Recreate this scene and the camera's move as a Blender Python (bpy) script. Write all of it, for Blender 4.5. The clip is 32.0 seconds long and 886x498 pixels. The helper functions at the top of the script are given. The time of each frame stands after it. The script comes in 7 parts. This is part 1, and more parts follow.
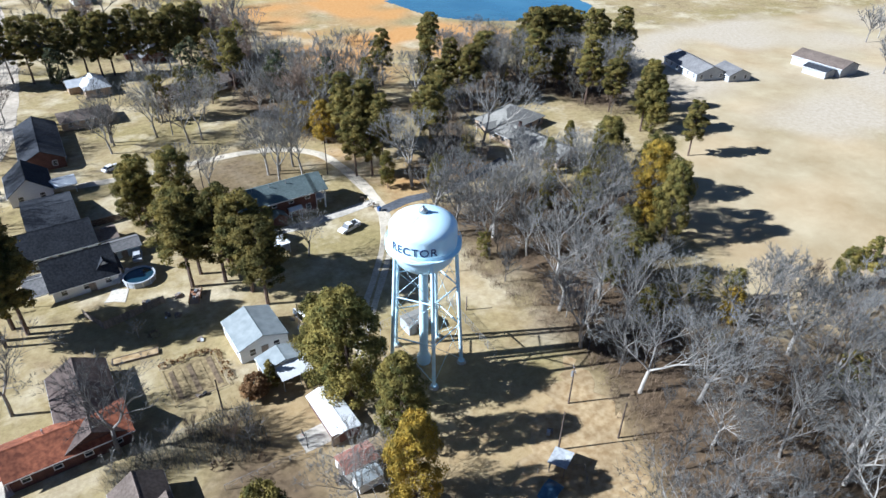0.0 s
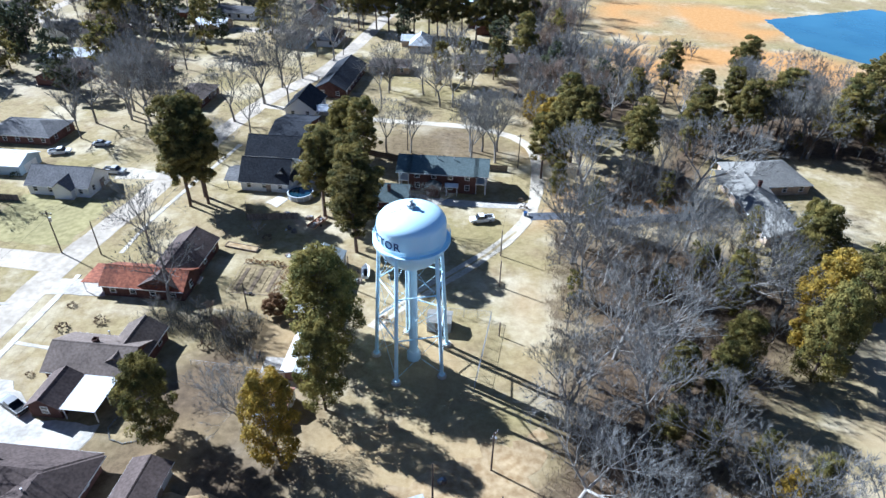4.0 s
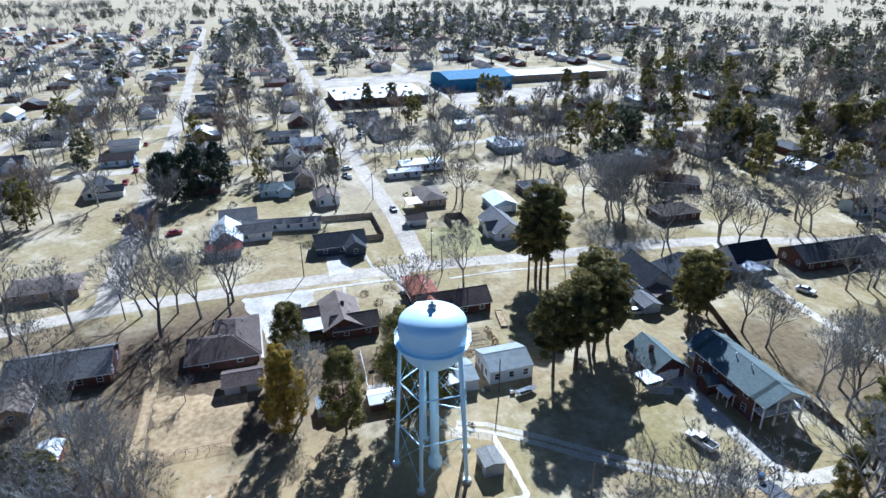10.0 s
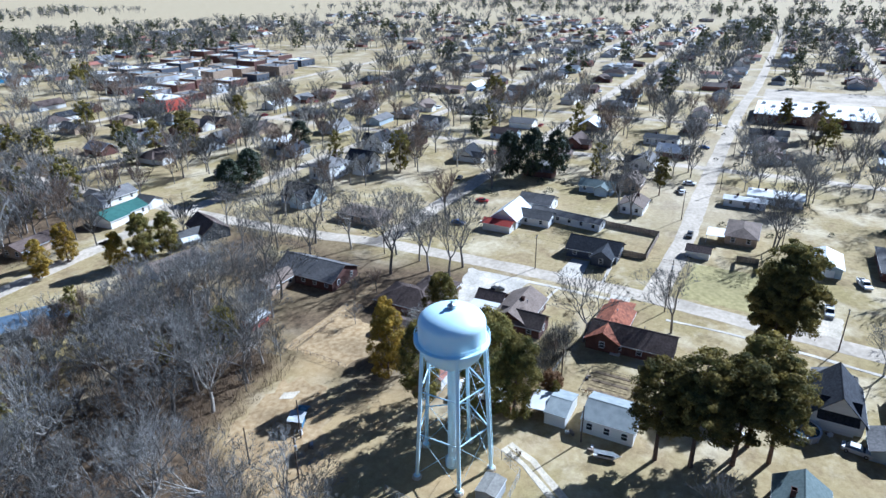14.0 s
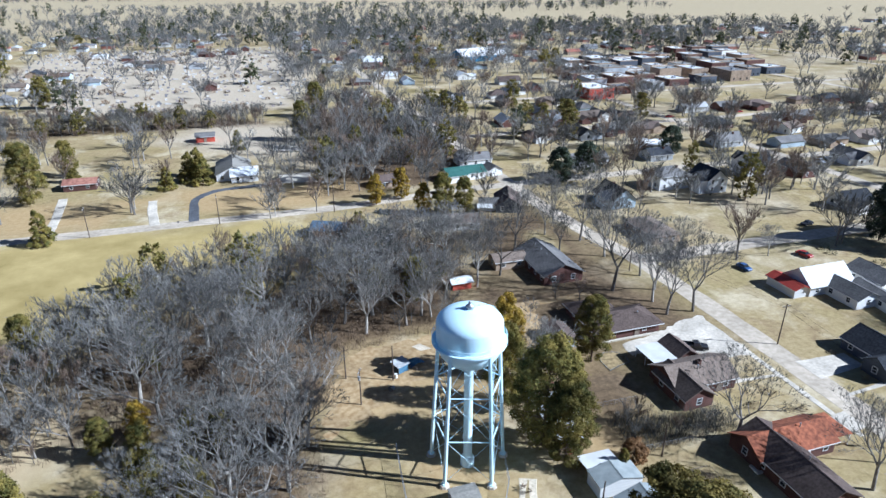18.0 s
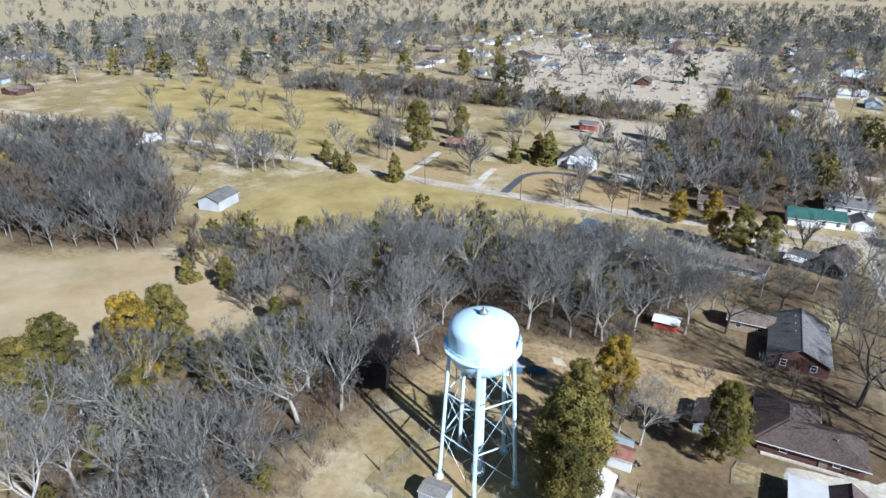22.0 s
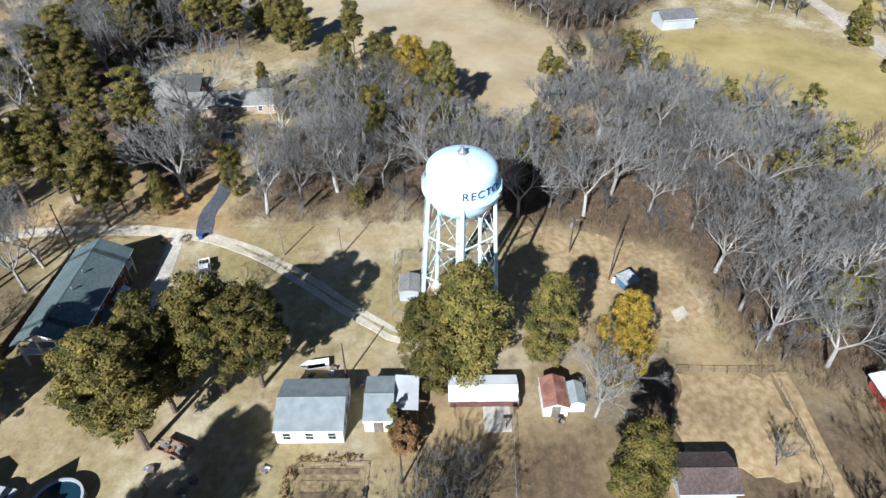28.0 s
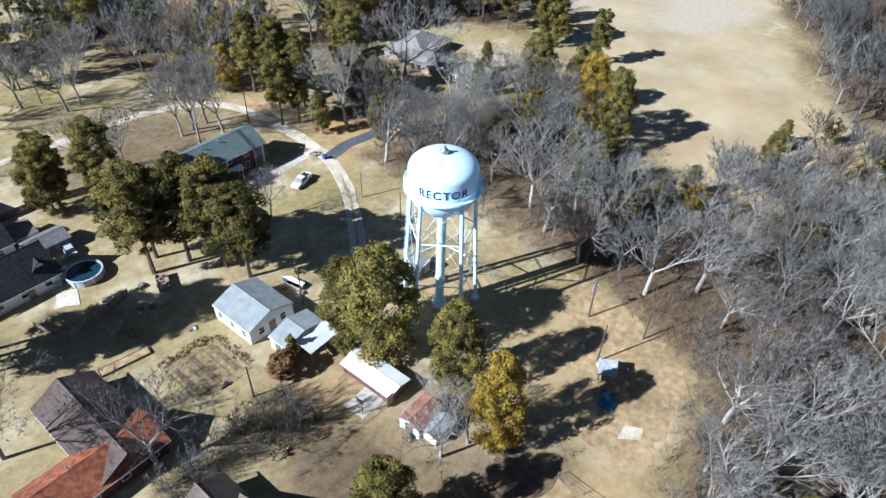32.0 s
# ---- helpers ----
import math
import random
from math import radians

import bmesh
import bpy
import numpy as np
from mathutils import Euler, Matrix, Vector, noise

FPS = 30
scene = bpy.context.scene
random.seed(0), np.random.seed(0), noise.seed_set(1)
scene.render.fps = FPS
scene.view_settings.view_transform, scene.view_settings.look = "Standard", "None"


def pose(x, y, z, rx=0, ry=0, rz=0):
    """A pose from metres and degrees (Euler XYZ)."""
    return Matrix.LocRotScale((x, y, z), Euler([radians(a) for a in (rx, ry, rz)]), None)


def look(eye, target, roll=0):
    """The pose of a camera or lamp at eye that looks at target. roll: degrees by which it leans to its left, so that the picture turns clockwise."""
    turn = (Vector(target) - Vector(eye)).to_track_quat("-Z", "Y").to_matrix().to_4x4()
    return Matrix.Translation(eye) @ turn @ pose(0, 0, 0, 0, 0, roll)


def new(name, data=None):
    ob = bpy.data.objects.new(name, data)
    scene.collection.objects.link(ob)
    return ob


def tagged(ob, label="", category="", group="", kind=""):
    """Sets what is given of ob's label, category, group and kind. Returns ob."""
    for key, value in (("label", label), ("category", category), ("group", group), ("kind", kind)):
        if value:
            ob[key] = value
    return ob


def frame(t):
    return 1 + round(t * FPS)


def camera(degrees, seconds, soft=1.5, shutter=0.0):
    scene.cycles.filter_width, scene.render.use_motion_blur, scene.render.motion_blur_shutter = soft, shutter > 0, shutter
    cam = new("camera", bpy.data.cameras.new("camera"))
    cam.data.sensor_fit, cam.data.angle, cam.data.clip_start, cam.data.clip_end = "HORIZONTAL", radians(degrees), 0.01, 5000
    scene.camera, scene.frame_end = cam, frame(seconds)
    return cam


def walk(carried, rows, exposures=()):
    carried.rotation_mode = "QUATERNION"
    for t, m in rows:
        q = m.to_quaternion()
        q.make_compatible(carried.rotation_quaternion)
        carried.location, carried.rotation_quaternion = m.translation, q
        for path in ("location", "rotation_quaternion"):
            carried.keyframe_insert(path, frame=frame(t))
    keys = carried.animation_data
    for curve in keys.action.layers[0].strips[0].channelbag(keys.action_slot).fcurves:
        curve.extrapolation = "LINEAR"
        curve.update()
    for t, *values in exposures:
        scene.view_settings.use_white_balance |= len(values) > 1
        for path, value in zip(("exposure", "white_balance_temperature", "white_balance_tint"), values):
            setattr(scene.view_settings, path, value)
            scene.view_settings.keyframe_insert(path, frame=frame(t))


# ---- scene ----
cam = camera(70.4, 32.0, soft=1.5)
PATH = [
    (0, (-0.222, -1.389, 75.043), (0.729, -0.025, 73.932), 0.9),
    (0.5, (5.456, -3.821, 74.969), (6.304, -2.398, 73.849), 1.4),
    (1, (11.843, -6.35, 74.93), (12.563, -4.864, 73.802), 2.1),
    (1.5, (18.664, -8.776, 74.858), (19.245, -7.235, 73.724), 2.3),
    (2, (25.73, -10.667, 74.8), (26.166, -9.083, 73.66), 2.4),
    (2.5, (32.714, -11.775, 74.775), (33.008, -10.161, 73.631), 2.5),
    (4.5, (61.03, -10.524, 74.501), (60.709, -8.891, 73.392), 0.4),
    (5, (68.08, -8.818, 74.467), (67.581, -7.145, 73.491), 0.5),
    (5.5, (75.186, -6.112, 74.429), (74.5, -4.439, 73.573), 0.3),
    (6, (82.111, -2.738, 74.356), (81.262, -1.142, 73.5), 0.2),
    (6.5, (88.688, 1.239, 74.257), (87.674, 2.76, 73.447), 0.0),
    (7, (94.759, 5.754, 74.165), (93.599, 7.168, 73.356), 0.1),
    (7.5, (100.245, 10.792, 74.152), (98.954, 12.086, 73.342), -0.0),
    (8, (104.979, 16.435, 74.227), (103.565, 17.593, 73.415), -0.1),
    (8.5, (109.344, 22.504, 74.274), (107.824, 23.52, 73.462), -0.4),
    (9, (113.162, 29.092, 74.266), (111.548, 29.95, 73.454), -0.5),
    (9.5, (116.297, 35.92, 74.113), (114.606, 36.614, 73.3), -0.5),
    (10, (118.906, 42.918, 73.953), (117.155, 43.444, 73.142), -0.6),
    (10.5, (120.987, 50.12, 73.891), (119.191, 50.471, 73.083), -0.6),
    (11, (122.19, 57.5, 73.874), (120.369, 57.676, 73.066), -0.7),
    (11.5, (122.65, 65.136, 73.942), (120.821, 65.129, 73.134), -0.8),
    (12, (122.344, 72.788, 74.029), (120.523, 72.598, 73.222), -0.8),
    (12.5, (121.272, 79.869, 74.041), (119.477, 79.512, 73.234), -0.8),
    (13, (119.412, 86.49, 73.949), (117.657, 85.971, 73.142), -0.7),
    (13.5, (116.586, 93.555, 73.816), (114.891, 92.863, 73.01), -0.6),
    (14, (113.22, 100.843, 73.623), (111.603, 99.983, 72.82), -0.6),
    (14.5, (109.148, 107.557, 73.481), (107.623, 106.541, 72.678), -0.6),
    (16.5, (89.564, 129.159, 73.823), (88.532, 127.645, 73.02), -0.4),
    (17, (83.537, 133.662, 73.947), (82.656, 132.056, 73.146), -0.2),
    (17.5, (76.925, 137.372, 74.097), (76.207, 135.686, 73.296), -0.1),
    (18, (70.043, 140.217, 74.187), (69.493, 138.47, 73.383), -0.1),
    (18.5, (62.927, 142.277, 74.201), (62.545, 140.486, 73.397), -0.0),
    (19, (55.668, 143.499, 74.201), (55.461, 141.68, 73.397), 0.1),
    (19.5, (48.091, 144.246, 74.118), (48.062, 142.416, 73.312), 0.3),
    (20, (40.493, 144.189, 74.031), (40.643, 142.366, 73.224), 0.3),
    (20.5, (33.011, 143.321, 73.948), (33.336, 141.521, 73.141), 0.4),
    (21, (26.065, 141.691, 73.898), (26.557, 139.93, 73.087), 0.4),
    (21.5, (19.112, 139.357, 73.911), (19.772, 137.653, 73.099), 0.4),
    (22, (12.229, 136.428, 73.943), (13.051, 134.797, 73.129), 0.4),
    (22.5, (5.584, 132.68, 73.915), (6.563, 131.138, 73.1), 0.3),
    (23, (-0.76, 128.166, 73.858), (0.364, 126.728, 73.041), 0.4),
    (23.5, (-6.439, 123.095, 73.864), (-5.178, 121.776, 73.047), 0.2),
    (24, (-11.788, 117.606, 73.82), (-10.488, 116.482, 72.798), 0.2),
    (24.5, (-16.881, 111.729, 73.764), (-15.586, 110.816, 72.544), -0.1),
    (25, (-21.097, 105.501, 73.71), (-19.759, 104.74, 72.433), -0.2),
    (25.5, (-24.194, 99.399, 73.604), (-22.797, 98.757, 72.325), -0.2),
    (27.5, (-31.873, 74.235, 73.729), (-30.339, 74.09, 72.454), -0.4),
    (28, (-32.547, 67.699, 73.723), (-31.003, 67.684, 72.452), -0.1),
    (28.5, (-32.53, 61.193, 73.635), (-30.988, 61.305, 72.366), 0.1),
    (29, (-32.051, 54.735, 73.599), (-30.522, 54.975, 72.332), 0.8),
    (29.5, (-30.857, 48.422, 73.659), (-29.354, 48.784, 72.39), 1.0),
    (30, (-29.079, 41.972, 73.806), (-27.614, 42.458, 72.534), 1.2),
    (30.5, (-26.785, 35.641, 73.931), (-25.369, 36.25, 72.657), 1.4),
    (31, (-23.949, 29.534, 74.035), (-22.592, 30.261, 72.759), 1.6),
    (31.5, (-20.724, 23.736, 74.155), (-19.433, 24.574, 72.878), 1.8),
    (32, (-17.033, 18.126, 74.258), (-15.817, 19.069, 72.98), 2.1),
]
walk(cam, [(t, look(eye, target, roll)) for t, eye, target, roll in PATH], [(0.0, 1.08, 5300, 10), (2.5, 1.25, 5120, 10), (5.0, 1.32, 4860, 10), (7.0, 1.06, 4820, 10), (9.0, 1.08, 4760, 10), (14.0, 1.04, 4850, 10), (19.0, 0.84, 5150, 10), (23.0, 0.69, 5380, 10), (28.0, 0.82, 5520, 10), (32.0, 1.0, 5300, 10)])

# ---- world, sun, exposure ----
SUN_AZ, SUN_EL = radians(155.0), radians(33.0)
sun_dir = Vector((math.cos(SUN_AZ) * math.cos(SUN_EL), math.sin(SUN_AZ) * math.cos(SUN_EL), math.sin(SUN_EL)))
world = bpy.data.worlds.new("world")
scene.world = world
world.use_nodes = True
sky = world.node_tree.nodes.new("ShaderNodeTexSky")
sky.sky_type = "NISHITA"
sky.sun_disc = False
sky.sun_elevation = SUN_EL
sky.sun_rotation = math.atan2(sun_dir.x, sun_dir.y)
sky.air_density, sky.dust_density, sky.ozone_density = 0.42, 0.05, 2.0
world.node_tree.links.new(sky.outputs[0], world.node_tree.nodes["Background"].inputs[0])
world.node_tree.nodes["Background"].inputs[1].default_value = 0.05
sun = new("sun", bpy.data.lights.new("sun", "SUN"))
sun.data.energy, sun.data.angle, sun.data.color = 5.0, radians(0.53), (1.0, 0.97, 0.92)
sun.matrix_world = look(sun_dir * 300, (0, 0, 0))
scene.view_settings.exposure = 0.85


# ---- materials ----
def mat(name, a, b, scale=1.0, rough=0.9, bump=0.0, bscale=8.0, metal=0.0, stain=0.25, vary=0.0, island=0.0, streak=None, spec=0.3, thin=0.0):
    """Two colours mixed by fine noise, stained by wide noise, varied object by object or island by island."""
    m = bpy.data.materials.new(name)
    m.use_nodes = True
    t = m.node_tree
    n, link = t.nodes, t.links.new
    bsdf = n["Principled BSDF"]
    bsdf.inputs["Roughness"].default_value, bsdf.inputs["Metallic"].default_value = rough, metal
    bsdf.inputs["Specular IOR Level"].default_value = spec
    geo = n.new("ShaderNodeNewGeometry")
    fine = n.new("ShaderNodeTexNoise")
    fine.inputs["Scale"].default_value, fine.inputs["Detail"].default_value = scale, 6
    wide = n.new("ShaderNodeTexNoise")
    wide.inputs["Scale"].default_value, wide.inputs["Detail"].default_value = scale * 0.13, 3
    src = geo.outputs["Position"]
    if streak:
        mapping = n.new("ShaderNodeMapping")
        mapping.inputs["Scale"].default_value = streak
        link(src, mapping.inputs[0])
        src = mapping.outputs[0]
    link(src, fine.inputs["Vector"])
    link(geo.outputs["Position"], wide.inputs["Vector"])
    ramp = n.new("ShaderNodeValToRGB")
    ramp.color_ramp.elements[0].position, ramp.color_ramp.elements[1].position = 0.35, 0.65
    ramp.color_ramp.elements[0].color, ramp.color_ramp.elements[1].color = (*a, 1), (*b, 1)
    link(fine.outputs[0], ramp.inputs[0])
    hsv = n.new("ShaderNodeHueSaturation")
    link(ramp.outputs[0], hsv.inputs["Color"])
    span = n.new("ShaderNodeMapRange")
    span.inputs["From Min"].default_value, span.inputs["From Max"].default_value = 0.3, 0.7
    span.inputs["To Min"].default_value, span.inputs["To Max"].default_value = 1 - stain, 1 + stain
    link(wide.outputs[0], span.inputs["Value"])
    value = span.outputs[0]
    for amount, out in ((vary, "object"), (island, "island")):
        if amount:
            rnd = n.new("ShaderNodeObjectInfo").outputs["Random"] if out == "object" else geo.outputs["Random Per Island"]
            r = n.new("ShaderNodeMapRange")
            r.inputs["To Min"].default_value, r.inputs["To Max"].default_value = 1 - amount, 1 + amount
            link(rnd, r.inputs["Value"])
            mul = n.new("ShaderNodeMath")
            mul.operation = "MULTIPLY"
            link(value, mul.inputs[0]), link(r.outputs[0], mul.inputs[1])
            value = mul.outputs[0]
    link(value, hsv.inputs["Value"])
    link(hsv.outputs[0], bsdf.inputs["Base Color"])
    if bump:
        bn = n.new("ShaderNodeTexNoise")
        bn.inputs["Scale"].default_value, bn.inputs["Detail"].default_value = bscale, 4
        link(src, bn.inputs["Vector"])
        bp = n.new("ShaderNodeBump")
        bp.inputs["Strength"].default_value, bp.inputs["Distance"].default_value = bump, 0.05
        link(bn.outputs[0], bp.inputs["Height"])
        link(bp.outputs[0], bsdf.inputs["Normal"])
    if thin:
        glow = n.new("ShaderNodeBsdfTranslucent")
        link(hsv.outputs[0], glow.inputs["Color"])
        both = n.new("ShaderNodeMixShader")
        both.inputs[0].default_value = thin
        link(bsdf.outputs[0], both.inputs[1]), link(glow.outputs[0], both.inputs[2])
        link(both.outputs[0], n["Material Output"].inputs["Surface"])
    return m


WHITE = mat("pale_blue_white_tank_paint", (0.65, 0.88, 0.955), (0.70, 0.89, 0.955), 0.6, 0.38, stain=0.05, spec=0.5)
RUST = mat("rusty_steel", (0.18, 0.08, 0.04), (0.30, 0.16, 0.09), 3, 0.8)
BLUE_LETTER = mat("navy_lettering", (0.01, 0.035, 0.12), (0.015, 0.05, 0.15), 2, 0.5, stain=0.1)
CONCRETE = mat("pale_concrete", (0.46, 0.41, 0.33), (0.60, 0.545, 0.45), 1.5, 0.95, 0.3, 12, spec=0.1)
ROADM = mat("worn_pale_asphalt", (0.41, 0.35, 0.265), (0.545, 0.468, 0.365), 0.8, 0.95, 0.25, 14, stain=0.2, spec=0.05)
GRAVEL = mat("pale_gravel", (0.46, 0.395, 0.29), (0.61, 0.535, 0.41), 2.5, 0.98, 0.5, 10, stain=0.22, spec=0.1)
DARKROAD = mat("dark_asphalt", (0.07, 0.075, 0.085), (0.11, 0.115, 0.125), 1.5, 0.9, 0.2, 12)
SOIL = mat("bare_brown_soil", (0.28, 0.185, 0.085), (0.44, 0.325, 0.175), 0.9, 0.98, 0.5, 5)
GARDEN = mat("weedy_garden_soil", (0.17, 0.125, 0.06), (0.33, 0.25, 0.125), 1.4, 0.98, 0.6, 5)
BARK = mat("grey_brown_bark", (0.12, 0.11, 0.096), (0.23, 0.21, 0.185), 2.2, 0.95, 0.5, 9, vary=0.3, streak=(3, 3, 0.6))
PALEBARK = mat("pale_grey_bark", (0.24, 0.222, 0.192), (0.39, 0.362, 0.315), 2.2, 0.95, 0.4, 9, vary=0.25, streak=(3, 3, 0.6))
PINEBARK = mat("brown_pine_bark", (0.09, 0.06, 0.045), (0.17, 0.12, 0.09), 3, 0.95, 0.5, 9, streak=(3, 3, 0.8))
TWIG = mat("bare_grey_twigs", (0.113, 0.108, 0.096), (0.195, 0.187, 0.169), 0.5, 0.95, vary=0.35, island=0.25, thin=0.15)
# TWIG darkened for the farthest trees; their backlit shade is put into the colour
SHADETWIG = mat("shaded_far_twigs", (0.095, 0.094, 0.086), (0.17, 0.167, 0.153), 0.5, 0.95, vary=0.3, island=0.25, thin=0.15)
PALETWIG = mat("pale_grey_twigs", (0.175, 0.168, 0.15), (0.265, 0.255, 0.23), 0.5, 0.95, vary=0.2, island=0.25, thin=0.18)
BROWNTWIG = mat("reddish_brown_twigs", (0.15, 0.108, 0.078), (0.25, 0.19, 0.14), 0.5, 0.95, vary=0.25, island=0.25, thin=0.24)
BRUSH = mat("dry_brush", (0.11, 0.08, 0.055), (0.23, 0.165, 0.105), 0.4, 0.98, island=0.35, thin=0.12)
PINE = mat("pine_needles", (0.085, 0.087, 0.028), (0.275, 0.213, 0.058), 0.5, 0.8, vary=0.2, island=0.2, spec=0.15, stain=0.2, thin=0.38)
DARKPINE = mat("dark_green_needles", (0.045, 0.06, 0.036), (0.125, 0.125, 0.06), 0.5, 0.85, vary=0.25, island=0.2, stain=0.2, spec=0.15, thin=0.34)
CEDAR = mat("olive_cedar_foliage", (0.09, 0.093, 0.028), (0.285, 0.225, 0.058), 0.5, 0.85, vary=0.2, island=0.2, spec=0.15, stain=0.2, thin=0.32)
GOLD = mat("yellow_olive_foliage", (0.2, 0.15, 0.022), (0.47, 0.31, 0.038), 0.8, 0.75, vary=0.15, island=0.2, stain=0.2, thin=0.32)
MAGNOLIA = mat("dark_evergreen_leaves", (0.026, 0.04, 0.022), (0.055, 0.07, 0.032), 1.2, 0.55, vary=0.2, island=0.35, thin=0.12)
RUSSET = mat("russet_dry_leaves", (0.17, 0.09, 0.035), (0.27, 0.15, 0.06), 1.2, 0.8, island=0.35, thin=0.14)
BRICK = mat("dark_red_brick", (0.085, 0.042, 0.034), (0.135, 0.066, 0.052), 5, 0.9, 0.4, 14, vary=0.2, streak=(1, 1, 3.5))
TANBRICK = mat("tan_brick", (0.30, 0.22, 0.15), (0.40, 0.31, 0.22), 5, 0.9, 0.4, 14, vary=0.2, streak=(1, 1, 3.5))
DARKSIDING = mat("dark_slate_siding", (0.055, 0.065, 0.085), (0.085, 0.098, 0.12), 1.0, 0.8, 0.3, 6, streak=(0.3, 0.3, 7))
SIDING = mat("white_siding", (0.66, 0.66, 0.64), (0.76, 0.76, 0.73), 1.0, 0.6, 0.3, 6, vary=0.1, stain=0.08, streak=(0.3, 0.3, 7))
GREYSIDING = mat("grey_siding", (0.36, 0.38, 0.40), (0.46, 0.48, 0.49), 1.0, 0.7, 0.3, 6, vary=0.2, streak=(0.3, 0.3, 7))
BLUESIDING = mat("pale_blue_siding", (0.34, 0.42, 0.48), (0.44, 0.52, 0.57), 1.0, 0.7, 0.3, 6, vary=0.15, streak=(0.3, 0.3, 7))
TRIM = mat("white_trim_paint", (0.70, 0.70, 0.68), (0.78, 0.78, 0.75), 2, 0.5, stain=0.06)
R_GREY = mat("grey_shingles", (0.12, 0.117, 0.113), (0.19, 0.183, 0.175), 2.4, 0.92, 0.2, 9, spec=0.12, vary=0.25, stain=0.18)
R_TAN = mat("weathered_tan_shingles", (0.135, 0.105, 0.083), (0.2, 0.16, 0.13), 2.4, 0.92, 0.2, 9, spec=0.12, vary=0.2, stain=0.18)
R_LIGHT = mat("light_grey_shingles", (0.2, 0.19, 0.165), (0.27, 0.258, 0.226), 2.4, 0.92, 0.2, 9, spec=0.12, stain=0.12)
R_BROWN = mat("brown_shingles", (0.085, 0.064, 0.054), (0.14, 0.106, 0.09), 2.4, 0.92, 0.2, 9, spec=0.12, vary=0.15, stain=0.2)
R_DARK = mat("charcoal_shingles", (0.026, 0.029, 0.034), (0.05, 0.053, 0.06), 2.4, 0.92, 0.2, 9, spec=0.12, vary=0.2, stain=0.15)
R_GREEN = mat("grey_green_shingles", (0.095, 0.125, 0.12), (0.135, 0.17, 0.163), 2.4, 0.85, 0.4, 7, stain=0.12)
R_RED = mat("rust_red_shingles", (0.17, 0.055, 0.028), (0.36, 0.125, 0.06), 1.6, 0.9, 0.5, 7, stain=0.3)
R_PALE = mat("pale_galvanised_roof", (0.52, 0.54, 0.54), (0.64, 0.65, 0.64), 0.9, 0.6, 0.2, 5, vary=0.12, stain=0.1, spec=0.25)
R_STEEL = mat("grey_blue_steel_roof", (0.24, 0.265, 0.26), (0.32, 0.345, 0.335), 0.7, 0.7, 0.15, 5, stain=0.12, spec=0.2)
R_RUSTY = mat("rusted_tin_roof", (0.20, 0.085, 0.06), (0.34, 0.17, 0.12), 0.9, 0.8, 0.3, 6, stain=0.3)
R_BLUE = mat("blue_steel_roof", (0.045, 0.16, 0.28), (0.07, 0.21, 0.34), 0.5, 0.85, 0.1, 4, stain=0.1, spec=0.1)
R_WHITE = mat("white_membrane_roof", (0.62, 0.62, 0.60), (0.74, 0.74, 0.71), 0.4, 0.7, stain=0.12, vary=0.15)
GLASS = mat("dark_window_glass", (0.02, 0.025, 0.03), (0.03, 0.035, 0.045), 1, 0.08, stain=0.1, spec=0.7)
RUBBER = mat("black_rubber", (0.015, 0.015, 0.016), (0.03, 0.03, 0.03), 4, 0.85)
CARPAINTS = [mat(f"car_paint_{n}", c, tuple(v * 1.08 for v in c), 1, 0.45, stain=0.04, spec=0.4) for n, c in
             (("white", (0.75, 0.75, 0.74)), ("silver", (0.42, 0.43, 0.44)), ("black", (0.02, 0.02, 0.022)), ("red", (0.28, 0.025, 0.02)), ("blue", (0.04, 0.09, 0.22)))]
WOOD = mat("weathered_grey_wood", (0.17, 0.13, 0.10), (0.28, 0.23, 0.18), 2, 0.95, 0.4, 10, vary=0.2, streak=(4, 4, 0.7))
DARKWOOD = mat("creosoted_pole_wood", (0.06, 0.045, 0.035), (0.12, 0.09, 0.07), 3, 0.9, 0.4, 8, streak=(4, 4, 0.6))
GALV = mat("galvanised_steel", (0.35, 0.36, 0.37), (0.48, 0.49, 0.49), 2, 0.45, metal=0.6, stain=0.1)
REDPAINT = mat("faded_red_paint", (0.34, 0.05, 0.035), (0.46, 0.10, 0.06), 1.2, 0.7, stain=0.2)
BLUETARP = mat("faded_blue_tarp", (0.05, 0.12, 0.2), (0.09, 0.19, 0.28), 1.5, 0.6, 0.5, 3)
POOLWATER = mat("dark_pool_water", (0.008, 0.028, 0.045), (0.014, 0.04, 0.06), 0.5, 0.06, 0.1, 2, spec=0.6)
PONDWATER = mat("blue_pond_water", (0.06, 0.17, 0.25), (0.08, 0.21, 0.29), 0.05, 0.12, 0.15, 0.6, spec=0.6)


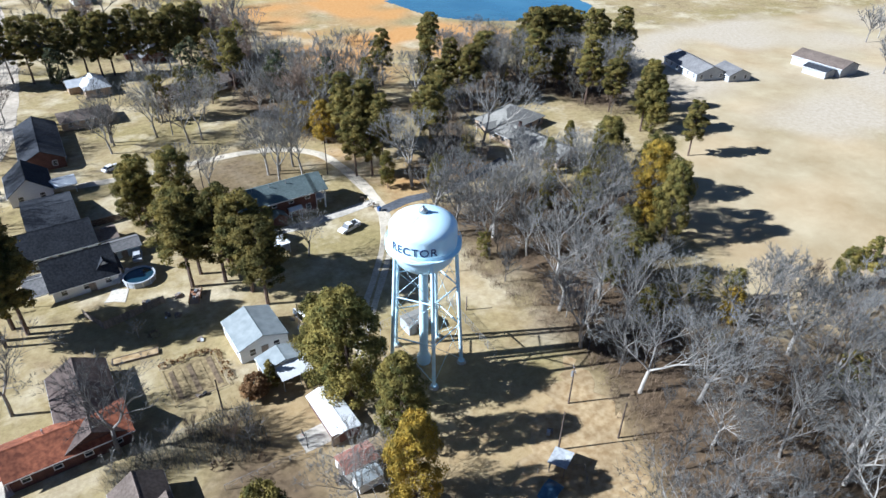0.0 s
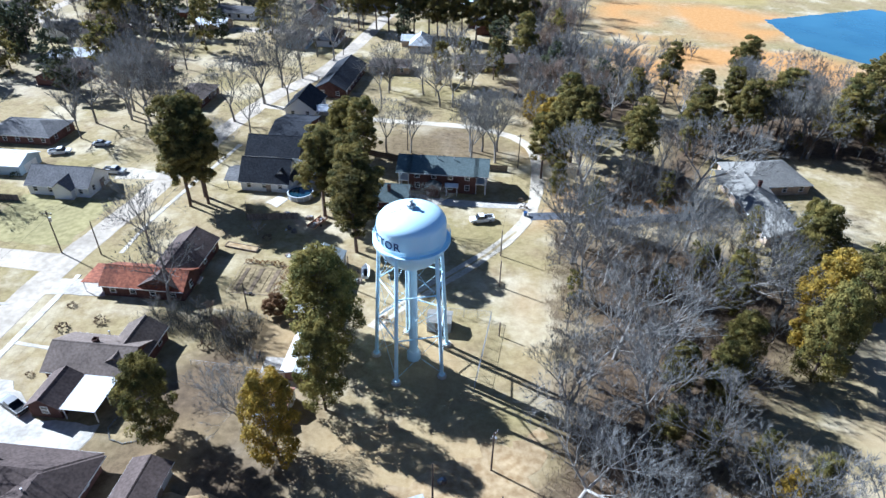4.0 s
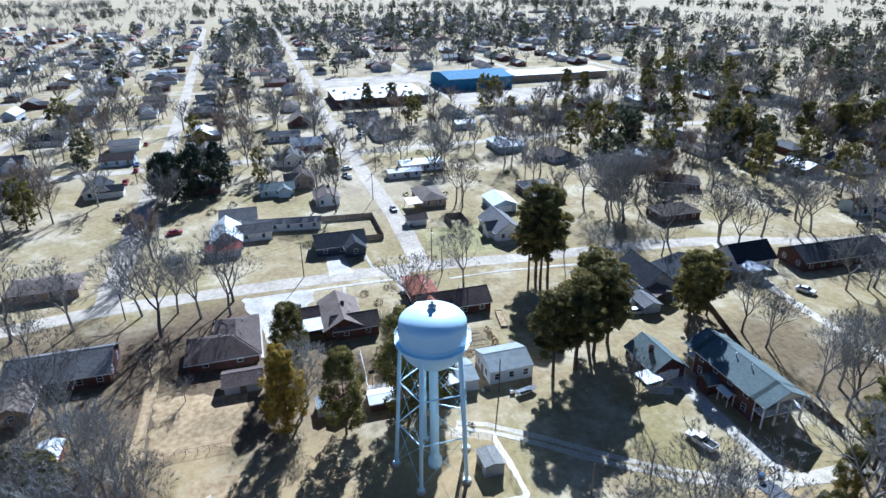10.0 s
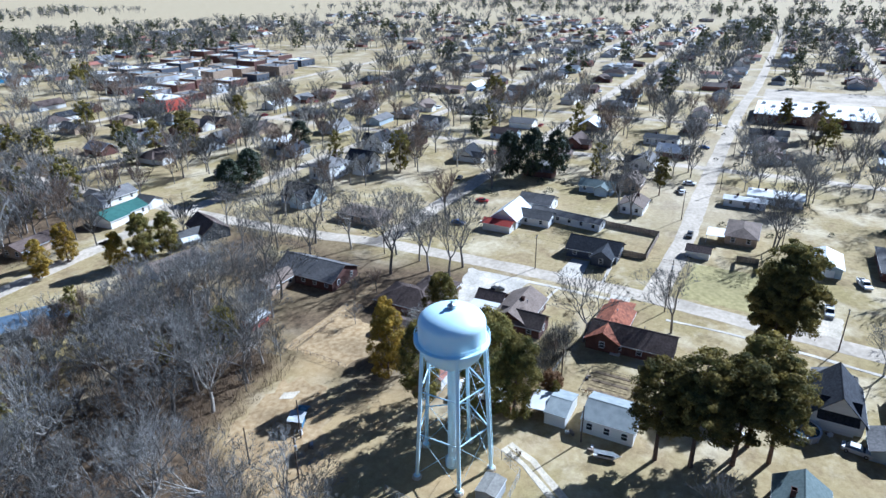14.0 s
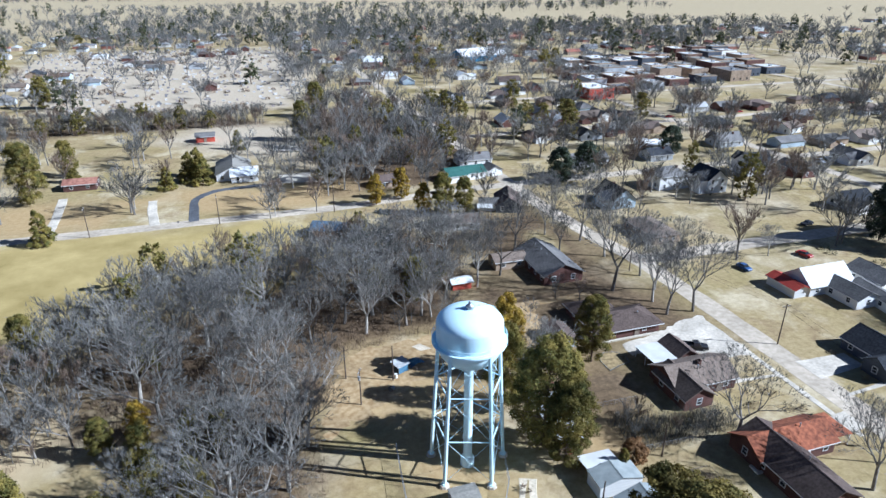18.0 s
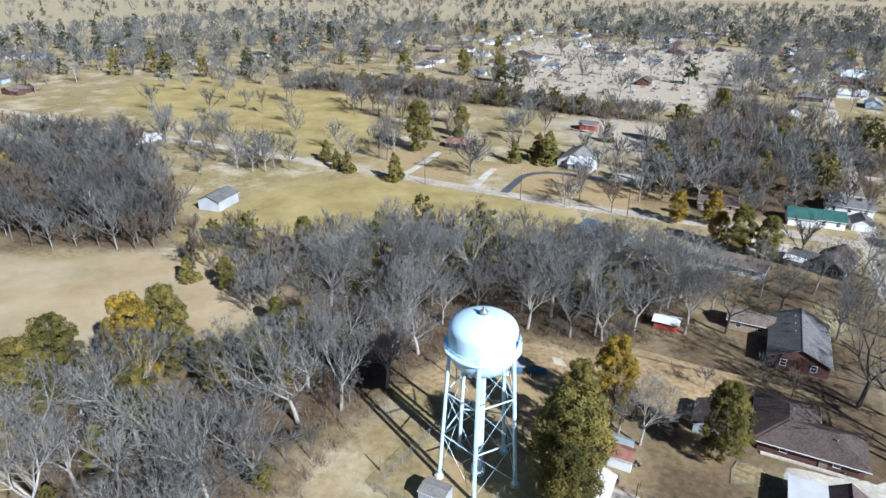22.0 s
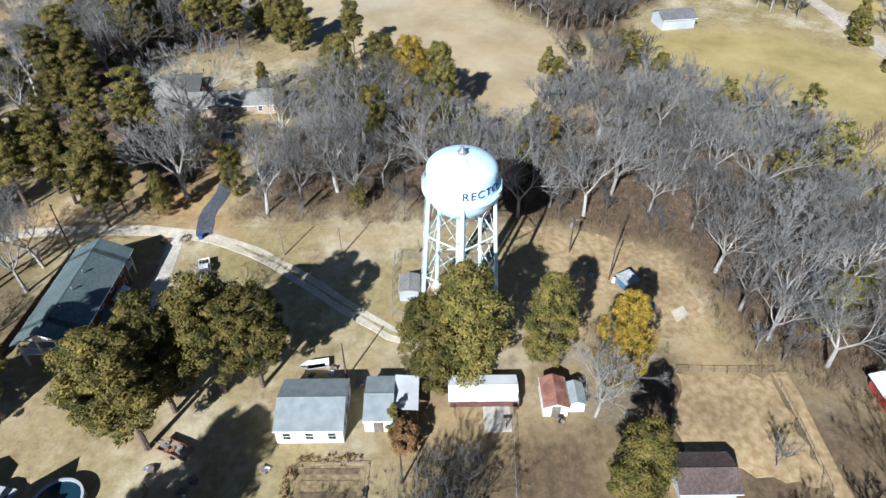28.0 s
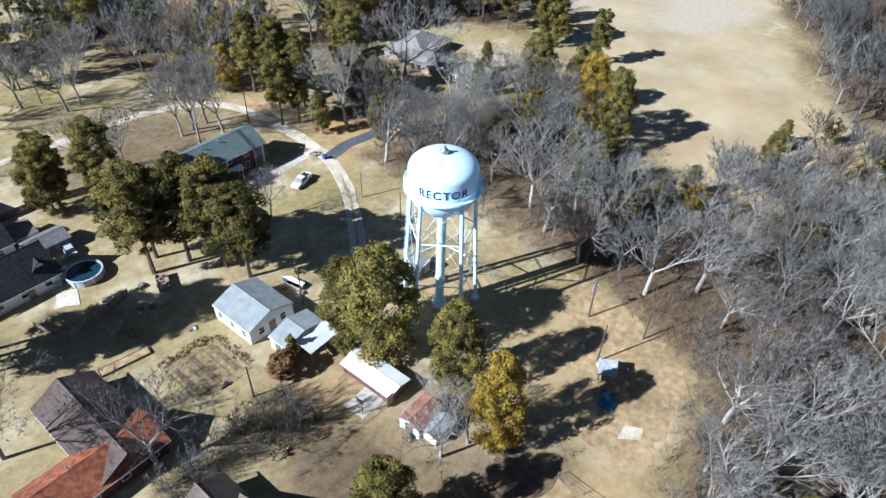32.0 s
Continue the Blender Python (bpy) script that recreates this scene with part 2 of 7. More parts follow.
def ground_material():
    m = bpy.data.materials.new("dormant_grass_ground")
    m.use_nodes = True
    t = m.node_tree
    n, link = t.nodes, t.links.new
    bsdf = n["Principled BSDF"]
    bsdf.inputs["Roughness"].default_value, bsdf.inputs["Specular IOR Level"].default_value = 1.0, 0.1
    pos = n.new("ShaderNodeNewGeometry").outputs["Position"]

    def noise_at(scale, detail=5, rough=0.6):
        x = n.new("ShaderNodeTexNoise")
        x.inputs["Scale"].default_value, x.inputs["Detail"].default_value, x.inputs["Roughness"].default_value = scale, detail, rough
        link(pos, x.inputs["Vector"])
        return x.outputs[0]

    def ramp(fac, a, b, lo=0.32, hi=0.68):
        x = n.new("ShaderNodeValToRGB")
        x.color_ramp.elements[0].position, x.color_ramp.elements[1].position = lo, hi
        x.color_ramp.elements[0].color, x.color_ramp.elements[1].color = (*a, 1), (*b, 1)
        link(fac, x.inputs[0])
        return x.outputs[0]

    def mix(fac, a, b):
        x = n.new("ShaderNodeMix")
        x.data_type = "RGBA"
        link(fac, x.inputs["Factor"]), link(a, x.inputs["A"]), link(b, x.inputs["B"])
        return x.outputs["Result"]

    fine, mid, wide = noise_at(0.7, 10, 0.72), noise_at(0.14), noise_at(0.03)
    straw = ramp(fine, (0.27, 0.20, 0.095), (0.45, 0.36, 0.19))
    dirt = ramp(fine, (0.19, 0.13, 0.07), (0.33, 0.24, 0.135))
    green = ramp(fine, (0.20, 0.165, 0.06), (0.34, 0.275, 0.11))
    base = mix(ramp(mid, (0, 0, 0), (1, 1, 1), 0.5, 0.75), straw, dirt)
    base = mix(ramp(wide, (0, 0, 0), (0.7, 0.7, 0.7), 0.45, 0.65), base, green)
    base = mix(ramp(noise_at(0.055, 6, 0.65), (0, 0, 0), (0.85, 0.85, 0.85), 0.5, 0.64), base, ramp(fine, (0.46, 0.38, 0.24), (0.64, 0.55, 0.375)))
    base = mix(ramp(noise_at(0.085, 7, 0.7), (0, 0, 0), (0.8, 0.8, 0.8), 0.56, 0.7), base, ramp(fine, (0.11, 0.08, 0.042), (0.21, 0.152, 0.08)))
    for layer, shades in (("cover_a", (((0.065, 0.046, 0.03), (0.205, 0.142, 0.082)), ((0.36, 0.275, 0.15), (0.52, 0.43, 0.27)), ((0.46, 0.215, 0.06), (0.58, 0.34, 0.13)))),
                          ("cover_b", (((0.29, 0.222, 0.08), (0.50, 0.39, 0.165)), ((0.35, 0.24, 0.11), (0.48, 0.355, 0.185)), ((0.41, 0.335, 0.23), (0.56, 0.48, 0.36))))):
        at = n.new("ShaderNodeAttribute")
        at.attribute_name = layer
        sep = n.new("ShaderNodeSeparateColor")
        link(at.outputs["Color"], sep.inputs[0])
        for i, (a, b) in enumerate(shades):
            base = mix(sep.outputs[i], base, ramp(noise_at(0.06, 10, 0.68) if (layer, i) in (("cover_a", 1), ("cover_b", 0)) else fine, a, b))
    speck = ramp(noise_at(6.0, 6, 0.75), (0.82, 0.82, 0.82), (1.1, 1.1, 1.1), 0.3, 0.7)
    mul = n.new("ShaderNodeMix")
    mul.data_type, mul.blend_type = "RGBA", "MULTIPLY"
    mul.inputs["Factor"].default_value = 1.0
    link(base, mul.inputs["A"]), link(speck, mul.inputs["B"])
    link(mul.outputs["Result"], bsdf.inputs["Base Color"])
    bp = n.new("ShaderNodeBump")
    bp.inputs["Strength"].default_value, bp.inputs["Distance"].default_value = 0.35, 0.2
    link(noise_at(0.9, 10, 0.75), bp.inputs["Height"])
    link(bp.outputs[0], bsdf.inputs["Normal"])
    return m


GROUND = ground_material()


# ---- mesh helpers ----
class Geo:
    """Collects vertices and faces of one part."""

    def __init__(self):
        self.v, self.f = [], []

    def add(self, verts, faces):
        k = len(self.v)
        self.v += [tuple(p) for p in verts]
        self.f += [tuple(i + k for i in f) for f in faces]
        return self

    def box(self, x0, x1, y0, y1, z0, z1):
        return self.add([(x, y, z) for z in (z0, z1) for x, y in ((x0, y0), (x1, y0), (x1, y1), (x0, y1))],
                        [(3, 2, 1, 0), (4, 5, 6, 7), (0, 1, 5, 4), (1, 2, 6, 5), (2, 3, 7, 6), (3, 0, 4, 7)])

    def tube(self, p, q, r0, r1, n=6, caps=False):
        p, q = Vector(p), Vector(q)
        d = (q - p).normalized()
        a = d.orthogonal().normalized()
        b = d.cross(a)
        ring = [(math.cos(2 * math.pi * i / n), math.sin(2 * math.pi * i / n)) for i in range(n)]
        verts = [p + (a * c + b * s) * r0 for c, s in ring] + [q + (a * c + b * s) * r1 for c, s in ring]
        faces = [(i, (i + 1) % n, n + (i + 1) % n, n + i) for i in range(n)]
        if caps:
            faces += [tuple(range(n - 1, -1, -1)), tuple(range(n, 2 * n))]
        return self.add(verts, faces)

    def lathe(self, profile, n=24, cx=0.0, cy=0.0):
        verts = [(cx + r * math.cos(2 * math.pi * i / n), cy + r * math.sin(2 * math.pi * i / n), z) for r, z in profile for i in range(n)]
        faces = [(k * n + i, k * n + (i + 1) % n, (k + 1) * n + (i + 1) % n, (k + 1) * n + i) for k in range(len(profile) - 1) for i in range(n)]
        return self.add(verts, faces)

    def slab(self, corners, thick):
        """A flat four-cornered plate, thickened downwards."""
        c = [Vector(p) for p in corners]
        low = [p - Vector((0, 0, thick)) for p in c]
        k = len(c)
        return self.add(c + low, [tuple(range(k)), tuple(range(2 * k - 1, k - 1, -1))] + [(i, k + i, k + (i + 1) % k, (i + 1) % k) for i in range(k)])

    def mesh(self, name, smooth=False):
        me = bpy.data.meshes.new(name)
        me.from_pydata(self.v, [], self.f)
        if smooth:
            me.polygons.foreach_set("use_smooth", [True] * len(me.polygons))
        me.update()
        return me


def part(name, geo, material, parent, label="", smooth=False):
    """One mesh object under a thing or a part."""
    me = geo if isinstance(geo, bpy.types.Mesh) else geo.mesh(name, smooth)
    if not me.materials:
        me.materials.append(material)
    ob = new(name, me)
    ob.parent = parent
    return tagged(ob, label)


def thing(name, x, y, yaw, label, category, group="", z=0.0):
    ob = new(name)
    ob.empty_display_size = 0.5
    ob.matrix_world = pose(x, y, z, 0, 0, yaw)
    return tagged(ob, label, category, group)


def single(name, geo, material, label, category, x=0.0, y=0.0, yaw=0.0, kind="", group="", smooth=False, z=0.0):
    me = geo if isinstance(geo, bpy.types.Mesh) else geo.mesh(name, smooth)
    if not me.materials:
        me.materials.append(material)
    ob = new(name, me)
    ob.matrix_world = pose(x, y, z, 0, 0, yaw)
    return tagged(ob, label, category, group, kind)


# ---- ground ----
def value_noise(x, y, cell, seed):
    rng = np.random.RandomState(seed)
    table = rng.rand(257, 257)
    gx, gy = np.abs(x / cell + 1000) % 256, np.abs(y / cell + 1000) % 256
    i, j = gx.astype(int), gy.astype(int)
    u, w = gx - i, gy - j
    u, w = u * u * (3 - 2 * u), w * w * (3 - 2 * w)
    return (table[i, j] * (1 - u) + table[i + 1, j] * u) * (1 - w) + (table[i, j + 1] * (1 - u) + table[i + 1, j + 1] * u) * w


def inside_distance(x, y, poly):
    """Distance to a polygon's edge, positive inside."""
    best = np.full(x.shape, 1e9)
    odd = np.zeros(x.shape, bool)
    for (ax, ay), (bx, by) in zip(poly, poly[1:] + poly[:1]):
        ex, ey = bx - ax, by - ay
        s = np.clip(((x - ax) * ex + (y - ay) * ey) / (ex * ex + ey * ey), 0, 1)
        best = np.minimum(best, np.hypot(x - ax - s * ex, y - ay - s * ey))
        if ay != by:
            odd ^= ((ay > y) != (by > y)) & (x < ex * (y - ay) / ey + ax)
    return np.where(odd, best, -best)


WOOD_EAST = [(67, 108), (66, 62), (65.5, 45), (57, 24), (31, 21), (22, 6), (12, -32), (30, -24), (51, -10), (78, 0), (98, 3), (106, 18), (100, 38), (92, 48), (97, 62), (108, 74), (116, 88), (108, 98), (94, 104)]
SCRUB = [(51, -10), (78, 0), (98, 3), (106, 18), (101, 40), (112, 45), (123, 30), (119, 8), (100, -15), (70, -26), (42, -38), (24, -36), (30, -24)]
SCRUB_GAP = [(114, 40), (150, 29), (163, 12), (140, 6), (117, 14)]
WOOD_NORTHEAST = [(70, 118), (98, 140), (104, 168), (150, 186), (190, 168), (186, 146), (152, 118), (150, 150), (112, 152), (98, 116)]
WOOD_FAR_EAST = [(240, 70), (212, 47), (194, 46), (157, 27), (168, 8), (208, -18), (250, -42), (274, -54), (300, -12), (330, 0), (290, 48)]
WOOD_SOUTH = [(50, -76), (6, -80), (-20, -100), (-45, -200), (22, -228), (46, -138)]
BELT_SOUTH = [(300, -196), (210, -212), (60, -206), (60, -226), (210, -236), (300, -222)]
WOOD_NORTH = [(62, 160), (95, 168), (100, 190), (88, 226), (70, 216)]
WOOD_LANE = [(72, 150), (68, 200), (90, 300), (70, 300), (58, 215), (60, 165)]
HAY = [(165, 104), (215, 74), (208, 64), (170, 36), (152, 26), (118, 18), (104, 42), (112, 62), (126, 84), (140, 100)]
SANDY = [(185, 165), (259, 188), (420, 150), (330, 90), (215, 66), (165, 99)]
ORANGE_A = [(90, 250), (106, 191), (125, 204), (160, 204), (187, 220), (166, 258)]
ORANGE_B = [(92, 256), (160, 262), (200, 290), (150, 326), (100, 328)]
FIELD_MID = [(160, 16), (172, -27), (146, -63), (60, -61), (36, -50), (45, -22), (80, -8), (104, 0), (116, 12), (150, 20)]
FIELD_TOP = [(371, -108), (402, -160), (389, -208), (249, -199), (203, -150), (166, -106), (187, -77), (231, -83), (296, -100)]
FIELD_LEFT = [(323, 40), (390, 0), (398, -51), (353, -77), (306, -71), (290, -42), (330, 18)]
CEMETERY = [(175, -262), (40, -252), (10, -420), (25, -600), (258, -621), (240, -420)]
LAWN_NORTH = [(110, 470), (60, 330), (180, 330), (260, 520)]
YARDS = [(64, 110), (62, 45), (54, 26), (20, 18), (5, 30), (6, 56), (30, 80), (50, 92)]
LITTER_AND_SHADE = [(-26, 44), (-26, -60), (12, -34), (22, 6), (31, 21), (30, 30), (26, 72), (4, 72), (-2, 44)]
LANE_LITTER = [(18, 134), (58, 135), (61, 146), (48, 157), (20, 157)]
PINE_STRAW = [(60, 150), (66, 130), (63, 108), (75, 110), (100, 116), (98, 126), (76, 132), (70, 150)]
BARNYARD = [(112, -182), (90, -216), (46, -200), (46, -120), (58, -140), (84, -152)]
ROADSIDE = [(152, -69), (36, -69), (30, -96), (90, -100), (150, -94)]
BACKYARDS = [(26, 48), (26, 24), (8, 22), (6, 46)]


def build_ground():
    def axis(lo, hi):
        mid = np.arange(lo, hi + 0.1, 2.5)
        out = 2.5 * np.cumsum(1.17 ** np.arange(1, 37))
        return np.concatenate([(lo - out)[::-1], mid, hi + out])

    ax, ay = axis(-150.0, 300.0), axis(-180.0, 330.0)
    x, y = [g.ravel() for g in np.meshgrid(ax, ay, indexing="ij")]
    nx, ny = len(ax), len(ay)
    wob = (value_noise(x, y, 14, 3) - 0.5) * 10 + (value_noise(x, y, 5, 4) - 0.5) * 5

    def cover(polys, soft=4.0, gain=1.0):
        d = np.max([inside_distance(x, y, p) for p in polys], axis=0) + wob
        return np.clip(0.5 + d / (2 * soft), 0, 1) * gain

    def speckled(c, cell, seed, lo=0.2, hi=0.75):
        return c * np.clip((value_noise(x, y, cell, seed) - lo) / (hi - lo), 0, 1)

    leaf = cover([WOOD_EAST, SCRUB, WOOD_NORTHEAST, WOOD_FAR_EAST, WOOD_SOUTH, BELT_SOUTH, WOOD_LANE, WOOD_NORTH], 5)
    # yard leaf litter, its gain raised to paint in tree shade as well
    leaf = np.maximum(leaf, speckled(cover([LITTER_AND_SHADE], 8, 0.95), 11, 31, 0.0, 0.4))
    leaf = np.maximum(leaf, speckled(cover([LANE_LITTER], 6, 0.75), 9, 41, 0.0, 0.5))
    rough = cover([HAY, SANDY], 5)
    leaf = np.maximum(leaf, 0.6 * speckled(rough, 6, 42, 0.5, 0.85) * np.clip(value_noise(x, y, 40, 45) * 2 - 0.5, 0, 1))
    hay = np.maximum(cover([HAY, SANDY], 3), 0.5 * cover([FIELD_LEFT], 4))
    orange = speckled(cover([ORANGE_A, ORANGE_B], 8), 16, 8, 0.12, 0.55)
    orange = np.maximum(orange, np.maximum(0.14 * speckled(rough, 15, 43, 0.4, 0.8), 0.6 * speckled(cover([PINE_STRAW], 5), 8, 44, 0.1, 0.6)))
    field = cover([FIELD_MID, FIELD_TOP, LAWN_NORTH], 4)
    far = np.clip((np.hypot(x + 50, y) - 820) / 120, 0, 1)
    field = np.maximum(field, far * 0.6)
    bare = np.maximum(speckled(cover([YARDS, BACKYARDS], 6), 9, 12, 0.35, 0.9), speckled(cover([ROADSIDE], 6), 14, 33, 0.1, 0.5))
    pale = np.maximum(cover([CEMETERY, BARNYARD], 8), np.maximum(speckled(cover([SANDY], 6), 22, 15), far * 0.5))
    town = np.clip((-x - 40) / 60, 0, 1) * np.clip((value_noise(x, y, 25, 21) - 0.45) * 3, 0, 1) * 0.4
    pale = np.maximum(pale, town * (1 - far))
    ob = new("ground", bpy.data.meshes.new("ground"))
    idx = np.arange(nx * ny).reshape(nx, ny)
    quads = np.stack([idx[:-1, :-1], idx[1:, :-1], idx[1:, 1:], idx[:-1, 1:]], -1).reshape(-1, 4)
    ob.data.from_pydata(np.stack([x, y, np.zeros_like(x)], 1).tolist(), [], quads.tolist())
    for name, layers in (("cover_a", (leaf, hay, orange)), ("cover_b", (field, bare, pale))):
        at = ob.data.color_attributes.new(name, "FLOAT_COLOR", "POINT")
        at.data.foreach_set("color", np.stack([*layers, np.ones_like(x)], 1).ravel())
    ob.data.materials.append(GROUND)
    tagged(ob, "flat ground of dormant straw-coloured grass, leaf litter and dry fields", "ground", kind="structure")


build_ground()


def strip(name, points, width, material, label, z=0.03, category="road", seed=0, kind="structure"):
    """A road along a line of points, a thin slab with slightly ragged edges."""
    rng = random.Random(seed)
    pts = [Vector((*p, 0)) for p in points]
    fine = []
    for k in range(len(pts) - 1):
        p0, p1, p2, p3 = pts[max(k - 1, 0)], pts[k], pts[k + 1], pts[min(k + 2, len(pts) - 1)]
        steps = max(2, int((p2 - p1).length / 4))
        for i in range(steps):
            s = i / steps
            fine.append(0.5 * (2 * p1 + (p2 - p0) * s + (2 * p0 - 5 * p1 + 4 * p2 - p3) * s * s + (3 * p1 - p0 - 3 * p2 + p3) * s ** 3))
    fine.append(pts[-1])
    g = Geo()
    verts = []
    for k, p in enumerate(fine):
        d = (fine[min(k + 1, len(fine) - 1)] - fine[max(k - 1, 0)]).normalized()
        side = Vector((-d.y, d.x, 0))
        a, b = width / 2 + rng.uniform(-0.2, 0.2), width / 2 + rng.uniform(-0.2, 0.2)
        for off, h in ((a, -0.02), (a - 0.12, z), (-b + 0.12, z), (-b, -0.02)):
            verts.append(p + side * off + Vector((0, 0, h)))
    faces = [(4 * k + j + 1, 4 * k + j, 4 * k + j + 4, 4 * k + j + 5) for k in range(len(fine) - 1) for j in range(3)]
    g.add(verts, faces)
    return single(name, g, material, label, category, kind=kind)


def patch(name, corners, material, label, z=0.025, category="ground patch", seed=1, kind="structure", rag=0.5):
    """A flat patch of ground with a ragged outline, a thin raised sheet."""
    rng = random.Random(seed)
    rim = []
    for k, p in enumerate(corners):
        q = corners[(k + 1) % len(corners)]
        n = max(1, int(math.dist(p, q) / 1.5))
        for i in range(n):
            s = i / n
            rim.append((p[0] + (q[0] - p[0]) * s + rng.uniform(-rag, rag), p[1] + (q[1] - p[1]) * s + rng.uniform(-rag, rag)))
    cx, cy = sum(p[0] for p in rim) / len(rim), sum(p[1] for p in rim) / len(rim)
    g = Geo()
    k = len(rim)
    verts = [(cx + (x - cx) * 0.985, cy + (y - cy) * 0.985, z) for x, y in rim] + [(x, y, -0.02) for x, y in rim]
    faces = [tuple(range(k))] + [(i, k + i, k + (i + 1) % k, (i + 1) % k) for i in range(k)]
    g.add(verts, faces)
    return single(name, g, material, label, category, kind=kind)


strip("road_1", [(-24, -420), (-24, -95), (-27, -24), (-31, 4), (-32, 40), (-31.5, 80), (-28.8, 105), (-25, 146), (-20, 175), (-8, 215), (0, 330), (0, 600)], 6.0, ROADM, "pale worn asphalt street running past the houses", seed=1)
strip("road_2", [(-29, 82), (-72, 83.5), (-135, 82.5), (-285, 82.5), (-437, 87), (-900, 88)], 6.0, ROADM, "pale worn asphalt side street running into town", 0.034, seed=2)
strip("road_3", [(-29, 3), (-76, 3), (-206, 4), (-358, 2), (-900, -8)], 6.5, ROADM, "wide pale asphalt street running into town", 0.034, seed=3)
strip("road_4", [(420, -67), (180, -66), (100, -65.5), (48, -66), (9, -70), (-24, -72), (-300, -70), (-800, -70)], 6.0, ROADM, "pale country road along the field edge", 0.036, seed=4)
for k, (xx, y0, y1) in enumerate(((-155, -300, 420), (-240, -60, 90), (-338, -420, 420), (-470, -420, 420), (-600, -420, 420), (-730, -420, 420))):
    strip(f"road_{5 + k}", [(xx, y0), (xx, y0 / 2), (xx, 0), (xx, y1 / 2), (xx, y1)], 6.0, ROADM, "pale asphalt cross street in town", 0.038, seed=5 + k)
for k, yy in enumerate((165, 248, 330, -150, -235)):
    strip(f"road_{11 + k}", [(-155 if yy == 165 else -29, yy), (-170, yy), (-200, yy), (-450, yy), (-850, yy)], 6.0, ROADM, "pale asphalt street in town", 0.042, seed=21 + k)
strip("gravel_lane", [(-20, 168), (13.6, 162.2), (30.4, 161.5), (49, 159.4), (60, 152), (63.5, 140), (62.9, 120), (59, 106), (53.1, 96.5), (46.7, 88.7), (39.9, 80.3), (36.1, 75.2), (34, 70.5)], 3.0, GRAVEL, "pale gravel lane curving past the water tower", 0.05, seed=31)
strip("grass_strip", [(58.6, 105.5), (53.1, 96.5), (46.7, 88.7), (39.9, 80.3), (36.1, 75.2), (34, 70.8)], 0.7, mat("straw_verge", (0.27, 0.21, 0.11), (0.42, 0.34, 0.19), 1.2, 1.0, 0.4, 6, spec=0.1), "grass growing between the wheel tracks of the lane", 0.065, "grass", 37)
strip("driveway", [(62, 117), (52, 116.2), (45, 116.2), (38, 116.5), (33, 117)], 2.9, CONCRETE, "pale concrete driveway to the brick building", 0.06, "driveway", 32)
strip("driveway", [(61.5, 112), (65, 112.8), (70, 113.2), (76, 112.2), (83, 112.6), (92, 115.5), (103, 118)], 3.2, DARKROAD, "dark asphalt drive leading into the woods", 0.06, "driveway", 33)
strip("driveway", [(90.2, -67), (90.5, -80), (90.5, -90), (84, -98), (71, -100), (60, -101)], 3.2, DARKROAD, "dark curving asphalt driveway", 0.06, "driveway", 34)
strip("driveway", [(102, -67), (104, -80), (105, -93)], 3.0, CONCRETE, "pale concrete driveway", 0.06, "driveway", 35)
strip("driveway", [(133, -67), (134, -85), (136, -105)], 3.0, CONCRETE, "pale concrete driveway", 0.06, "driveway", 36)
patch("parking_pad", [(-27, 34), (-27, 52), (-21.5, 52), (-12, 44.5), (-2, 44.5), (-2, 40.5), (-12, 38.5)], CONCRETE, "pale concrete drive between two brown houses", 0.05, "driveway", 2)
patch("pond", [(170, 300), (172, 262), (186, 242), (203, 232), (224, 226), (240, 224), (258, 236), (270, 290), (230, 330)], PONDWATER, "blue farm pond beside dry orange grass", 0.05, "pond", 3, rag=0.7)


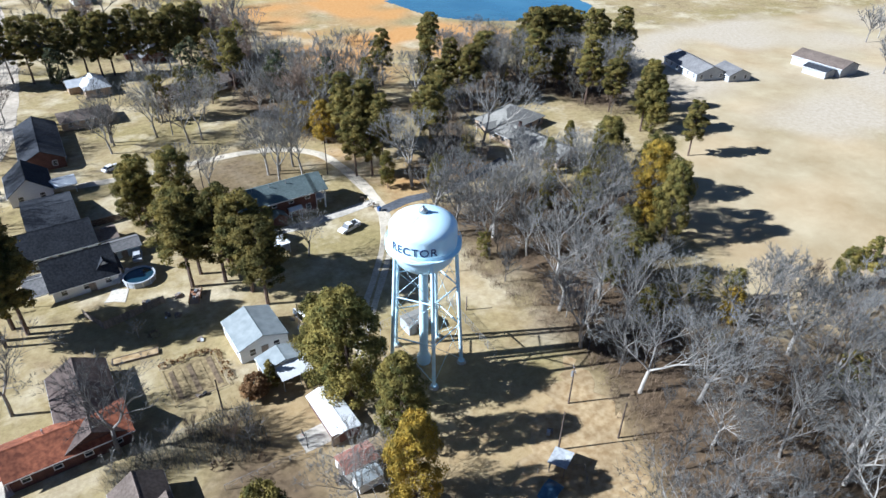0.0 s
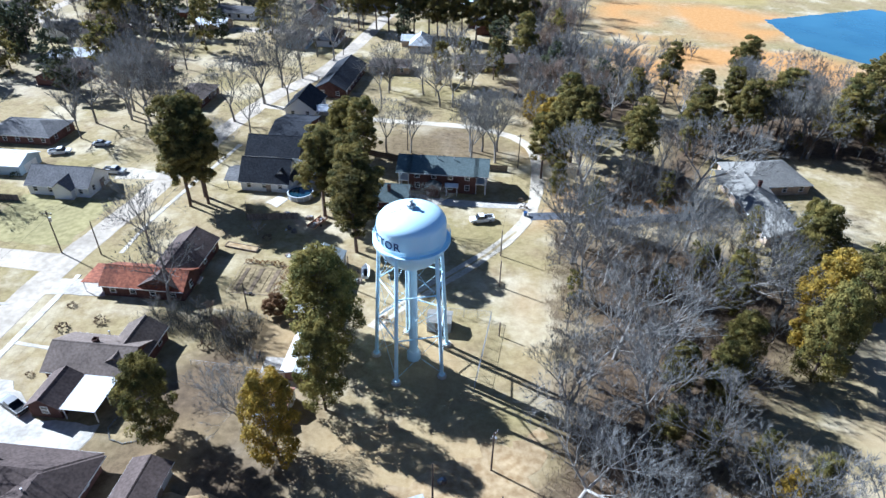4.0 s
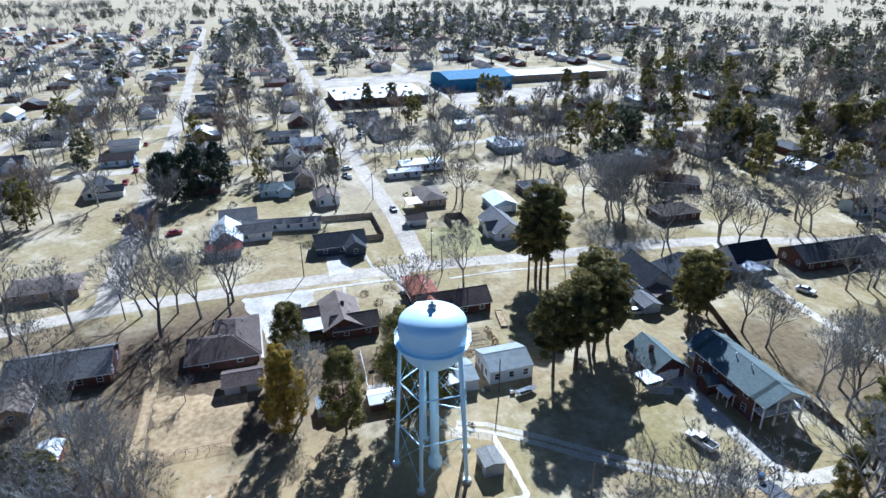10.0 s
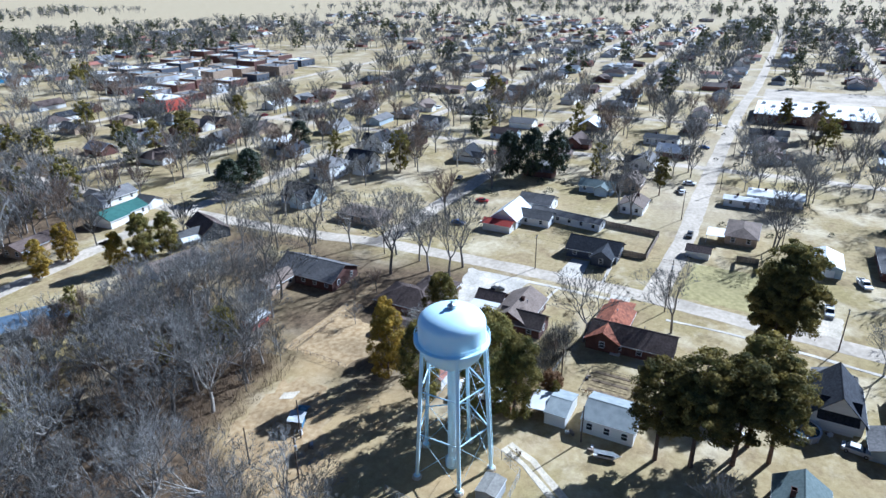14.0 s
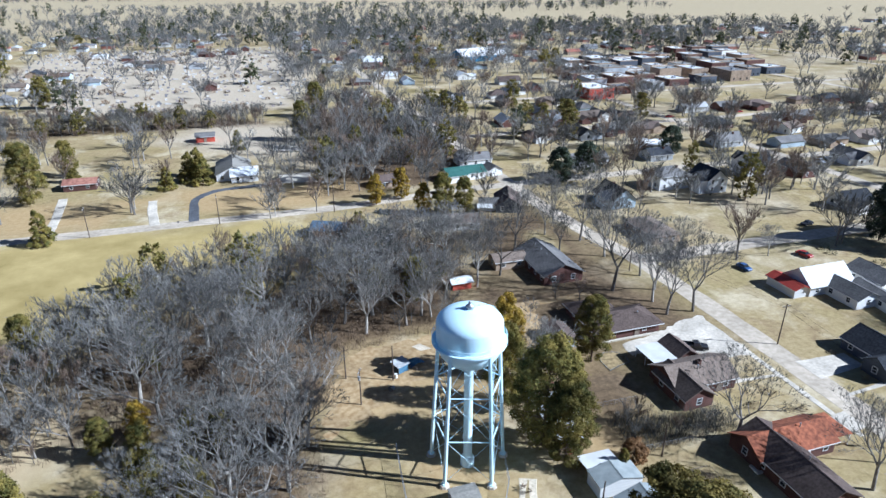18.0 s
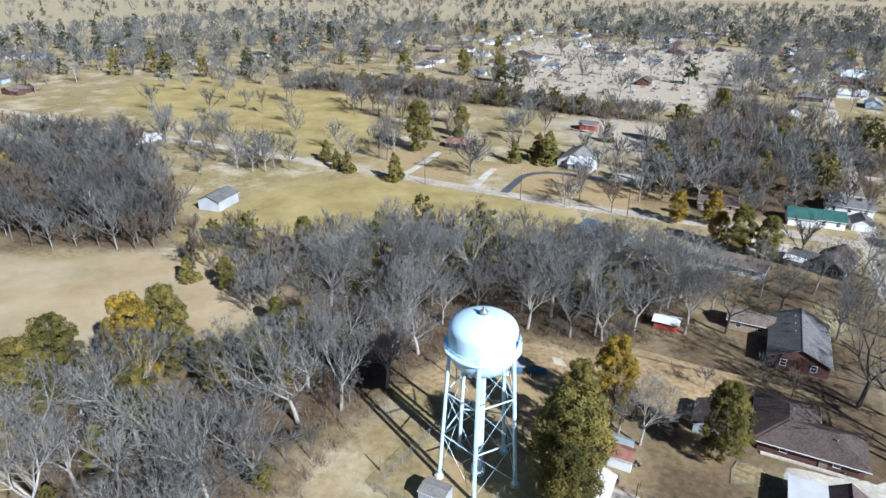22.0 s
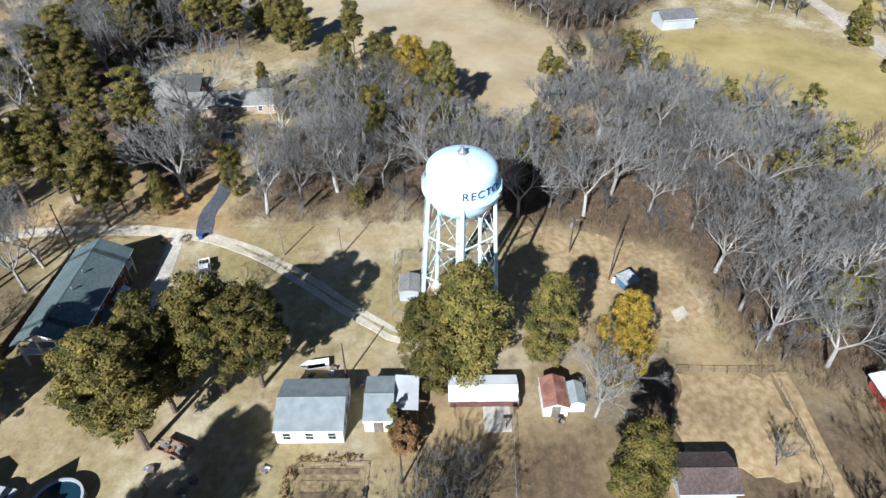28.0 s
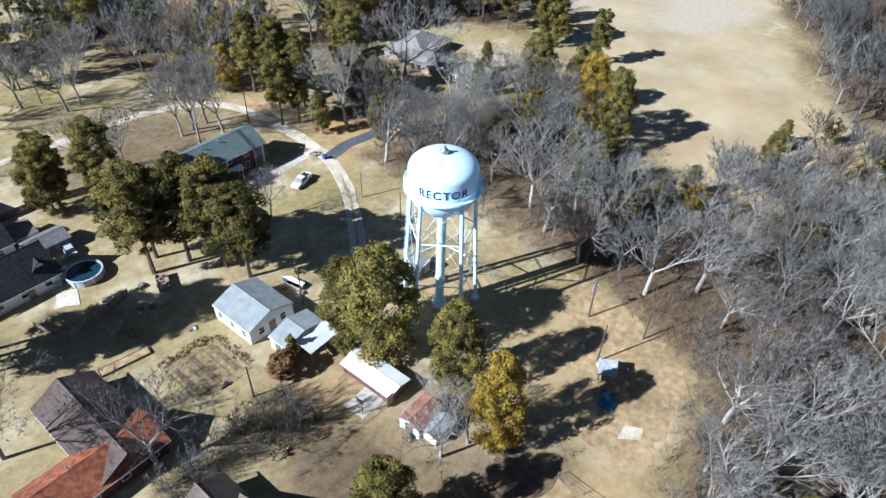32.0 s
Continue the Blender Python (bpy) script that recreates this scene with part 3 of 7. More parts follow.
# ---- water tower ----
def water_tower(cx, cy):
    t = thing("water_tower", cx, cy, 0, "white steel water tower on five legs with blue lettering", "water tower")
    R, ZB, ZC, ZT = 5.05, 24.0, 26.9, 29.2
    prof = [(1.0, 18.9)]
    prof += [(R * math.sin(radians(a)), ZB - 0.2 - 4.4 * math.cos(radians(a))) for a in range(14, 91, 8)]
    prof += [(R, ZB), (R + 0.03, ZB + 1.45), (R, ZC)]
    prof += [(R * math.cos(radians(a)), ZC + (ZT - ZC) * math.sin(radians(a))) for a in range(8, 90, 8)] + [(0.05, ZT)]
    tank = part("tank", Geo().lathe(prof, 56), WHITE, t, "white painted steel tank with rounded dome", True)
    for k in range(5):
        a = 2 * math.pi * (k + 0.3) / 5
        x, y = (R - 0.01) * math.cos(a), (R - 0.01) * math.sin(a)
        part("weld_seam", Geo().tube((x, y, ZB), (x, y, ZC), 0.03, 0.03, 4), WHITE, tank)
    ring = [(R - 0.1, ZB - 0.28), (R + 0.62, ZB - 0.22), (R + 0.66, ZB - 0.2), (R + 0.66, ZB + 0.06), (R + 0.6, ZB + 0.06), (R - 0.1, ZB + 0.02)]
    part("balcony", Geo().lathe(ring, 56), WHITE, t, "white ring walkway round the tank")
    g = Geo()
    for h in (0.5, 1.0):
        g.lathe([(R + 0.60, ZB + h), (R + 0.64, ZB + h + 0.03), (R + 0.60, ZB + h + 0.06), (R + 0.56, ZB + h + 0.03), (R + 0.60, ZB + h)], 56)
    part("handrail", g, WHITE, t)
    for k in range(20):
        a = 2 * math.pi * k / 20
        x, y = (R + 0.6) * math.cos(a), (R + 0.6) * math.sin(a)
        part("rail_post", Geo().tube((x, y, ZB), (x, y, ZB + 1.05), 0.03, 0.03, 5), WHITE, t)
    g = Geo().lathe([(0.62, ZT - 0.1), (0.62, ZT + 0.35), (0.7, ZT + 0.36), (0.5, ZT + 0.6), (0.14, ZT + 0.72), (0.14, ZT + 1.0), (0.3, ZT + 1.02), (0.02, ZT + 1.15)], 16)
    part("vent_cap", g, GALV, t, "grey-blue roof vent cap", True)
    g = Geo()
    a = radians(200)
    for s in (-1, 1):
        rail = [Vector((R * (1 - k / 16) * math.cos(a) - 0.2 * s, R * (1 - k / 16) * math.sin(a) + 0.2 * s, ZC + 0.1 + (ZT - ZC) * math.sqrt(max(0, 1 - (1 - k / 16) ** 2)))) for k in range(12)]
        for p, q in zip(rail, rail[1:]):
            g.tube(p, q, 0.025, 0.025, 4)
    for k in range(12):
        r0 = R * (1 - k / 16)
        z0 = ZC + (ZT - ZC) * math.sqrt(max(0, 1 - (r0 / R) ** 2)) + 0.1
        g.tube((r0 * math.cos(a) - 0.2, r0 * math.sin(a) + 0.2, z0), (r0 * math.cos(a) + 0.2, r0 * math.sin(a) - 0.2, z0), 0.02, 0.02, 4)
    part("roof_ladder", g, WHITE, t)
    part("riser", Geo().lathe([(1.15, 0.0), (1.15, 1.3), (0.8, 1.9), (0.72, 2.2), (0.72, 18.6), (1.1, 19.3)], 20), WHITE, t, "wide white central riser pipe", True)
    top, base = R - 0.15, 6.35
    at = lambda a, z: Vector((math.cos(a), math.sin(a), 0)) * (base + (top - base) * z / 23.6) + Vector((0, 0, z))
    angles = [radians(180 + 72 * k) for k in range(5)]
    for a in angles:
        leg = part("leg", Geo().tube(at(a, 0.5), at(a, 23.7), 0.31, 0.29, 14), WHITE, t, "", True)
        part("base_plate", Geo().tube(at(a, 0.4), at(a, 0.62), 0.55, 0.5, 10, True), WHITE, leg)
        part("concrete_footing", Geo().tube(at(a, 0.0) - Vector((0, 0, 0.1)), at(a, 0.42), 0.85, 0.75, 8, True), CONCRETE, t)
    levels = (8.4, 16.2)
    for k in range(5):
        a, b = angles[k], angles[(k + 1) % 5]
        for z in levels:
            part("strut", Geo().tube(at(a, z), at(b, z), 0.11, 0.11, 7), WHITE, t)
        for z0, z1 in ((0.8, levels[0]), (levels[0], levels[1]), (levels[1], 23.2)):
            for p, q in ((a, b), (b, a)):
                part("brace_rod", Geo().tube(at(p, z0), at(q, z1), 0.032, 0.032, 5), WHITE, t)
    g = Geo()
    a = radians(108)
    u = Vector((-math.sin(a), math.cos(a), 0)) * 0.22
    for s in (-1, 1):
        g.tube(at(a, 2.5) * 1.07 + u * s, at(a, 23.6) * 1.07 + u * s, 0.025, 0.025, 4)
    for k in range(60):
        z = 2.6 + k * 0.35
        p = at(a, z)
        p.x, p.y = p.x * 1.07, p.y * 1.07
        g.tube(p + u, p - u, 0.015, 0.015, 3)
    part("leg_ladder", g, WHITE, t)
    # lettering wrapped round the tank above the walkway
    cu = bpy.data.curves.new("lettering", "FONT")
    cu.body, cu.size, cu.align_x, cu.extrude, cu.space_character = "RECTOR", 1.75, "CENTER", 0.05, 1.12
    tmp = new("lettering_source", cu)
    bpy.context.view_layer.update()
    me = bpy.data.meshes.new_from_object(tmp.evaluated_get(bpy.context.evaluated_depsgraph_get()))
    bpy.data.objects.remove(tmp)
    bm = bmesh.new()
    bm.from_mesh(me)
    bmesh.ops.triangulate(bm, faces=bm.faces[:])
    mid = radians(219)
    for v in bm.verts:
        a = mid + v.co.x / R
        r = R + 0.06 + v.co.z
        v.co = Vector((r * math.cos(a), r * math.sin(a), ZB + 0.85 + v.co.y))
    bm.to_mesh(me)
    me.materials.clear()
    me.materials.append(BLUE_LETTER)
    part("lettering", me, BLUE_LETTER, tank, "dark blue town name painted in capitals")
    return t


water_tower(42.0, 64.3)


# ---- trees ----
def bare_mesh(seed, height, spread, fine, depth=0):
    """Trunk and limbs, and the fine twigs, of a leafless tree."""
    rng = random.Random(seed)
    wood, twigs = Geo(), Geo()
    depth = depth or (5 if fine else 3)

    def twig(p, d, size):
        d = (d + Vector((rng.uniform(-1, 1), rng.uniform(-1, 1), rng.uniform(-0.5, 1))) * 0.75).normalized()
        q = p + d * size * rng.uniform(0.6, 1.3)
        side = d.orthogonal().normalized()
        side.rotate(Matrix.Rotation(rng.uniform(0, 6.28), 3, d))
        w = 0.023 if fine else 0.075 if depth == 3 else 0.17
        twigs.add([p - side * w, p + side * w, q], [(0, 1, 2)])

    def grow(p, d, length, r, level):
        n = 2 if level < 3 else 1
        for i in range(n):
            d = (d + Vector((rng.uniform(-1, 1), rng.uniform(-1, 1), rng.uniform(-0.2, 0.7))) * (0.2 if level else 0.1)).normalized()
            q = p + d * length / n
            r1 = r * (0.86 if n == 2 else 0.7)
            wood.tube(p, q, r, r1, (7, 6, 5, 4, 3, 3)[level] if fine else (4, 3, 3, 3)[level])
            if level >= 2:
                for _ in range((2, 3, 5, 6)[min(level - 2, 3)] if fine else (0, 5, 3, 5)[depth]):
                    twig(p + (q - p) * rng.random(), d, length * 0.55)
            p, r = q, r1
            if i == 0 and 0 < level < min(3, depth) and rng.random() < 0.8:
                side = d.orthogonal().normalized()
                side.rotate(Matrix.Rotation(rng.uniform(0, 6.28), 3, d))
                grow(p, (d * 0.6 + side * 0.7 + Vector((0, 0, 0.15))).normalized(), length * rng.uniform(0.5, 0.7), r * 0.5, level + 1)
        if level == depth:
            for _ in range(10 if fine else (0, 9, 5, 8)[depth]):
                twig(p, d, length * 0.75)
            return
        kids = rng.choice((3, 3, 4)) if level < 2 else rng.choice((2, 3))
        turn = rng.uniform(0, 6.28)
        for k in range(kids):
            a = turn + 6.283 * (k + rng.uniform(-0.25, 0.25)) / kids
            lean = rng.uniform(0.3, 0.72) * spread if level else rng.uniform(0.35, 0.7) * spread
            if level and k == 0:
                lean *= 0.4
            side = d.orthogonal().normalized()
            side.rotate(Matrix.Rotation(a, 3, d))
            nd = (d * math.cos(lean) + side * math.sin(lean) + Vector((0, 0, 0.12))).normalized()
            grow(p, nd, length * rng.uniform(0.66, 0.84), r * rng.uniform(0.6, 0.76), level + 1)

    grow(Vector((0, 0, -0.2)), Vector((rng.uniform(-0.06, 0.06), rng.uniform(-0.06, 0.06), 1)).normalized(), height * 0.27, height * 0.018, 0)
    top = max(v[2] for v in wood.v + twigs.v)
    k = height / top
    for g in (wood, twigs):
        g.v = [(x * k, y * k, z * k) for x, y, z in g.v]
    return wood.mesh("trunk"), twigs.mesh("crown")


def far_bare_mesh(seed, height, limbs, shoots, twigs_each, half, tiny=False):
    """A leafless tree for the middle distance: a straight trunk, rising limbs and a haze of twigs."""
    rng = random.Random(seed)
    wood, twigs = Geo(), Geo()

    def shoot(p, d, size, w):
        side = d.orthogonal().normalized()
        side.rotate(Matrix.Rotation(rng.uniform(0, 6.28), 3, d))
        q = p + d * size
        twigs.add([p - side * w, p + side * w, q], [(0, 1, 2)])
        return q

    def turned(d, amount, lift=0.25):
        return (d + Vector((rng.uniform(-1, 1), rng.uniform(-1, 1), rng.uniform(-0.6, 0.9) + lift)) * amount).normalized()

    fork = height * rng.uniform(0.2, 0.3)
    r = height * 0.017
    lean = Vector((rng.uniform(-0.05, 0.05), rng.uniform(-0.05, 0.05), 1))
    wood.tube((0, 0, -0.2), lean * fork, r, r * 0.8, 4 if tiny else 5)
    wood.tube(lean * fork, lean * height * 0.6, r * 0.75, r * 0.3, 3)
    for k in range(limbs):
        a = 6.283 * (k + rng.uniform(-0.3, 0.3)) / limbs
        z = fork * rng.uniform(0.85, 1.9)
        p = lean * z
        d = Vector((math.cos(a), math.sin(a), rng.uniform(0.8, 2.2))).normalized()
        size = (height - z) * rng.uniform(0.6, 0.85)
        q = p + d * size * 0.5
        d2 = turned(d, 0.25)
        e = q + d2 * size * 0.5
        if tiny:
            wood.tube(p, e, r * 0.45, r * 0.1, 3)
        else:
            wood.tube(p, q, r * 0.5, r * 0.3, 3)
            wood.tube(q, e, r * 0.3, r * 0.08, 3)
        for j in range(shoots):
            s = rng.uniform(0.2, 1.0)
            b = p + (q - p) * s * 2 if s < 0.5 else q + (e - q) * (s * 2 - 1)
            sd = turned(d2, 0.85)
            tip = shoot(b, sd, height * rng.uniform(0.11, 0.2), half * 1.5)
            for _ in range(twigs_each):
                shoot(b + (tip - b) * rng.uniform(0.15, 1.0), turned(sd, 0.8), height * rng.uniform(0.05, 0.12), half)
    top = max(v[2] for v in twigs.v)
    for g in (wood, twigs):
        g.v = [(x * height / top, y * height / top, z * height / top) for x, y, z in g.v]
    return wood.mesh("trunk"), twigs.mesh("crown")


def leaf_mesh(seed, height, radius, kind, clumps, leaves, size):
    """Trunk with limbs and a crown of needle tufts. kind: round, tall, cone or wide."""
    rng = random.Random(seed)
    wood, crown = Geo(), Geo()
    lean = Vector((rng.uniform(-0.03, 0.03), rng.uniform(-0.03, 0.03), 1))
    axis = lambda z: Vector((lean.x * z, lean.y * z, z))
    r0 = height * 0.017
    for k in range(5):
        wood.tube(axis(height * 0.19 * k - 0.1), axis(height * 0.19 * (k + 1) - 0.1), r0 * (1 - 0.18 * k), r0 * (0.82 - 0.18 * k), 6)
    lo = {"round": 0.06, "tall": 0.3, "cone": 0.04, "wide": 0.1}[kind]
    bite = [(rng.uniform(0, 6.28), rng.uniform(lo, 1), rng.uniform(0.5, 0.8)) for _ in range(7)]
    masses = []
    for _ in range(clumps):
        h = rng.random() ** (0.85 if kind != "cone" else 1.35)
        a = rng.uniform(0, 6.283)
        if kind == "round":
            rr = math.sin(math.pi * min(0.97, 0.14 + 0.8 * h)) ** 0.6
        elif kind == "tall":
            rr = math.sin(math.pi * (0.16 + 0.74 * h)) ** 0.7 * rng.uniform(0.6, 1.12)
        elif kind == "cone":
            rr = (1 - h) ** 0.75 + 0.08
        else:
            rr = math.sqrt(max(0.02, 1 - (1.7 * h - 0.7) ** 2))
        z = height * (lo + (0.97 - lo) * h)
        for ba, bh, bs in bite:
            if abs((a - ba + 3.14) % 6.28 - 3.14) < 0.45 and abs(h - bh) < 0.12:
                rr *= bs
        reach = radius * rr * (0.3 + 0.62 * math.sqrt(rng.random()))
        c = axis(z) + Vector((math.cos(a), math.sin(a), 0)) * reach
        if reach > radius * 0.45 and rng.random() < 0.4:
            wood.tube(axis(max(0.3, z - reach * 0.35)), c, 0.02 + height * 0.003, 0.02, 3)
        masses.append((c, radius * rng.uniform(0.13, 0.27) * (0.65 + 0.45 * rr), Vector((math.cos(a), math.sin(a), 0.5)).normalized()))
    flat = 0.55 if kind == "tall" else 0.8
    for c, s, out in masses:
        for _ in range(leaves):
            n = (Vector((rng.gauss(0, 1), rng.gauss(0, 1), rng.gauss(0, 1))).normalized() + out * 0.45).normalized()
            d = n * s * (rng.uniform(0.72, 1.06) if rng.random() < 0.8 else rng.uniform(0.3, 1.3))
            d.z *= flat
            p = c + d
            if p.z < 0.15:
                continue
            n = (n + Vector((rng.uniform(-1, 1), rng.uniform(-1, 1), rng.uniform(-0.6, 1))) * 0.55).normalized()
            w = n.orthogonal().normalized()
            w.rotate(Matrix.Rotation(rng.uniform(0, 6.28), 3, n))
            u = n.cross(w)
            b = size * rng.uniform(0.6, 1.35)
            crown.add([p - w * b * 0.42, p + w * b * 0.42, p + u * b * 1.15 + n * b * rng.uniform(-0.2, 0.5)], [(0, 1, 2)])
    return wood.mesh("trunk"), crown.mesh("crown")


TREES = {}


def kind_of_tree(key, meshes, bark, leafy):
    meshes[0].materials.append(bark)
    meshes[1].materials.append(leafy)
    TREES[key] = meshes


for k in range(6):
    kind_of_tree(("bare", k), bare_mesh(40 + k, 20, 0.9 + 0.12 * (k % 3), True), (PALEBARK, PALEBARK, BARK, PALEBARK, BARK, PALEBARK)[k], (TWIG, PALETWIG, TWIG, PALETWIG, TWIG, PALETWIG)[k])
for k in range(4):
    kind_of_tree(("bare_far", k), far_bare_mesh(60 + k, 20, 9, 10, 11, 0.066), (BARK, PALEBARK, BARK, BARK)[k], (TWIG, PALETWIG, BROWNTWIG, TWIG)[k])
for k in range(3):
    kind_of_tree(("bare_tiny_far", k), far_bare_mesh(70 + k, 20, 6, 7, 4, 0.17, True), BARK, SHADETWIG)
    kind_of_tree(("pine_tiny_far", k), leaf_mesh(75 + k, 18, 5.2, "round", 26, 12, 1.5), PINEBARK, DARKPINE)
for k in range(3):
    kind_of_tree(("pine", k), leaf_mesh(80 + k, 20, 4.5, "tall", 140, 160, 0.28), PINEBARK, PINE)
    kind_of_tree(("cedar", k), leaf_mesh(90 + k, 18, 4.9, "round", 170, 150, 0.27), PINEBARK, CEDAR)
for k in range(2):
    kind_of_tree(("gold", k), leaf_mesh(100 + k, 16, 4.4, "round", 150, 145, 0.26), PINEBARK, GOLD)
    kind_of_tree(("juniper", k), leaf_mesh(110 + k, 10, 3.0, "cone", 100, 46, 0.36), PINEBARK, CEDAR)
    kind_of_tree(("magnolia", k), leaf_mesh(120 + k, 16, 6.2, "wide", 170, 52, 0.5), PINEBARK, MAGNOLIA)
    kind_of_tree(("pine_far", k), leaf_mesh(130 + k, 18, 4.8, "round", 62, 30, 0.72), PINEBARK, (PINE, DARKPINE)[k])
    kind_of_tree(("cedar_far", k), leaf_mesh(140 + k, 15, 4.2, "round", 66, 19, 0.75), PINEBARK, CEDAR)
kind_of_tree(("russet", 0), leaf_mesh(150, 4.5, 1.8, "round", 95, 85, 0.2), BARK, RUSSET)
SPECIES = {
    "bare": ("bare_tree", 20, "tall leafless deciduous tree with grey spreading branches"), "bare_far": ("bare_tree", 20, "leafless grey deciduous tree among the houses"),
    "pine": ("pine_tree", 20, "tall dark green pine with a bare brown trunk"), "pine_far": ("pine_tree", 18, "dark green pine standing in the town"),
    "cedar": ("cedar_tree", 18, "dense olive-green evergreen with foliage down to the ground"), "cedar_far": ("cedar_tree", 15, "olive-green evergreen tree in the town"),
    "gold": ("evergreen_tree", 16, "yellow-olive evergreen lit by the sun"), "juniper": ("juniper_tree", 10, "conical olive-green juniper standing beside the road"),
    "bare_tiny_far": ("bare_tree", 20, ""), "pine_tiny_far": ("pine_tree", 18, ""),
    "magnolia": ("magnolia_tree", 16, "broad very dark green evergreen tree"), "russet": ("shrub", 4.5, "round russet-brown leafy shrub"),
}
tree_rng = random.Random(7)


def tree(kind, x, y, height, wide=1.0, group="", label=""):
    name, own, words = SPECIES[kind]
    pick = tree_rng.choice([k for k in TREES if k[0] == kind])
    t = thing(name, x, y, 0, label or words, "shrub" if kind == "russet" else "tree", group)
    s = height / own
    turn = tree_rng.uniform(0, 360)
    for nm, me in zip(("trunk", "crown"), TREES[pick]):
        o = part(nm, me, None, t)
        o.matrix_basis = Matrix.Rotation(radians(turn), 4, "Z") @ Matrix.Diagonal((s * wide, s * wide, s, 1))
    return t


def trees(kind, rows, group="", grow=1.0):
    for x, y, h, *w in rows:
        tree(kind, x, y, h * grow, w[0] if w else 1.0, group)


PLANTED = {}


def plant(kind, x, y, height, wide, name, label):
    """A tree to be joined with its neighbours into one stand."""
    pick = tree_rng.choice([k for k in TREES if k[0] == kind])
    PLANTED.setdefault((name, label), []).append((pick, x, y, height / SPECIES[kind][1], wide, tree_rng.uniform(0, 6.283)))


def mesh_arrays(me):
    co = np.empty(len(me.vertices) * 3, np.float32)
    me.vertices.foreach_get("co", co)
    tri = np.empty(len(me.loop_triangles) * 3, np.int32)
    me.calc_loop_triangles()
    tri = np.empty(len(me.loop_triangles) * 3, np.int32)
    me.loop_triangles.foreach_get("vertices", tri)
    return co.reshape(-1, 3), tri.reshape(-1, 3)


def join_planted():
    cache = {k: [mesh_arrays(me) for me in meshes] for k, meshes in TREES.items() if k[0].endswith("_far")}
    for (name, label), rows in PLANTED.items():
        verts, tris, slots, mats, count = [], [], [], [], 0
        for pick, x, y, s, wide, turn in rows:
            c, n = math.cos(turn), math.sin(turn)
            for (co, tri), me in zip(cache[pick], TREES[pick]):
                m = me.materials[0]
                if m not in mats:
                    mats.append(m)
                px, py = co[:, 0] * s * wide, co[:, 1] * s * wide
                verts.append(np.stack([x + c * px - n * py, y + n * px + c * py, co[:, 2] * s], 1))
                tris.append(tri + count)
                slots.append(np.full(len(tri), mats.index(m), np.int32))
                count += len(co)
        v, t, k = np.concatenate(verts), np.concatenate(tris), np.concatenate(slots)
        me = bpy.data.meshes.new(name)
        me.vertices.add(len(v)), me.loops.add(t.size), me.polygons.add(len(t))
        me.vertices.foreach_set("co", v.astype(np.float32).ravel())
        me.loops.foreach_set("vertex_index", t.astype(np.int32).ravel())
        me.polygons.foreach_set("loop_start", np.arange(0, t.size, 3, dtype=np.int32))
        me.polygons.foreach_set("material_index", k)
        me.update()
        for m in mats:
            me.materials.append(m)
        tagged(new(name, me), label, "trees", kind="stuff")


# beside the tower and the sheds
trees("cedar", [(28.2, 64.0, 13, 1.05), (26.2, 68.6, 10.5, 0.95), (30.3, 51.6, 10.5, 0.85), (7.4, 44.0, 9.4, 0.95)], "evergreens by the tower", 1.62)
trees("gold", [(26.2, 41.9, 10.8, 0.8)], "evergreens by the tower", 1.62)
trees("russet", [(15.6, 72.2, 4.4, 1.25)])
trees("pine", [(15.6, 106.6, 13.5, 1.2), (18.2, 110, 12, 1.2), (24.8, 98.8, 13.5, 1.25), (25.8, 93.4, 12, 1.2), (21.5, 104.8, 13, 1.2), (20.6, 128.4, 12.5), (13.5, 134, 10.5), (14.8, 138, 10)], "pines behind the sheds", 1.62)
trees("pine", [(-17.5, 109.5, 16), (-14.5, 111.5, 16), (-12.5, 108.5, 14.5), (-16, 106.8, 13)], "pines by the street", 1.62)
trees("cedar", [(12.8, 136, 15)])
# bare yard trees
trees("bare", [(-14, 17.2, 14), (-20.2, 25.4, 11), (-19.6, 32, 11), (-26.5, 32.6, 11.5), (-16.6, 89, 10), (-4.5, 72.7, 9.5, 1.2), (-17.1, 147.9, 8.5), (-18.6, 129, 7),
               (46.4, 138, 10), (52.8, 138.2, 10.5), (30, 141.1, 8), (23.5, 140.5, 9), (-21.8, -14.2, 12), (10.1, 0.4, 10.5), (18.2, 4.8, 9.5), (36, 14.8, 11)], "leafless yard trees", 1.78)
trees("bare", [(-63.3, 148.4, 12), (-57.3, 158.6, 12), (-46.7, 148.7, 12.5), (-73, 107.7, 10), (-78.5, 107.2, 10), (-12.4, 169.2, 11), (-20.1, 169.3, 11), (-15.4, 193.6, 12),
               (16.1, 186.7, 11), (34.3, 174.5, 11), (38.1, 175.3, 10), (31, 195, 11), (14.8, 179.2, 9), (58.4, 181.6, 8), (42.9, 188.8, 10), (-9.6, 214.2, 12)], "leafless yard trees", 1.78)
trees("bare", [(-81.6, 65.7, 11), (-87.3, 60.6, 11), (-116.8, 141.2, 12), (-122.1, 115.4, 12), (-123.6, 112.9, 10), (-67.8, 12, 6), (-0.3, -13.7, 10), (23.7, -15.4, 10),
               (110.8, -82.1, 11), (149.6, -83.1, 10), (80.7, 244.3, 11), (91.9, 328.6, 9), (20, 46, 8), (24, 44.5, 7), (39, 104, 6.5)], "leafless yard trees", 1.78)
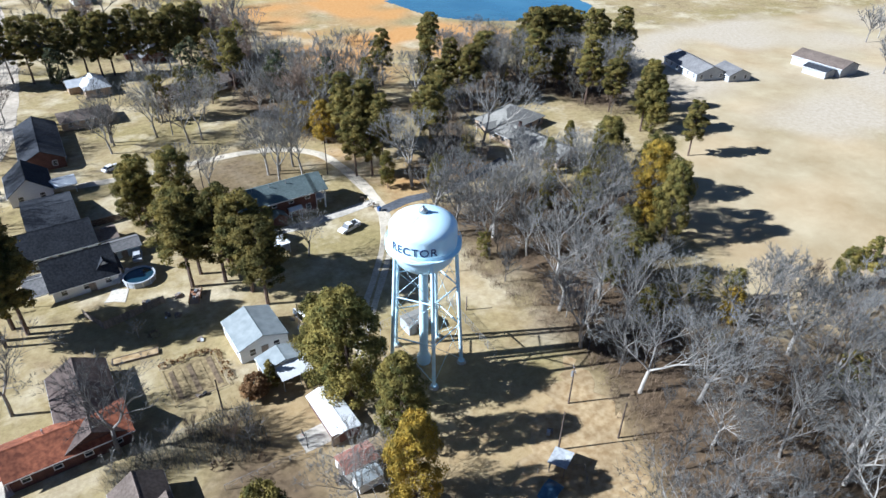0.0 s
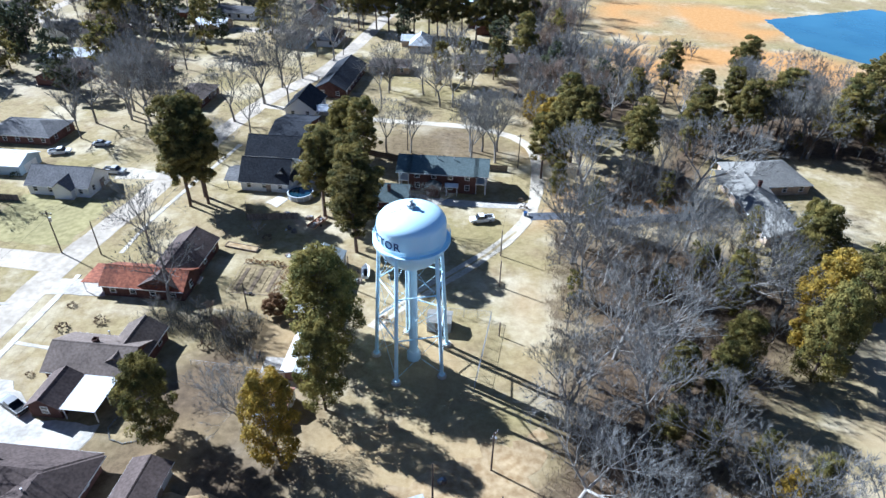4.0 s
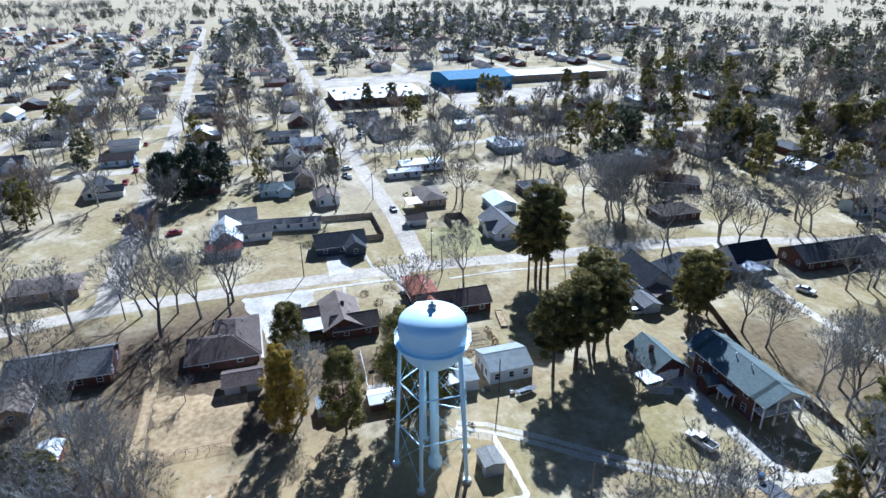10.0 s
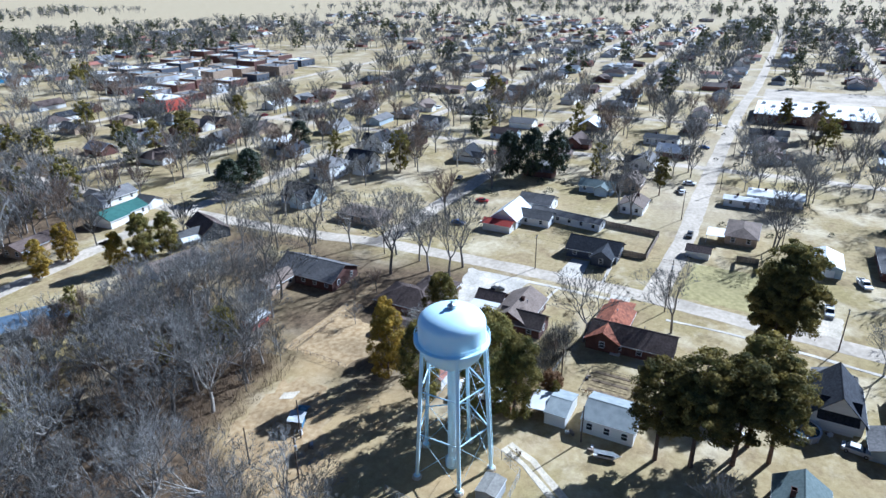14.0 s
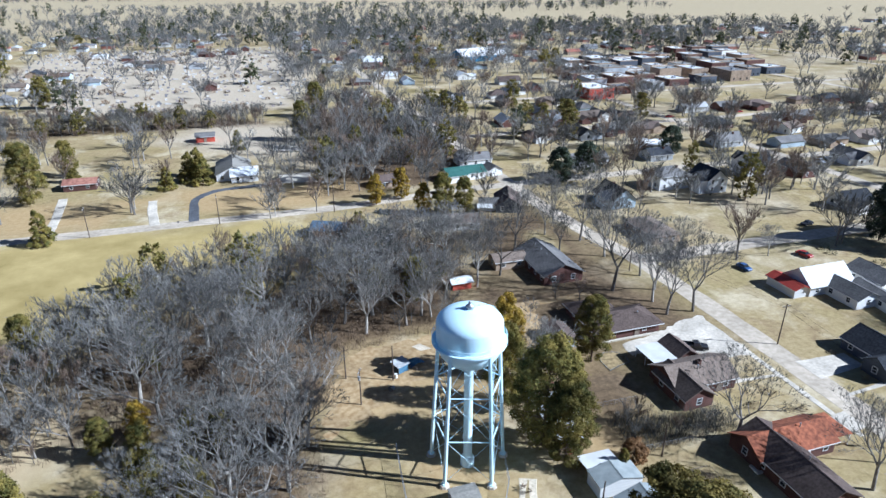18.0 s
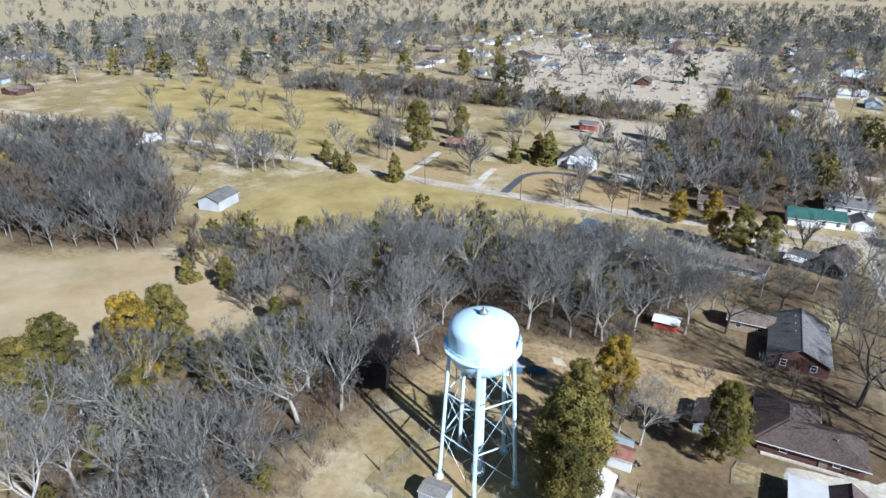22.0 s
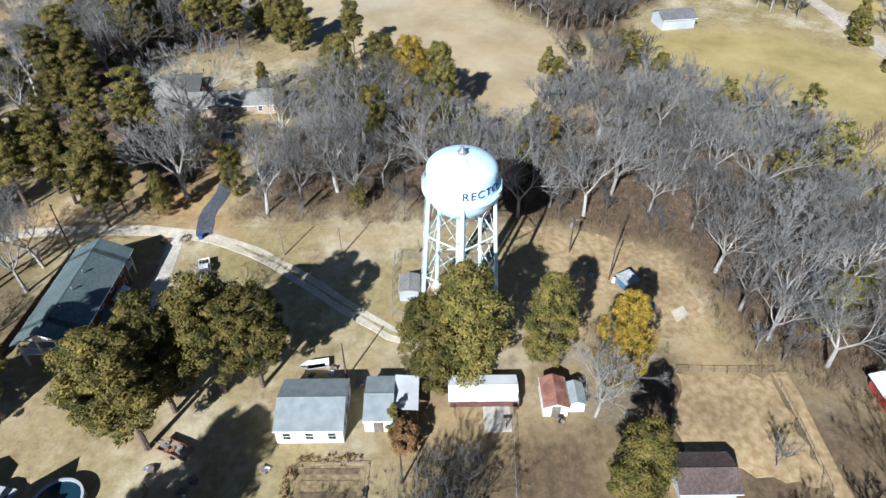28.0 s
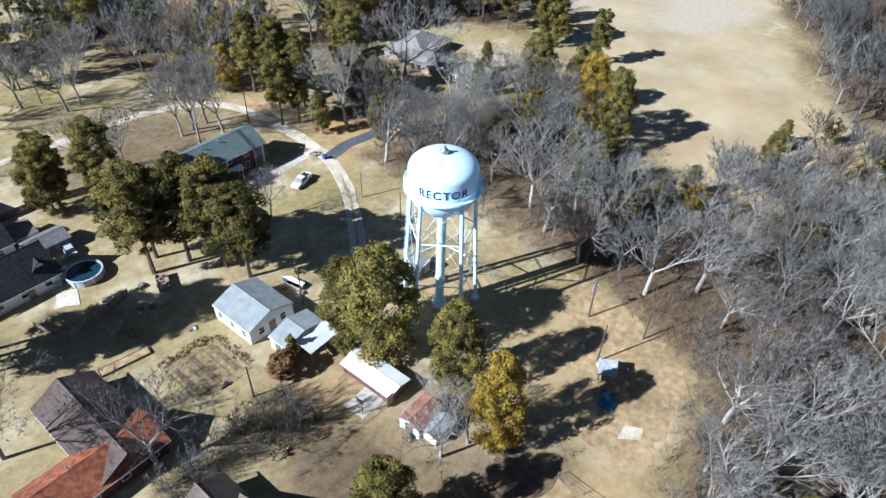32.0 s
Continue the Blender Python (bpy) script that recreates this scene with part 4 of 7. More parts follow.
# evergreens of the eastern edge and the far yards
trees("gold", [(108.2, 74.0, 20.5, 0.85)], "yellow evergreens")
trees("cedar", [(106.5, 66.6, 19.5, 0.8), (97.5, 82.5, 14, 0.9), (113, 91, 19), (119.5, 81.7, 17, 1.1), (90.4, 60.5, 12), (84, 61.6, 10), (152, 109, 17), (80, 50, 9), (85.5, 49, 8), (93, 47.8, 8), (99.5, 45, 8), (118, 11, 12),
                (123, 36, 9), (95, 92, 9), (86.5, 87, 7), (107.5, 105.5, 10, 0.7), (75, 109, 12, 0.8), (68, 121, 10, 0.8), (166, 122, 16), (158, 115, 15), (118, 98, 9), (122, 113, 9, 0.7), (96, 11, 9)], "evergreens in the eastern wood")
trees("gold", [(94, 42, 8), (20, -69, 11.5), (29.9, -65.1, 11), (16.7, -51.3, 11), (67.4, 156.5, 12, 1.1), (65, 163, 10), (62, 168, 9.5)], "yellow evergreens")
trees("pine", [(93, 176, 15), (134, 205, 17), (126, 163, 17), (166, 176, 22), (171, 172, 22), (176, 178, 21), (163, 170, 20), (180, 170, 20)], "pines north of the wood")
trees("pine", [(71, 150, 13), (72.5, 141, 13), (74, 134, 12), (68, 129, 10), (128, 193, 13), (131, 167, 12), (105, 188, 12), (157, 169, 15), (162, 166, 15), (168, 165, 15), (174, 157, 15), (190, 157, 14),
               (64.5, 131, 11), (76, 146, 12), (60, 210, 13), (150, 111, 12), (148, 92, 10)], "pines north of the wood", 1.62)
trees("pine", [(-14, 258, 13), (-9, 254, 14), (-2, 257, 13), (4, 253, 14), (10, 255, 14), (15, 251, 13), (21, 252, 14), (25, 248, 13), (29, 248, 14), (35, 247, 14), (41, 244, 14), (47, 242, 13), (52, 246, 14), (57, 250, 13), (62, 254, 13)], "row of pines by the long house", 1.62)
trees("bare_far", [(183, -51, 12), (187, -43, 10), (162, -74, 10), (155, -98, 12), (110, -86, 10), (66, -62, 9), (138, -118, 11), (76, -124, 10), (54, -141, 11), (159, -97, 12), (65, -80, 10),
               (71, -137, 11), (61, -118, 11), (56, -93, 12), (49, -117, 11), (43, -92, 12), (33, -106, 11), (63, -70, 9), (9, -72, 11), (27, -97, 12), (-5, -50, 11), (-24, -94, 11)], "leafless roadside trees", 1.45)
trees("bare", [(-54.5, 152, 12), (-42.4, 151, 12), (-37, 145.6, 11), (-52, 157, 12), (-57, 165, 12), (-102, 150.5, 12), (-148, 151, 11), (-140, 165, 11)], "leafless yard trees", 1.78)
trees("pine", [(-103, 231, 12), (-102, 242, 12), (-97, 274, 13), (-90, 285, 13), (-87, 302, 13), (-94, 292, 12), (-98, 333, 12), (-113, 382, 12), (-31, 275, 11), (-8, 259, 11), (-153, 282, 12), (-218, 274, 12), (-194, 278, 12),
               (-221, 233, 12), (-234, 229, 12), (-232, 105, 11), (-231, 119, 11), (-112, 69, 9)], "dark pines in town", 1.62)
trees("magnolia", [(-108, 13, 12.5, 0.72), (-113, 20.5, 13, 0.75), (-118.5, 28, 12, 0.72), (-116, 9, 11, 0.7)], "dark evergreens in town", 1.5)
trees("bare_far", [(-2, 69, 3.4), (2, 70.5, 3), (5, 69, 3.6), (9, 68.4, 3.2), (-6, 69.6, 3), (12.5, 68, 3), (9.6, 64, 4.4), (11.6, 63.8, 4), (3.4, 97, 3), (-3, 20, 5), (2, 17, 5), (12, 24, 4)], "leafless thicket shrubs between the yards", 1.5)
trees("bare", [(-25.5, 12, 11), (-23, -2, 11), (-24.6, 20, 10), (-38, -24, 11), (-36, -38, 11), (-21, -30, 11), (-14, -22, 10), (-8, -30, 10), (4, -22, 10), (-12, -8, 9), (14, -8, 10), (-40, 8, 9), (-20, -48, 10)], "leafless trees along the street", 1.62)
trees("bare", [(-20.6, 169.7, 12), (-24.4, 155, 11), (-19.4, 184, 12), (-18, 201, 12), (-27, 204, 12), (-23.7, 223, 12), (45.7, 144, 10), (49, 144.6, 10), (53, 145, 10), (27.8, 184, 10)], "leafless yard trees", 1.78)
trees("bare_far", [(109.4, -80, 12, 1.35), (153.6, -83.5, 12), (101, -105.7, 9), (65.2, -101.8, 10), (64.4, -64, 8), (50.7, -64.5, 9), (38.8, -91.4, 12), (30.6, -106, 12), (120, -175, 12), (47.5, -155.8, 12)], "leafless roadside trees", 1.5)
trees("bare_far", [(168.8, -138, 12), (177, -143, 11), (184.9, -149.6, 12), (192, -152, 11), (199.7, -156, 12), (205, -158, 11), (212, -157, 12), (155, -156.5, 11), (163, -150, 10), (172, -151, 11), (220, -165, 12), (228, -172, 12), (236, -178, 11)], "leafless roadside trees", 1.5)
trees("bare_far", [(-226, 8, 12), (-264, 36, 12), (-152, 97, 12), (-121, 116, 12), (-145, 148, 12), (-224, 54, 12), (-245, 76, 11), (-198, 99, 12)], "leafless yard trees", 1.5)
trees("bare_far", [(183, -46, 12), (190, -50, 11), (196, -44, 11), (204, -52, 12), (212, -48, 11), (220, -56, 12), (228, -50, 11), (236, -58, 11), (197, -60, 10), (176, -52, 10), (245, -52, 11)], "leafless roadside trees", 1.5)
trees("bare_far", [(271, -75, 11), (247, -78, 10), (281, -113, 12), (207, -95, 11), (114, -151, 12), (317, -105, 12), (202, -31, 9), (78, -168, 12), (40, -153, 12), (178, -86, 11), (152, -156, 12),
                   (117, -142, 11), (194, -161, 12), (213, -152, 12), (172, -169, 12), (103, -151, 12), (114, -138, 11)], "leafless roadside trees", 1.45)
trees("bare_far", [(-32, 246, 12), (-22, 262, 13), (-40, 268, 13), (-12, 275, 13), (6, 282, 14), (24, 276, 13), (44, 272, 13), (-50, 255, 12), (-28, 290, 14), (60, 285, 13), (-5, 298, 13), (30, 300, 13)], "leafless trees behind the pine row", 1.5)
trees("pine_far", [(-256, 301, 11), (-257, 309, 12), (-254, 316, 11), (-258, 323, 12), (-260, 331, 12), (-257, 339, 11), (-259, 347, 12), (-256, 356, 11), (-255, 364, 12), (-118, 248, 13), (-108, 244, 13), (-98, 240, 13), (-89, 240, 12), (-81, 239, 13), (-113, 256, 12), (-92, 250, 12)], "dark pine stands in town", 1.5)
trees("juniper", [(132.5, -60.5, 11, 1.2), (154.2, -61.5, 9, 1.2), (161, -63, 8), (171.4, -70.5, 9, 1.2), (101, -105, 9, 1.3), (93.2, -112.8, 12, 1.2), (90.4, -119, 12, 1.2), (88.6, -109.5, 12, 1.3), (74.6, -158.7, 9, 1.2), (137, -126, 9, 1.2), (94.6, 191.8, 7, 1.3), (18.8, 73.8, 5), (135.6, 36.6, 7, 1.3)], "junipers by the country road")
trees("cedar", [(144.9, -102.9, 13.5), (139.4, -135, 9), (44.3, -167, 12), (30.5, -221, 12), (219, -307, 12), (184, -293, 12), (10.6, -47.9, 9), (3.7, -46.6, 8)], "roadside evergreens", 1.62)
trees("magnolia", [(-43.5, -69, 8.6), (-56.5, -72.5, 8.8), (-109, -91, 8)], "dark evergreens in town", 1.62)
trees("cedar", [(375, 3, 15, 1.6), (385, 10, 14, 1.6), (467, -28, 16, 1.6), (360, 14, 12, 1.5)], "far pasture evergreens", 1.62)

KEEP_OUT = [(71, 80, 67, 77), (84, 92, 80, 90), (70, 76, 88, 97), (94, 102, 70, 79), (74, 82, 40, 48), (86, 93, 60, 68), (60, 68, 20, 27), (44, 52, 4, 11), (100, 134, 98, 146), (54, 65, 56, 74), (62, 104, 108, 117)]


def scatter(poly, count, spacing, kinds, seed, lo, hi, group, stand="", apart=(), inset=0.5):
    """Trees spread over a wood, no closer than spacing."""
    rng = random.Random(seed)
    xs, ys = [p[0] for p in poly], [p[1] for p in poly]
    done = [q[:2] for q in apart]
    for _ in range(count * 30):
        if len(done) >= count + len(apart):
            break
        x, y = rng.uniform(min(xs), max(xs)), rng.uniform(min(ys), max(ys))
        if inside_distance(np.array([x]), np.array([y]), poly)[0] < inset or any(math.dist((x, y), q) < spacing for q in done):
            continue
        if any(a < x < b and c < y < d for a, b, c, d in KEEP_OUT):
            continue
        done.append((x, y))
        kind = rng.choice(kinds)
        if kind.endswith("_far"):
            plant(kind, x, y, rng.uniform(lo, hi), rng.uniform(0.85, 1.15), stand, group)
        else:
            tree(kind, x, y, rng.uniform(lo, hi), rng.uniform(0.95, 1.4) if kind == "bare" else rng.uniform(0.85, 1.15), group)


TALL_BARE = [(70, 94.8, 19), (70.8, 83.4, 18), (68.7, 101.6, 18), (75.4, 68, 19), (70.6, 61.6, 18), (40.7, 2, 19), (55.2, 1.3, 18), (94, 102.6, 18), (85.7, 71.8, 19),
             (79.5, 60, 18), (73.2, 32.4, 19), (67, 39, 17), (89, 22, 19), (83.8, 14, 18), (76, 88.5, 19), (66.7, 52, 17)]
trees("bare", [(x, y, h, 1.2) for x, y, h in TALL_BARE], "trees of the eastern wood")
scatter(WOOD_EAST, 66, 6.8, ["bare"] * 24 + ["cedar"], 11, 11, 19, "trees of the eastern wood", apart=TALL_BARE, inset=3.0)
scatter(WOOD_NORTHEAST, 46, 6.5, ["bare"] * 3 + ["pine"] * 2, 12, 14, 23, "trees of the northern wood")
scatter(WOOD_NORTH, 40, 6, ["bare_far"] * 4 + ["pine_far"], 23, 11, 19, "bare trees and pines north of the lane", "northern_wood")
scatter(WOOD_LANE, 34, 7, ["bare_far"] * 6 + ["cedar_far"], 13, 12, 19, "bare trees and pines north of the lane", "northern_wood")
scatter(WOOD_FAR_EAST, 300, 4.4, ["bare_far"], 14, 8, 20, "dense leafless wood beyond the hay field", "far_wood")
scatter(WOOD_SOUTH, 115, 6, ["bare_far"] * 8 + ["cedar_far"], 15, 9, 21, "leafless wood south of the country road", "southern_wood")
scatter([(150, 368), (240, 362), (244, 396), (150, 398)], 46, 4.5, ["bare_far"], 24, 8, 15, "leafless thicket beyond the lone house", "northern_thicket")
scatter([(112, 234), (124, 232), (124, 244), (113, 245)], 8, 2.6, ["bare_far"], 25, 4, 9, "clump of leafless bushes in the orange grass", "field_bushes")
scatter(BELT_SOUTH, 240, 3.4, ["bare_far"] * 12 + ["cedar_far"], 16, 7, 13, "belt of leafless trees in front of the cemetery", "tree_belt")


def brush(name, polys, count, seed, label, tall=2.2, material=None):
    """Low tangled brush under the trees."""
    rng = random.Random(seed)
    g = Geo()
    for poly in polys:
        xs, ys = [p[0] for p in poly], [p[1] for p in poly]
        n = 0
        while n < count:
            x, y = rng.uniform(min(xs), max(xs)), rng.uniform(min(ys), max(ys))
            if inside_distance(np.array([x]), np.array([y]), poly)[0] < -1.5 or any(a < x < b and c < y < d for a, b, c, d in KEEP_OUT):
                continue
            n += 1
            h = tall * rng.uniform(0.3, 1.1)
            for _ in range(9):
                a = rng.uniform(0, 6.28)
                d = Vector((math.cos(a) * rng.random(), math.sin(a) * rng.random(), rng.uniform(0.5, 1.2))) * h
                p = Vector((x + rng.uniform(-0.8, 0.8), y + rng.uniform(-0.8, 0.8), 0))
                w = Vector((-math.sin(a), math.cos(a), 0)) * rng.uniform(0.015, 0.04)
                g.add([p - w, p + w, p + d], [(0, 1, 2)])
    single(name, g, material or BRUSH, label, "undergrowth", kind="stuff")


scatter(SCRUB, 66, 4.6, ["bare_far"] * 14 + ["cedar_far"], 19, 8, 16, "leafless trees on the outer edge of the wood", "outer_wood")
scatter(SCRUB, 90, 3, ["bare_far"] * 14 + ["cedar_far"], 20, 3.5, 9, "leafless saplings crowding beneath the taller trees", "saplings")
scatter(SCRUB_GAP, 34, 4, ["bare_far"] * 9 + ["cedar_far"], 21, 4, 12, "leafless saplings crowding beneath the taller trees", "saplings")
scatter(WOOD_EAST, 105, 3.4, ["bare_far"] * 12 + ["cedar_far"], 17, 3.5, 9.5, "leafless saplings crowding beneath the taller trees", "saplings")
scatter(WOOD_NORTHEAST, 90, 4, ["bare_far"] * 8 + ["cedar_far"], 18, 4, 10, "leafless saplings crowding beneath the taller trees", "saplings")
brush("thicket", [[(-7, 66.5), (6, 65.5), (12.5, 61.5), (14, 64), (12, 69.4), (-6, 71)]], 420, 5, "dark tangled thicket between the back yards", 2.9, mat("dark_thicket_twigs", (0.06, 0.058, 0.048), (0.125, 0.12, 0.1), 0.5, 0.95, island=0.3, thin=0.2))
brush("undergrowth", [WOOD_EAST], 5000, 1, "dry brown undergrowth tangled beneath the leafless trees")
brush("undergrowth", [SCRUB, WOOD_NORTHEAST, WOOD_LANE, WOOD_FAR_EAST, WOOD_SOUTH, BELT_SOUTH], 900, 2, "dry brown undergrowth beneath distant trees")


# ---- houses ----
def window_meshes(w, h):
    f = Geo().box(-w / 2 - 0.09, w / 2 + 0.09, -0.05, 0.0, -0.1, 0.0).box(-w / 2 - 0.09, w / 2 + 0.09, -0.05, 0.0, h, h + 0.1)
    f.box(-w / 2 - 0.09, -w / 2, -0.05, 0.0, 0, h).box(w / 2, w / 2 + 0.09, -0.05, 0.0, 0, h).box(-w / 2, w / 2, -0.045, 0.0, h * 0.48, h * 0.54)
    p = Geo().box(-w / 2, w / 2, -0.02, 0.0, 0, h)
    f, p = f.mesh("window"), p.mesh("pane")
    f.materials.append(TRIM), p.materials.append(GLASS)
    return f, p


WINDOW, SMALL_WINDOW = window_meshes(1.0, 1.3), window_meshes(0.7, 0.8)
DOOR = Geo().box(-0.5, 0.5, -0.06, 0.0, 0.05, 2.1).box(-0.6, -0.5, -0.08, 0, 0, 2.2).box(0.5, 0.6, -0.08, 0, 0, 2.2).box(-0.6, 0.6, -0.08, 0, 2.1, 2.2).mesh("door")
DOOR.materials.append(WOOD)
GARAGE = Geo().box(-2.3, 2.3, -0.05, 0.0, 0.05, 2.1)
for k in range(4):
    GARAGE.box(-2.28, 2.28, -0.08, -0.05, 0.1 + 0.5 * k, 0.53 + 0.5 * k)
GARAGE = GARAGE.mesh("garage_door")
GARAGE.materials.append(TRIM)


def on_wall(parent, meshes, names, x, y, z, yaw):
    o = part(names[0], meshes[0], None, parent)
    o.matrix_basis = pose(x, y, z, 0, 0, yaw)
    if len(meshes) > 1:
        part(names[1], meshes[1], None, o)
    return o


def wing(t, x, y, L, W, eave, rise, walls, roof, hip=False, over=0.45, turn=0, windows=True, roof_label="", spacing=3.4, door=None, open_sides=False, far=False, garage=None):
    """One gabled or hipped volume of a house; its ridge runs along its own x axis."""
    base = pose(x, y, 0, 0, 0, turn)
    a, b = L / 2, W / 2
    if open_sides:
        for px in (-a + 0.15, a - 0.15):
            for py in (-b + 0.15, b - 0.15):
                part("post", Geo().box(px - 0.07, px + 0.07, py - 0.07, py + 0.07, 0, eave), TRIM, t).matrix_basis = base
    else:
        g = Geo().add([(-a, -b, -0.1), (a, -b, -0.1), (a, b, -0.1), (-a, b, -0.1), (-a, -b, eave), (a, -b, eave), (a, b, eave), (-a, b, eave)],
                      [(0, 1, 5, 4), (1, 2, 6, 5), (2, 3, 7, 6), (3, 0, 4, 7)])
        if not hip:
            g.add([(-a, -b, eave), (-a, b, eave), (-a, 0, eave + rise), (a, -b, eave), (a, b, eave), (a, 0, eave + rise)], [(1, 0, 2), (3, 4, 5)])
        part("wall", g, walls, t).matrix_basis = base
    k = rise / b
    z = eave - over * k + 0.06
    A, B = a + over, b + over
    g = Geo()
    if hip:
        c = max(0.3, a - b)
        top = z + k * B
        low = [(-A, -B, z), (A, -B, z), (A, B, z), (-A, B, z)]
        ridge = [(-c, 0, top), (c, 0, top)]
        g.add(low + ridge + [(p[0], p[1], p[2] - 0.18) for p in low], [(0, 1, 5, 4), (1, 2, 5), (2, 3, 4, 5), (3, 0, 4), (0, 6, 7, 1), (1, 7, 8, 2), (2, 8, 9, 3), (3, 9, 6, 0), (9, 8, 7, 6)])
    else:
        top = z + k * B
        for s in (-1, 1):
            c = [(-A, s * B, z), (A, s * B, z), (A, 0, top), (-A, 0, top)]
            g.slab(c if s < 0 else c[::-1], 0.16)
    r = part("roof", g, roof, t, roof_label)
    r.matrix_basis = base
    if not far:
        if not hip:
            cap = Geo().slab([(-A, -0.16, top - 0.16 * k + 0.03), (A, -0.16, top - 0.16 * k + 0.03), (A, 0, top + 0.04), (-A, 0, top + 0.04)], 0.04)
            cap.slab([(-A, 0, top + 0.04), (A, 0, top + 0.04), (A, 0.16, top - 0.16 * k + 0.03), (-A, 0.16, top - 0.16 * k + 0.03)], 0.04)
            part("ridge_cap", cap, roof, r)
        for s in (-1, 1):
            part("fascia", Geo().box(-A, A, s * B - 0.03, s * B + 0.03, z - 0.2, z - 0.02), TRIM, r)
    if windows and not open_sides:
        spots = []
        n = max(1, int((L - 1.2) / spacing))
        for i in range(n):
            p = -a + L * (i + 0.5) / n
            spots += [(p, -b, 0), (p, b, 180)]
        n = max(1, int((W - 1.2) / spacing))
        for i in range(n):
            p = -b + W * (i + 0.5) / n
            spots += [(a, p, 90), (-a, p, 270)]
        if far:
            spots = spots[:8]
        for p, q, yaw in spots:
            storeys = 2 if eave > 4.2 else 1
            for s in range(storeys):
                o = on_wall(t, WINDOW[:1] if far else WINDOW, ("window", "pane"), 0, 0, 0, 0)
                o.matrix_basis = base @ pose(p, q, 0.95 + 2.75 * s, 0, 0, yaw)
                if far:
                    o.data = FAR_WINDOW
    for item, meshes, name in ((door, (DOOR,), "door"), (garage, (GARAGE,), "garage_door")):
        if item:
            side, off = item
            p, q, yaw = {"s": (off, -b, 0), "n": (off, b, 180), "e": (a, off, 90), "w": (-a, off, 270)}[side]
            on_wall(t, meshes, (name,), 0, 0, 0, 0).matrix_basis = base @ pose(p + (0.07 if side == "e" else -0.07 if side == "w" else 0), q + (0.07 if side == "n" else -0.07 if side == "s" else 0), 0, 0, 0, yaw)
    return r


FAR_WINDOW = Geo().box(-0.6, 0.6, -0.05, 0.0, -0.08, 1.4).mesh("window")
FAR_WINDOW.materials.append(GLASS)


def chimney(t, x, y, z, h=1.2, material=None):
    g = Geo().box(x - 0.35, x + 0.35, y - 0.35, y + 0.35, z - 1.5, z + h).box(x - 0.42, x + 0.42, y - 0.42, y + 0.42, z + h - 0.15, z + h)
    part("chimney", g, material or BRICK, t)


def vent(t, x, y, z):
    part("roof_vent", Geo().tube((x, y, z - 0.3), (x, y, z + 0.45), 0.09, 0.09, 8, True).tube((x, y, z + 0.4), (x, y, z + 0.55), 0.17, 0.12, 8, True), GALV, t)


# two-storey brick building with a deep porch
t = thing("brick_apartment_house", 40.6, 125.2, 0, "two-storey dark red brick building with grey-green roof", "house")
wing(t, 0, 0, 16.0, 8.8, 5.2, 2.2, BRICK, R_GREEN, over=0.5, door=("s", -1.5))
for side in (-1, 1):
    wing(t, side * 9.3, 0, 2.6, 8.8, 5.2, 2.2, BRICK, R_GREEN, over=0.5, open_sides=True)
    part("gable_panel", Geo().add([(side * 10.3, -4.6, 5.1), (side * 10.3, 4.6, 5.1), (side * 10.3, 0, 7.25), (side * 10.38, -4.6, 5.1), (side * 10.38, 4.6, 5.1), (side * 10.38, 0, 7.25)], [(0, 1, 2), (3, 4, 5), (0, 3, 4, 1), (1, 4, 5, 2), (2, 5, 3, 0)]), TRIM, t, "white gable panel")
    part("balcony_floor", Geo().box(side * 9.3 - 1.3, side * 9.3 + 1.3, -4.3, 4.3, 2.5, 2.7), TRIM, t)
    for yy in (-4.2, -1.4, 1.4, 4.2):
        part("porch_column", Geo().box(side * 10.3 - 0.12, side * 10.3 + 0.12, yy - 0.12, yy + 0.12, 0, 5.3), TRIM, t, "white square porch column")
    for k in range(12):
        part("baluster", Geo().box(side * 10.3 - 0.03, side * 10.3 + 0.03, -4 + 0.72 * k, -3.94 + 0.72 * k, 2.7, 3.6), TRIM, t)
    part("balcony_rail", Geo().box(side * 10.3 - 0.05, side * 10.3 + 0.05, -4.2, 4.2, 3.58, 3.68), TRIM, t)
wing(t, -2.0, -5.6, 2.6, 3.2, 2.5, 0.9, BRICK, R_GREEN, turn=90, over=0.3, windows=False)
wing(t, 2.4, -5.2, 2.8, 1.6, 2.6, 0.4, BRICK, R_PALE, over=0.2, open_sides=True)
for vx in (-5.5, -1.5, 2.5):
    vent(t, vx, -0.8, 7.2)
t = thing("white_carport", 34.4, 109.2, 4, "small flat white metal carport beside the garage", "carport")
part("roof", Geo().slab([(-2.0, -1.9, 2.4), (2.0, -1.9, 2.4), (2.0, 1.9, 2.5), (-2.0, 1.9, 2.5)], 0.1), R_WHITE, t)
for px in (-1.8, 1.8):
    for py in (-1.7, 1.7):
        part("post", Geo().box(px - 0.05, px + 0.05, py - 0.05, py + 0.05, 0, 2.36), TRIM, t)
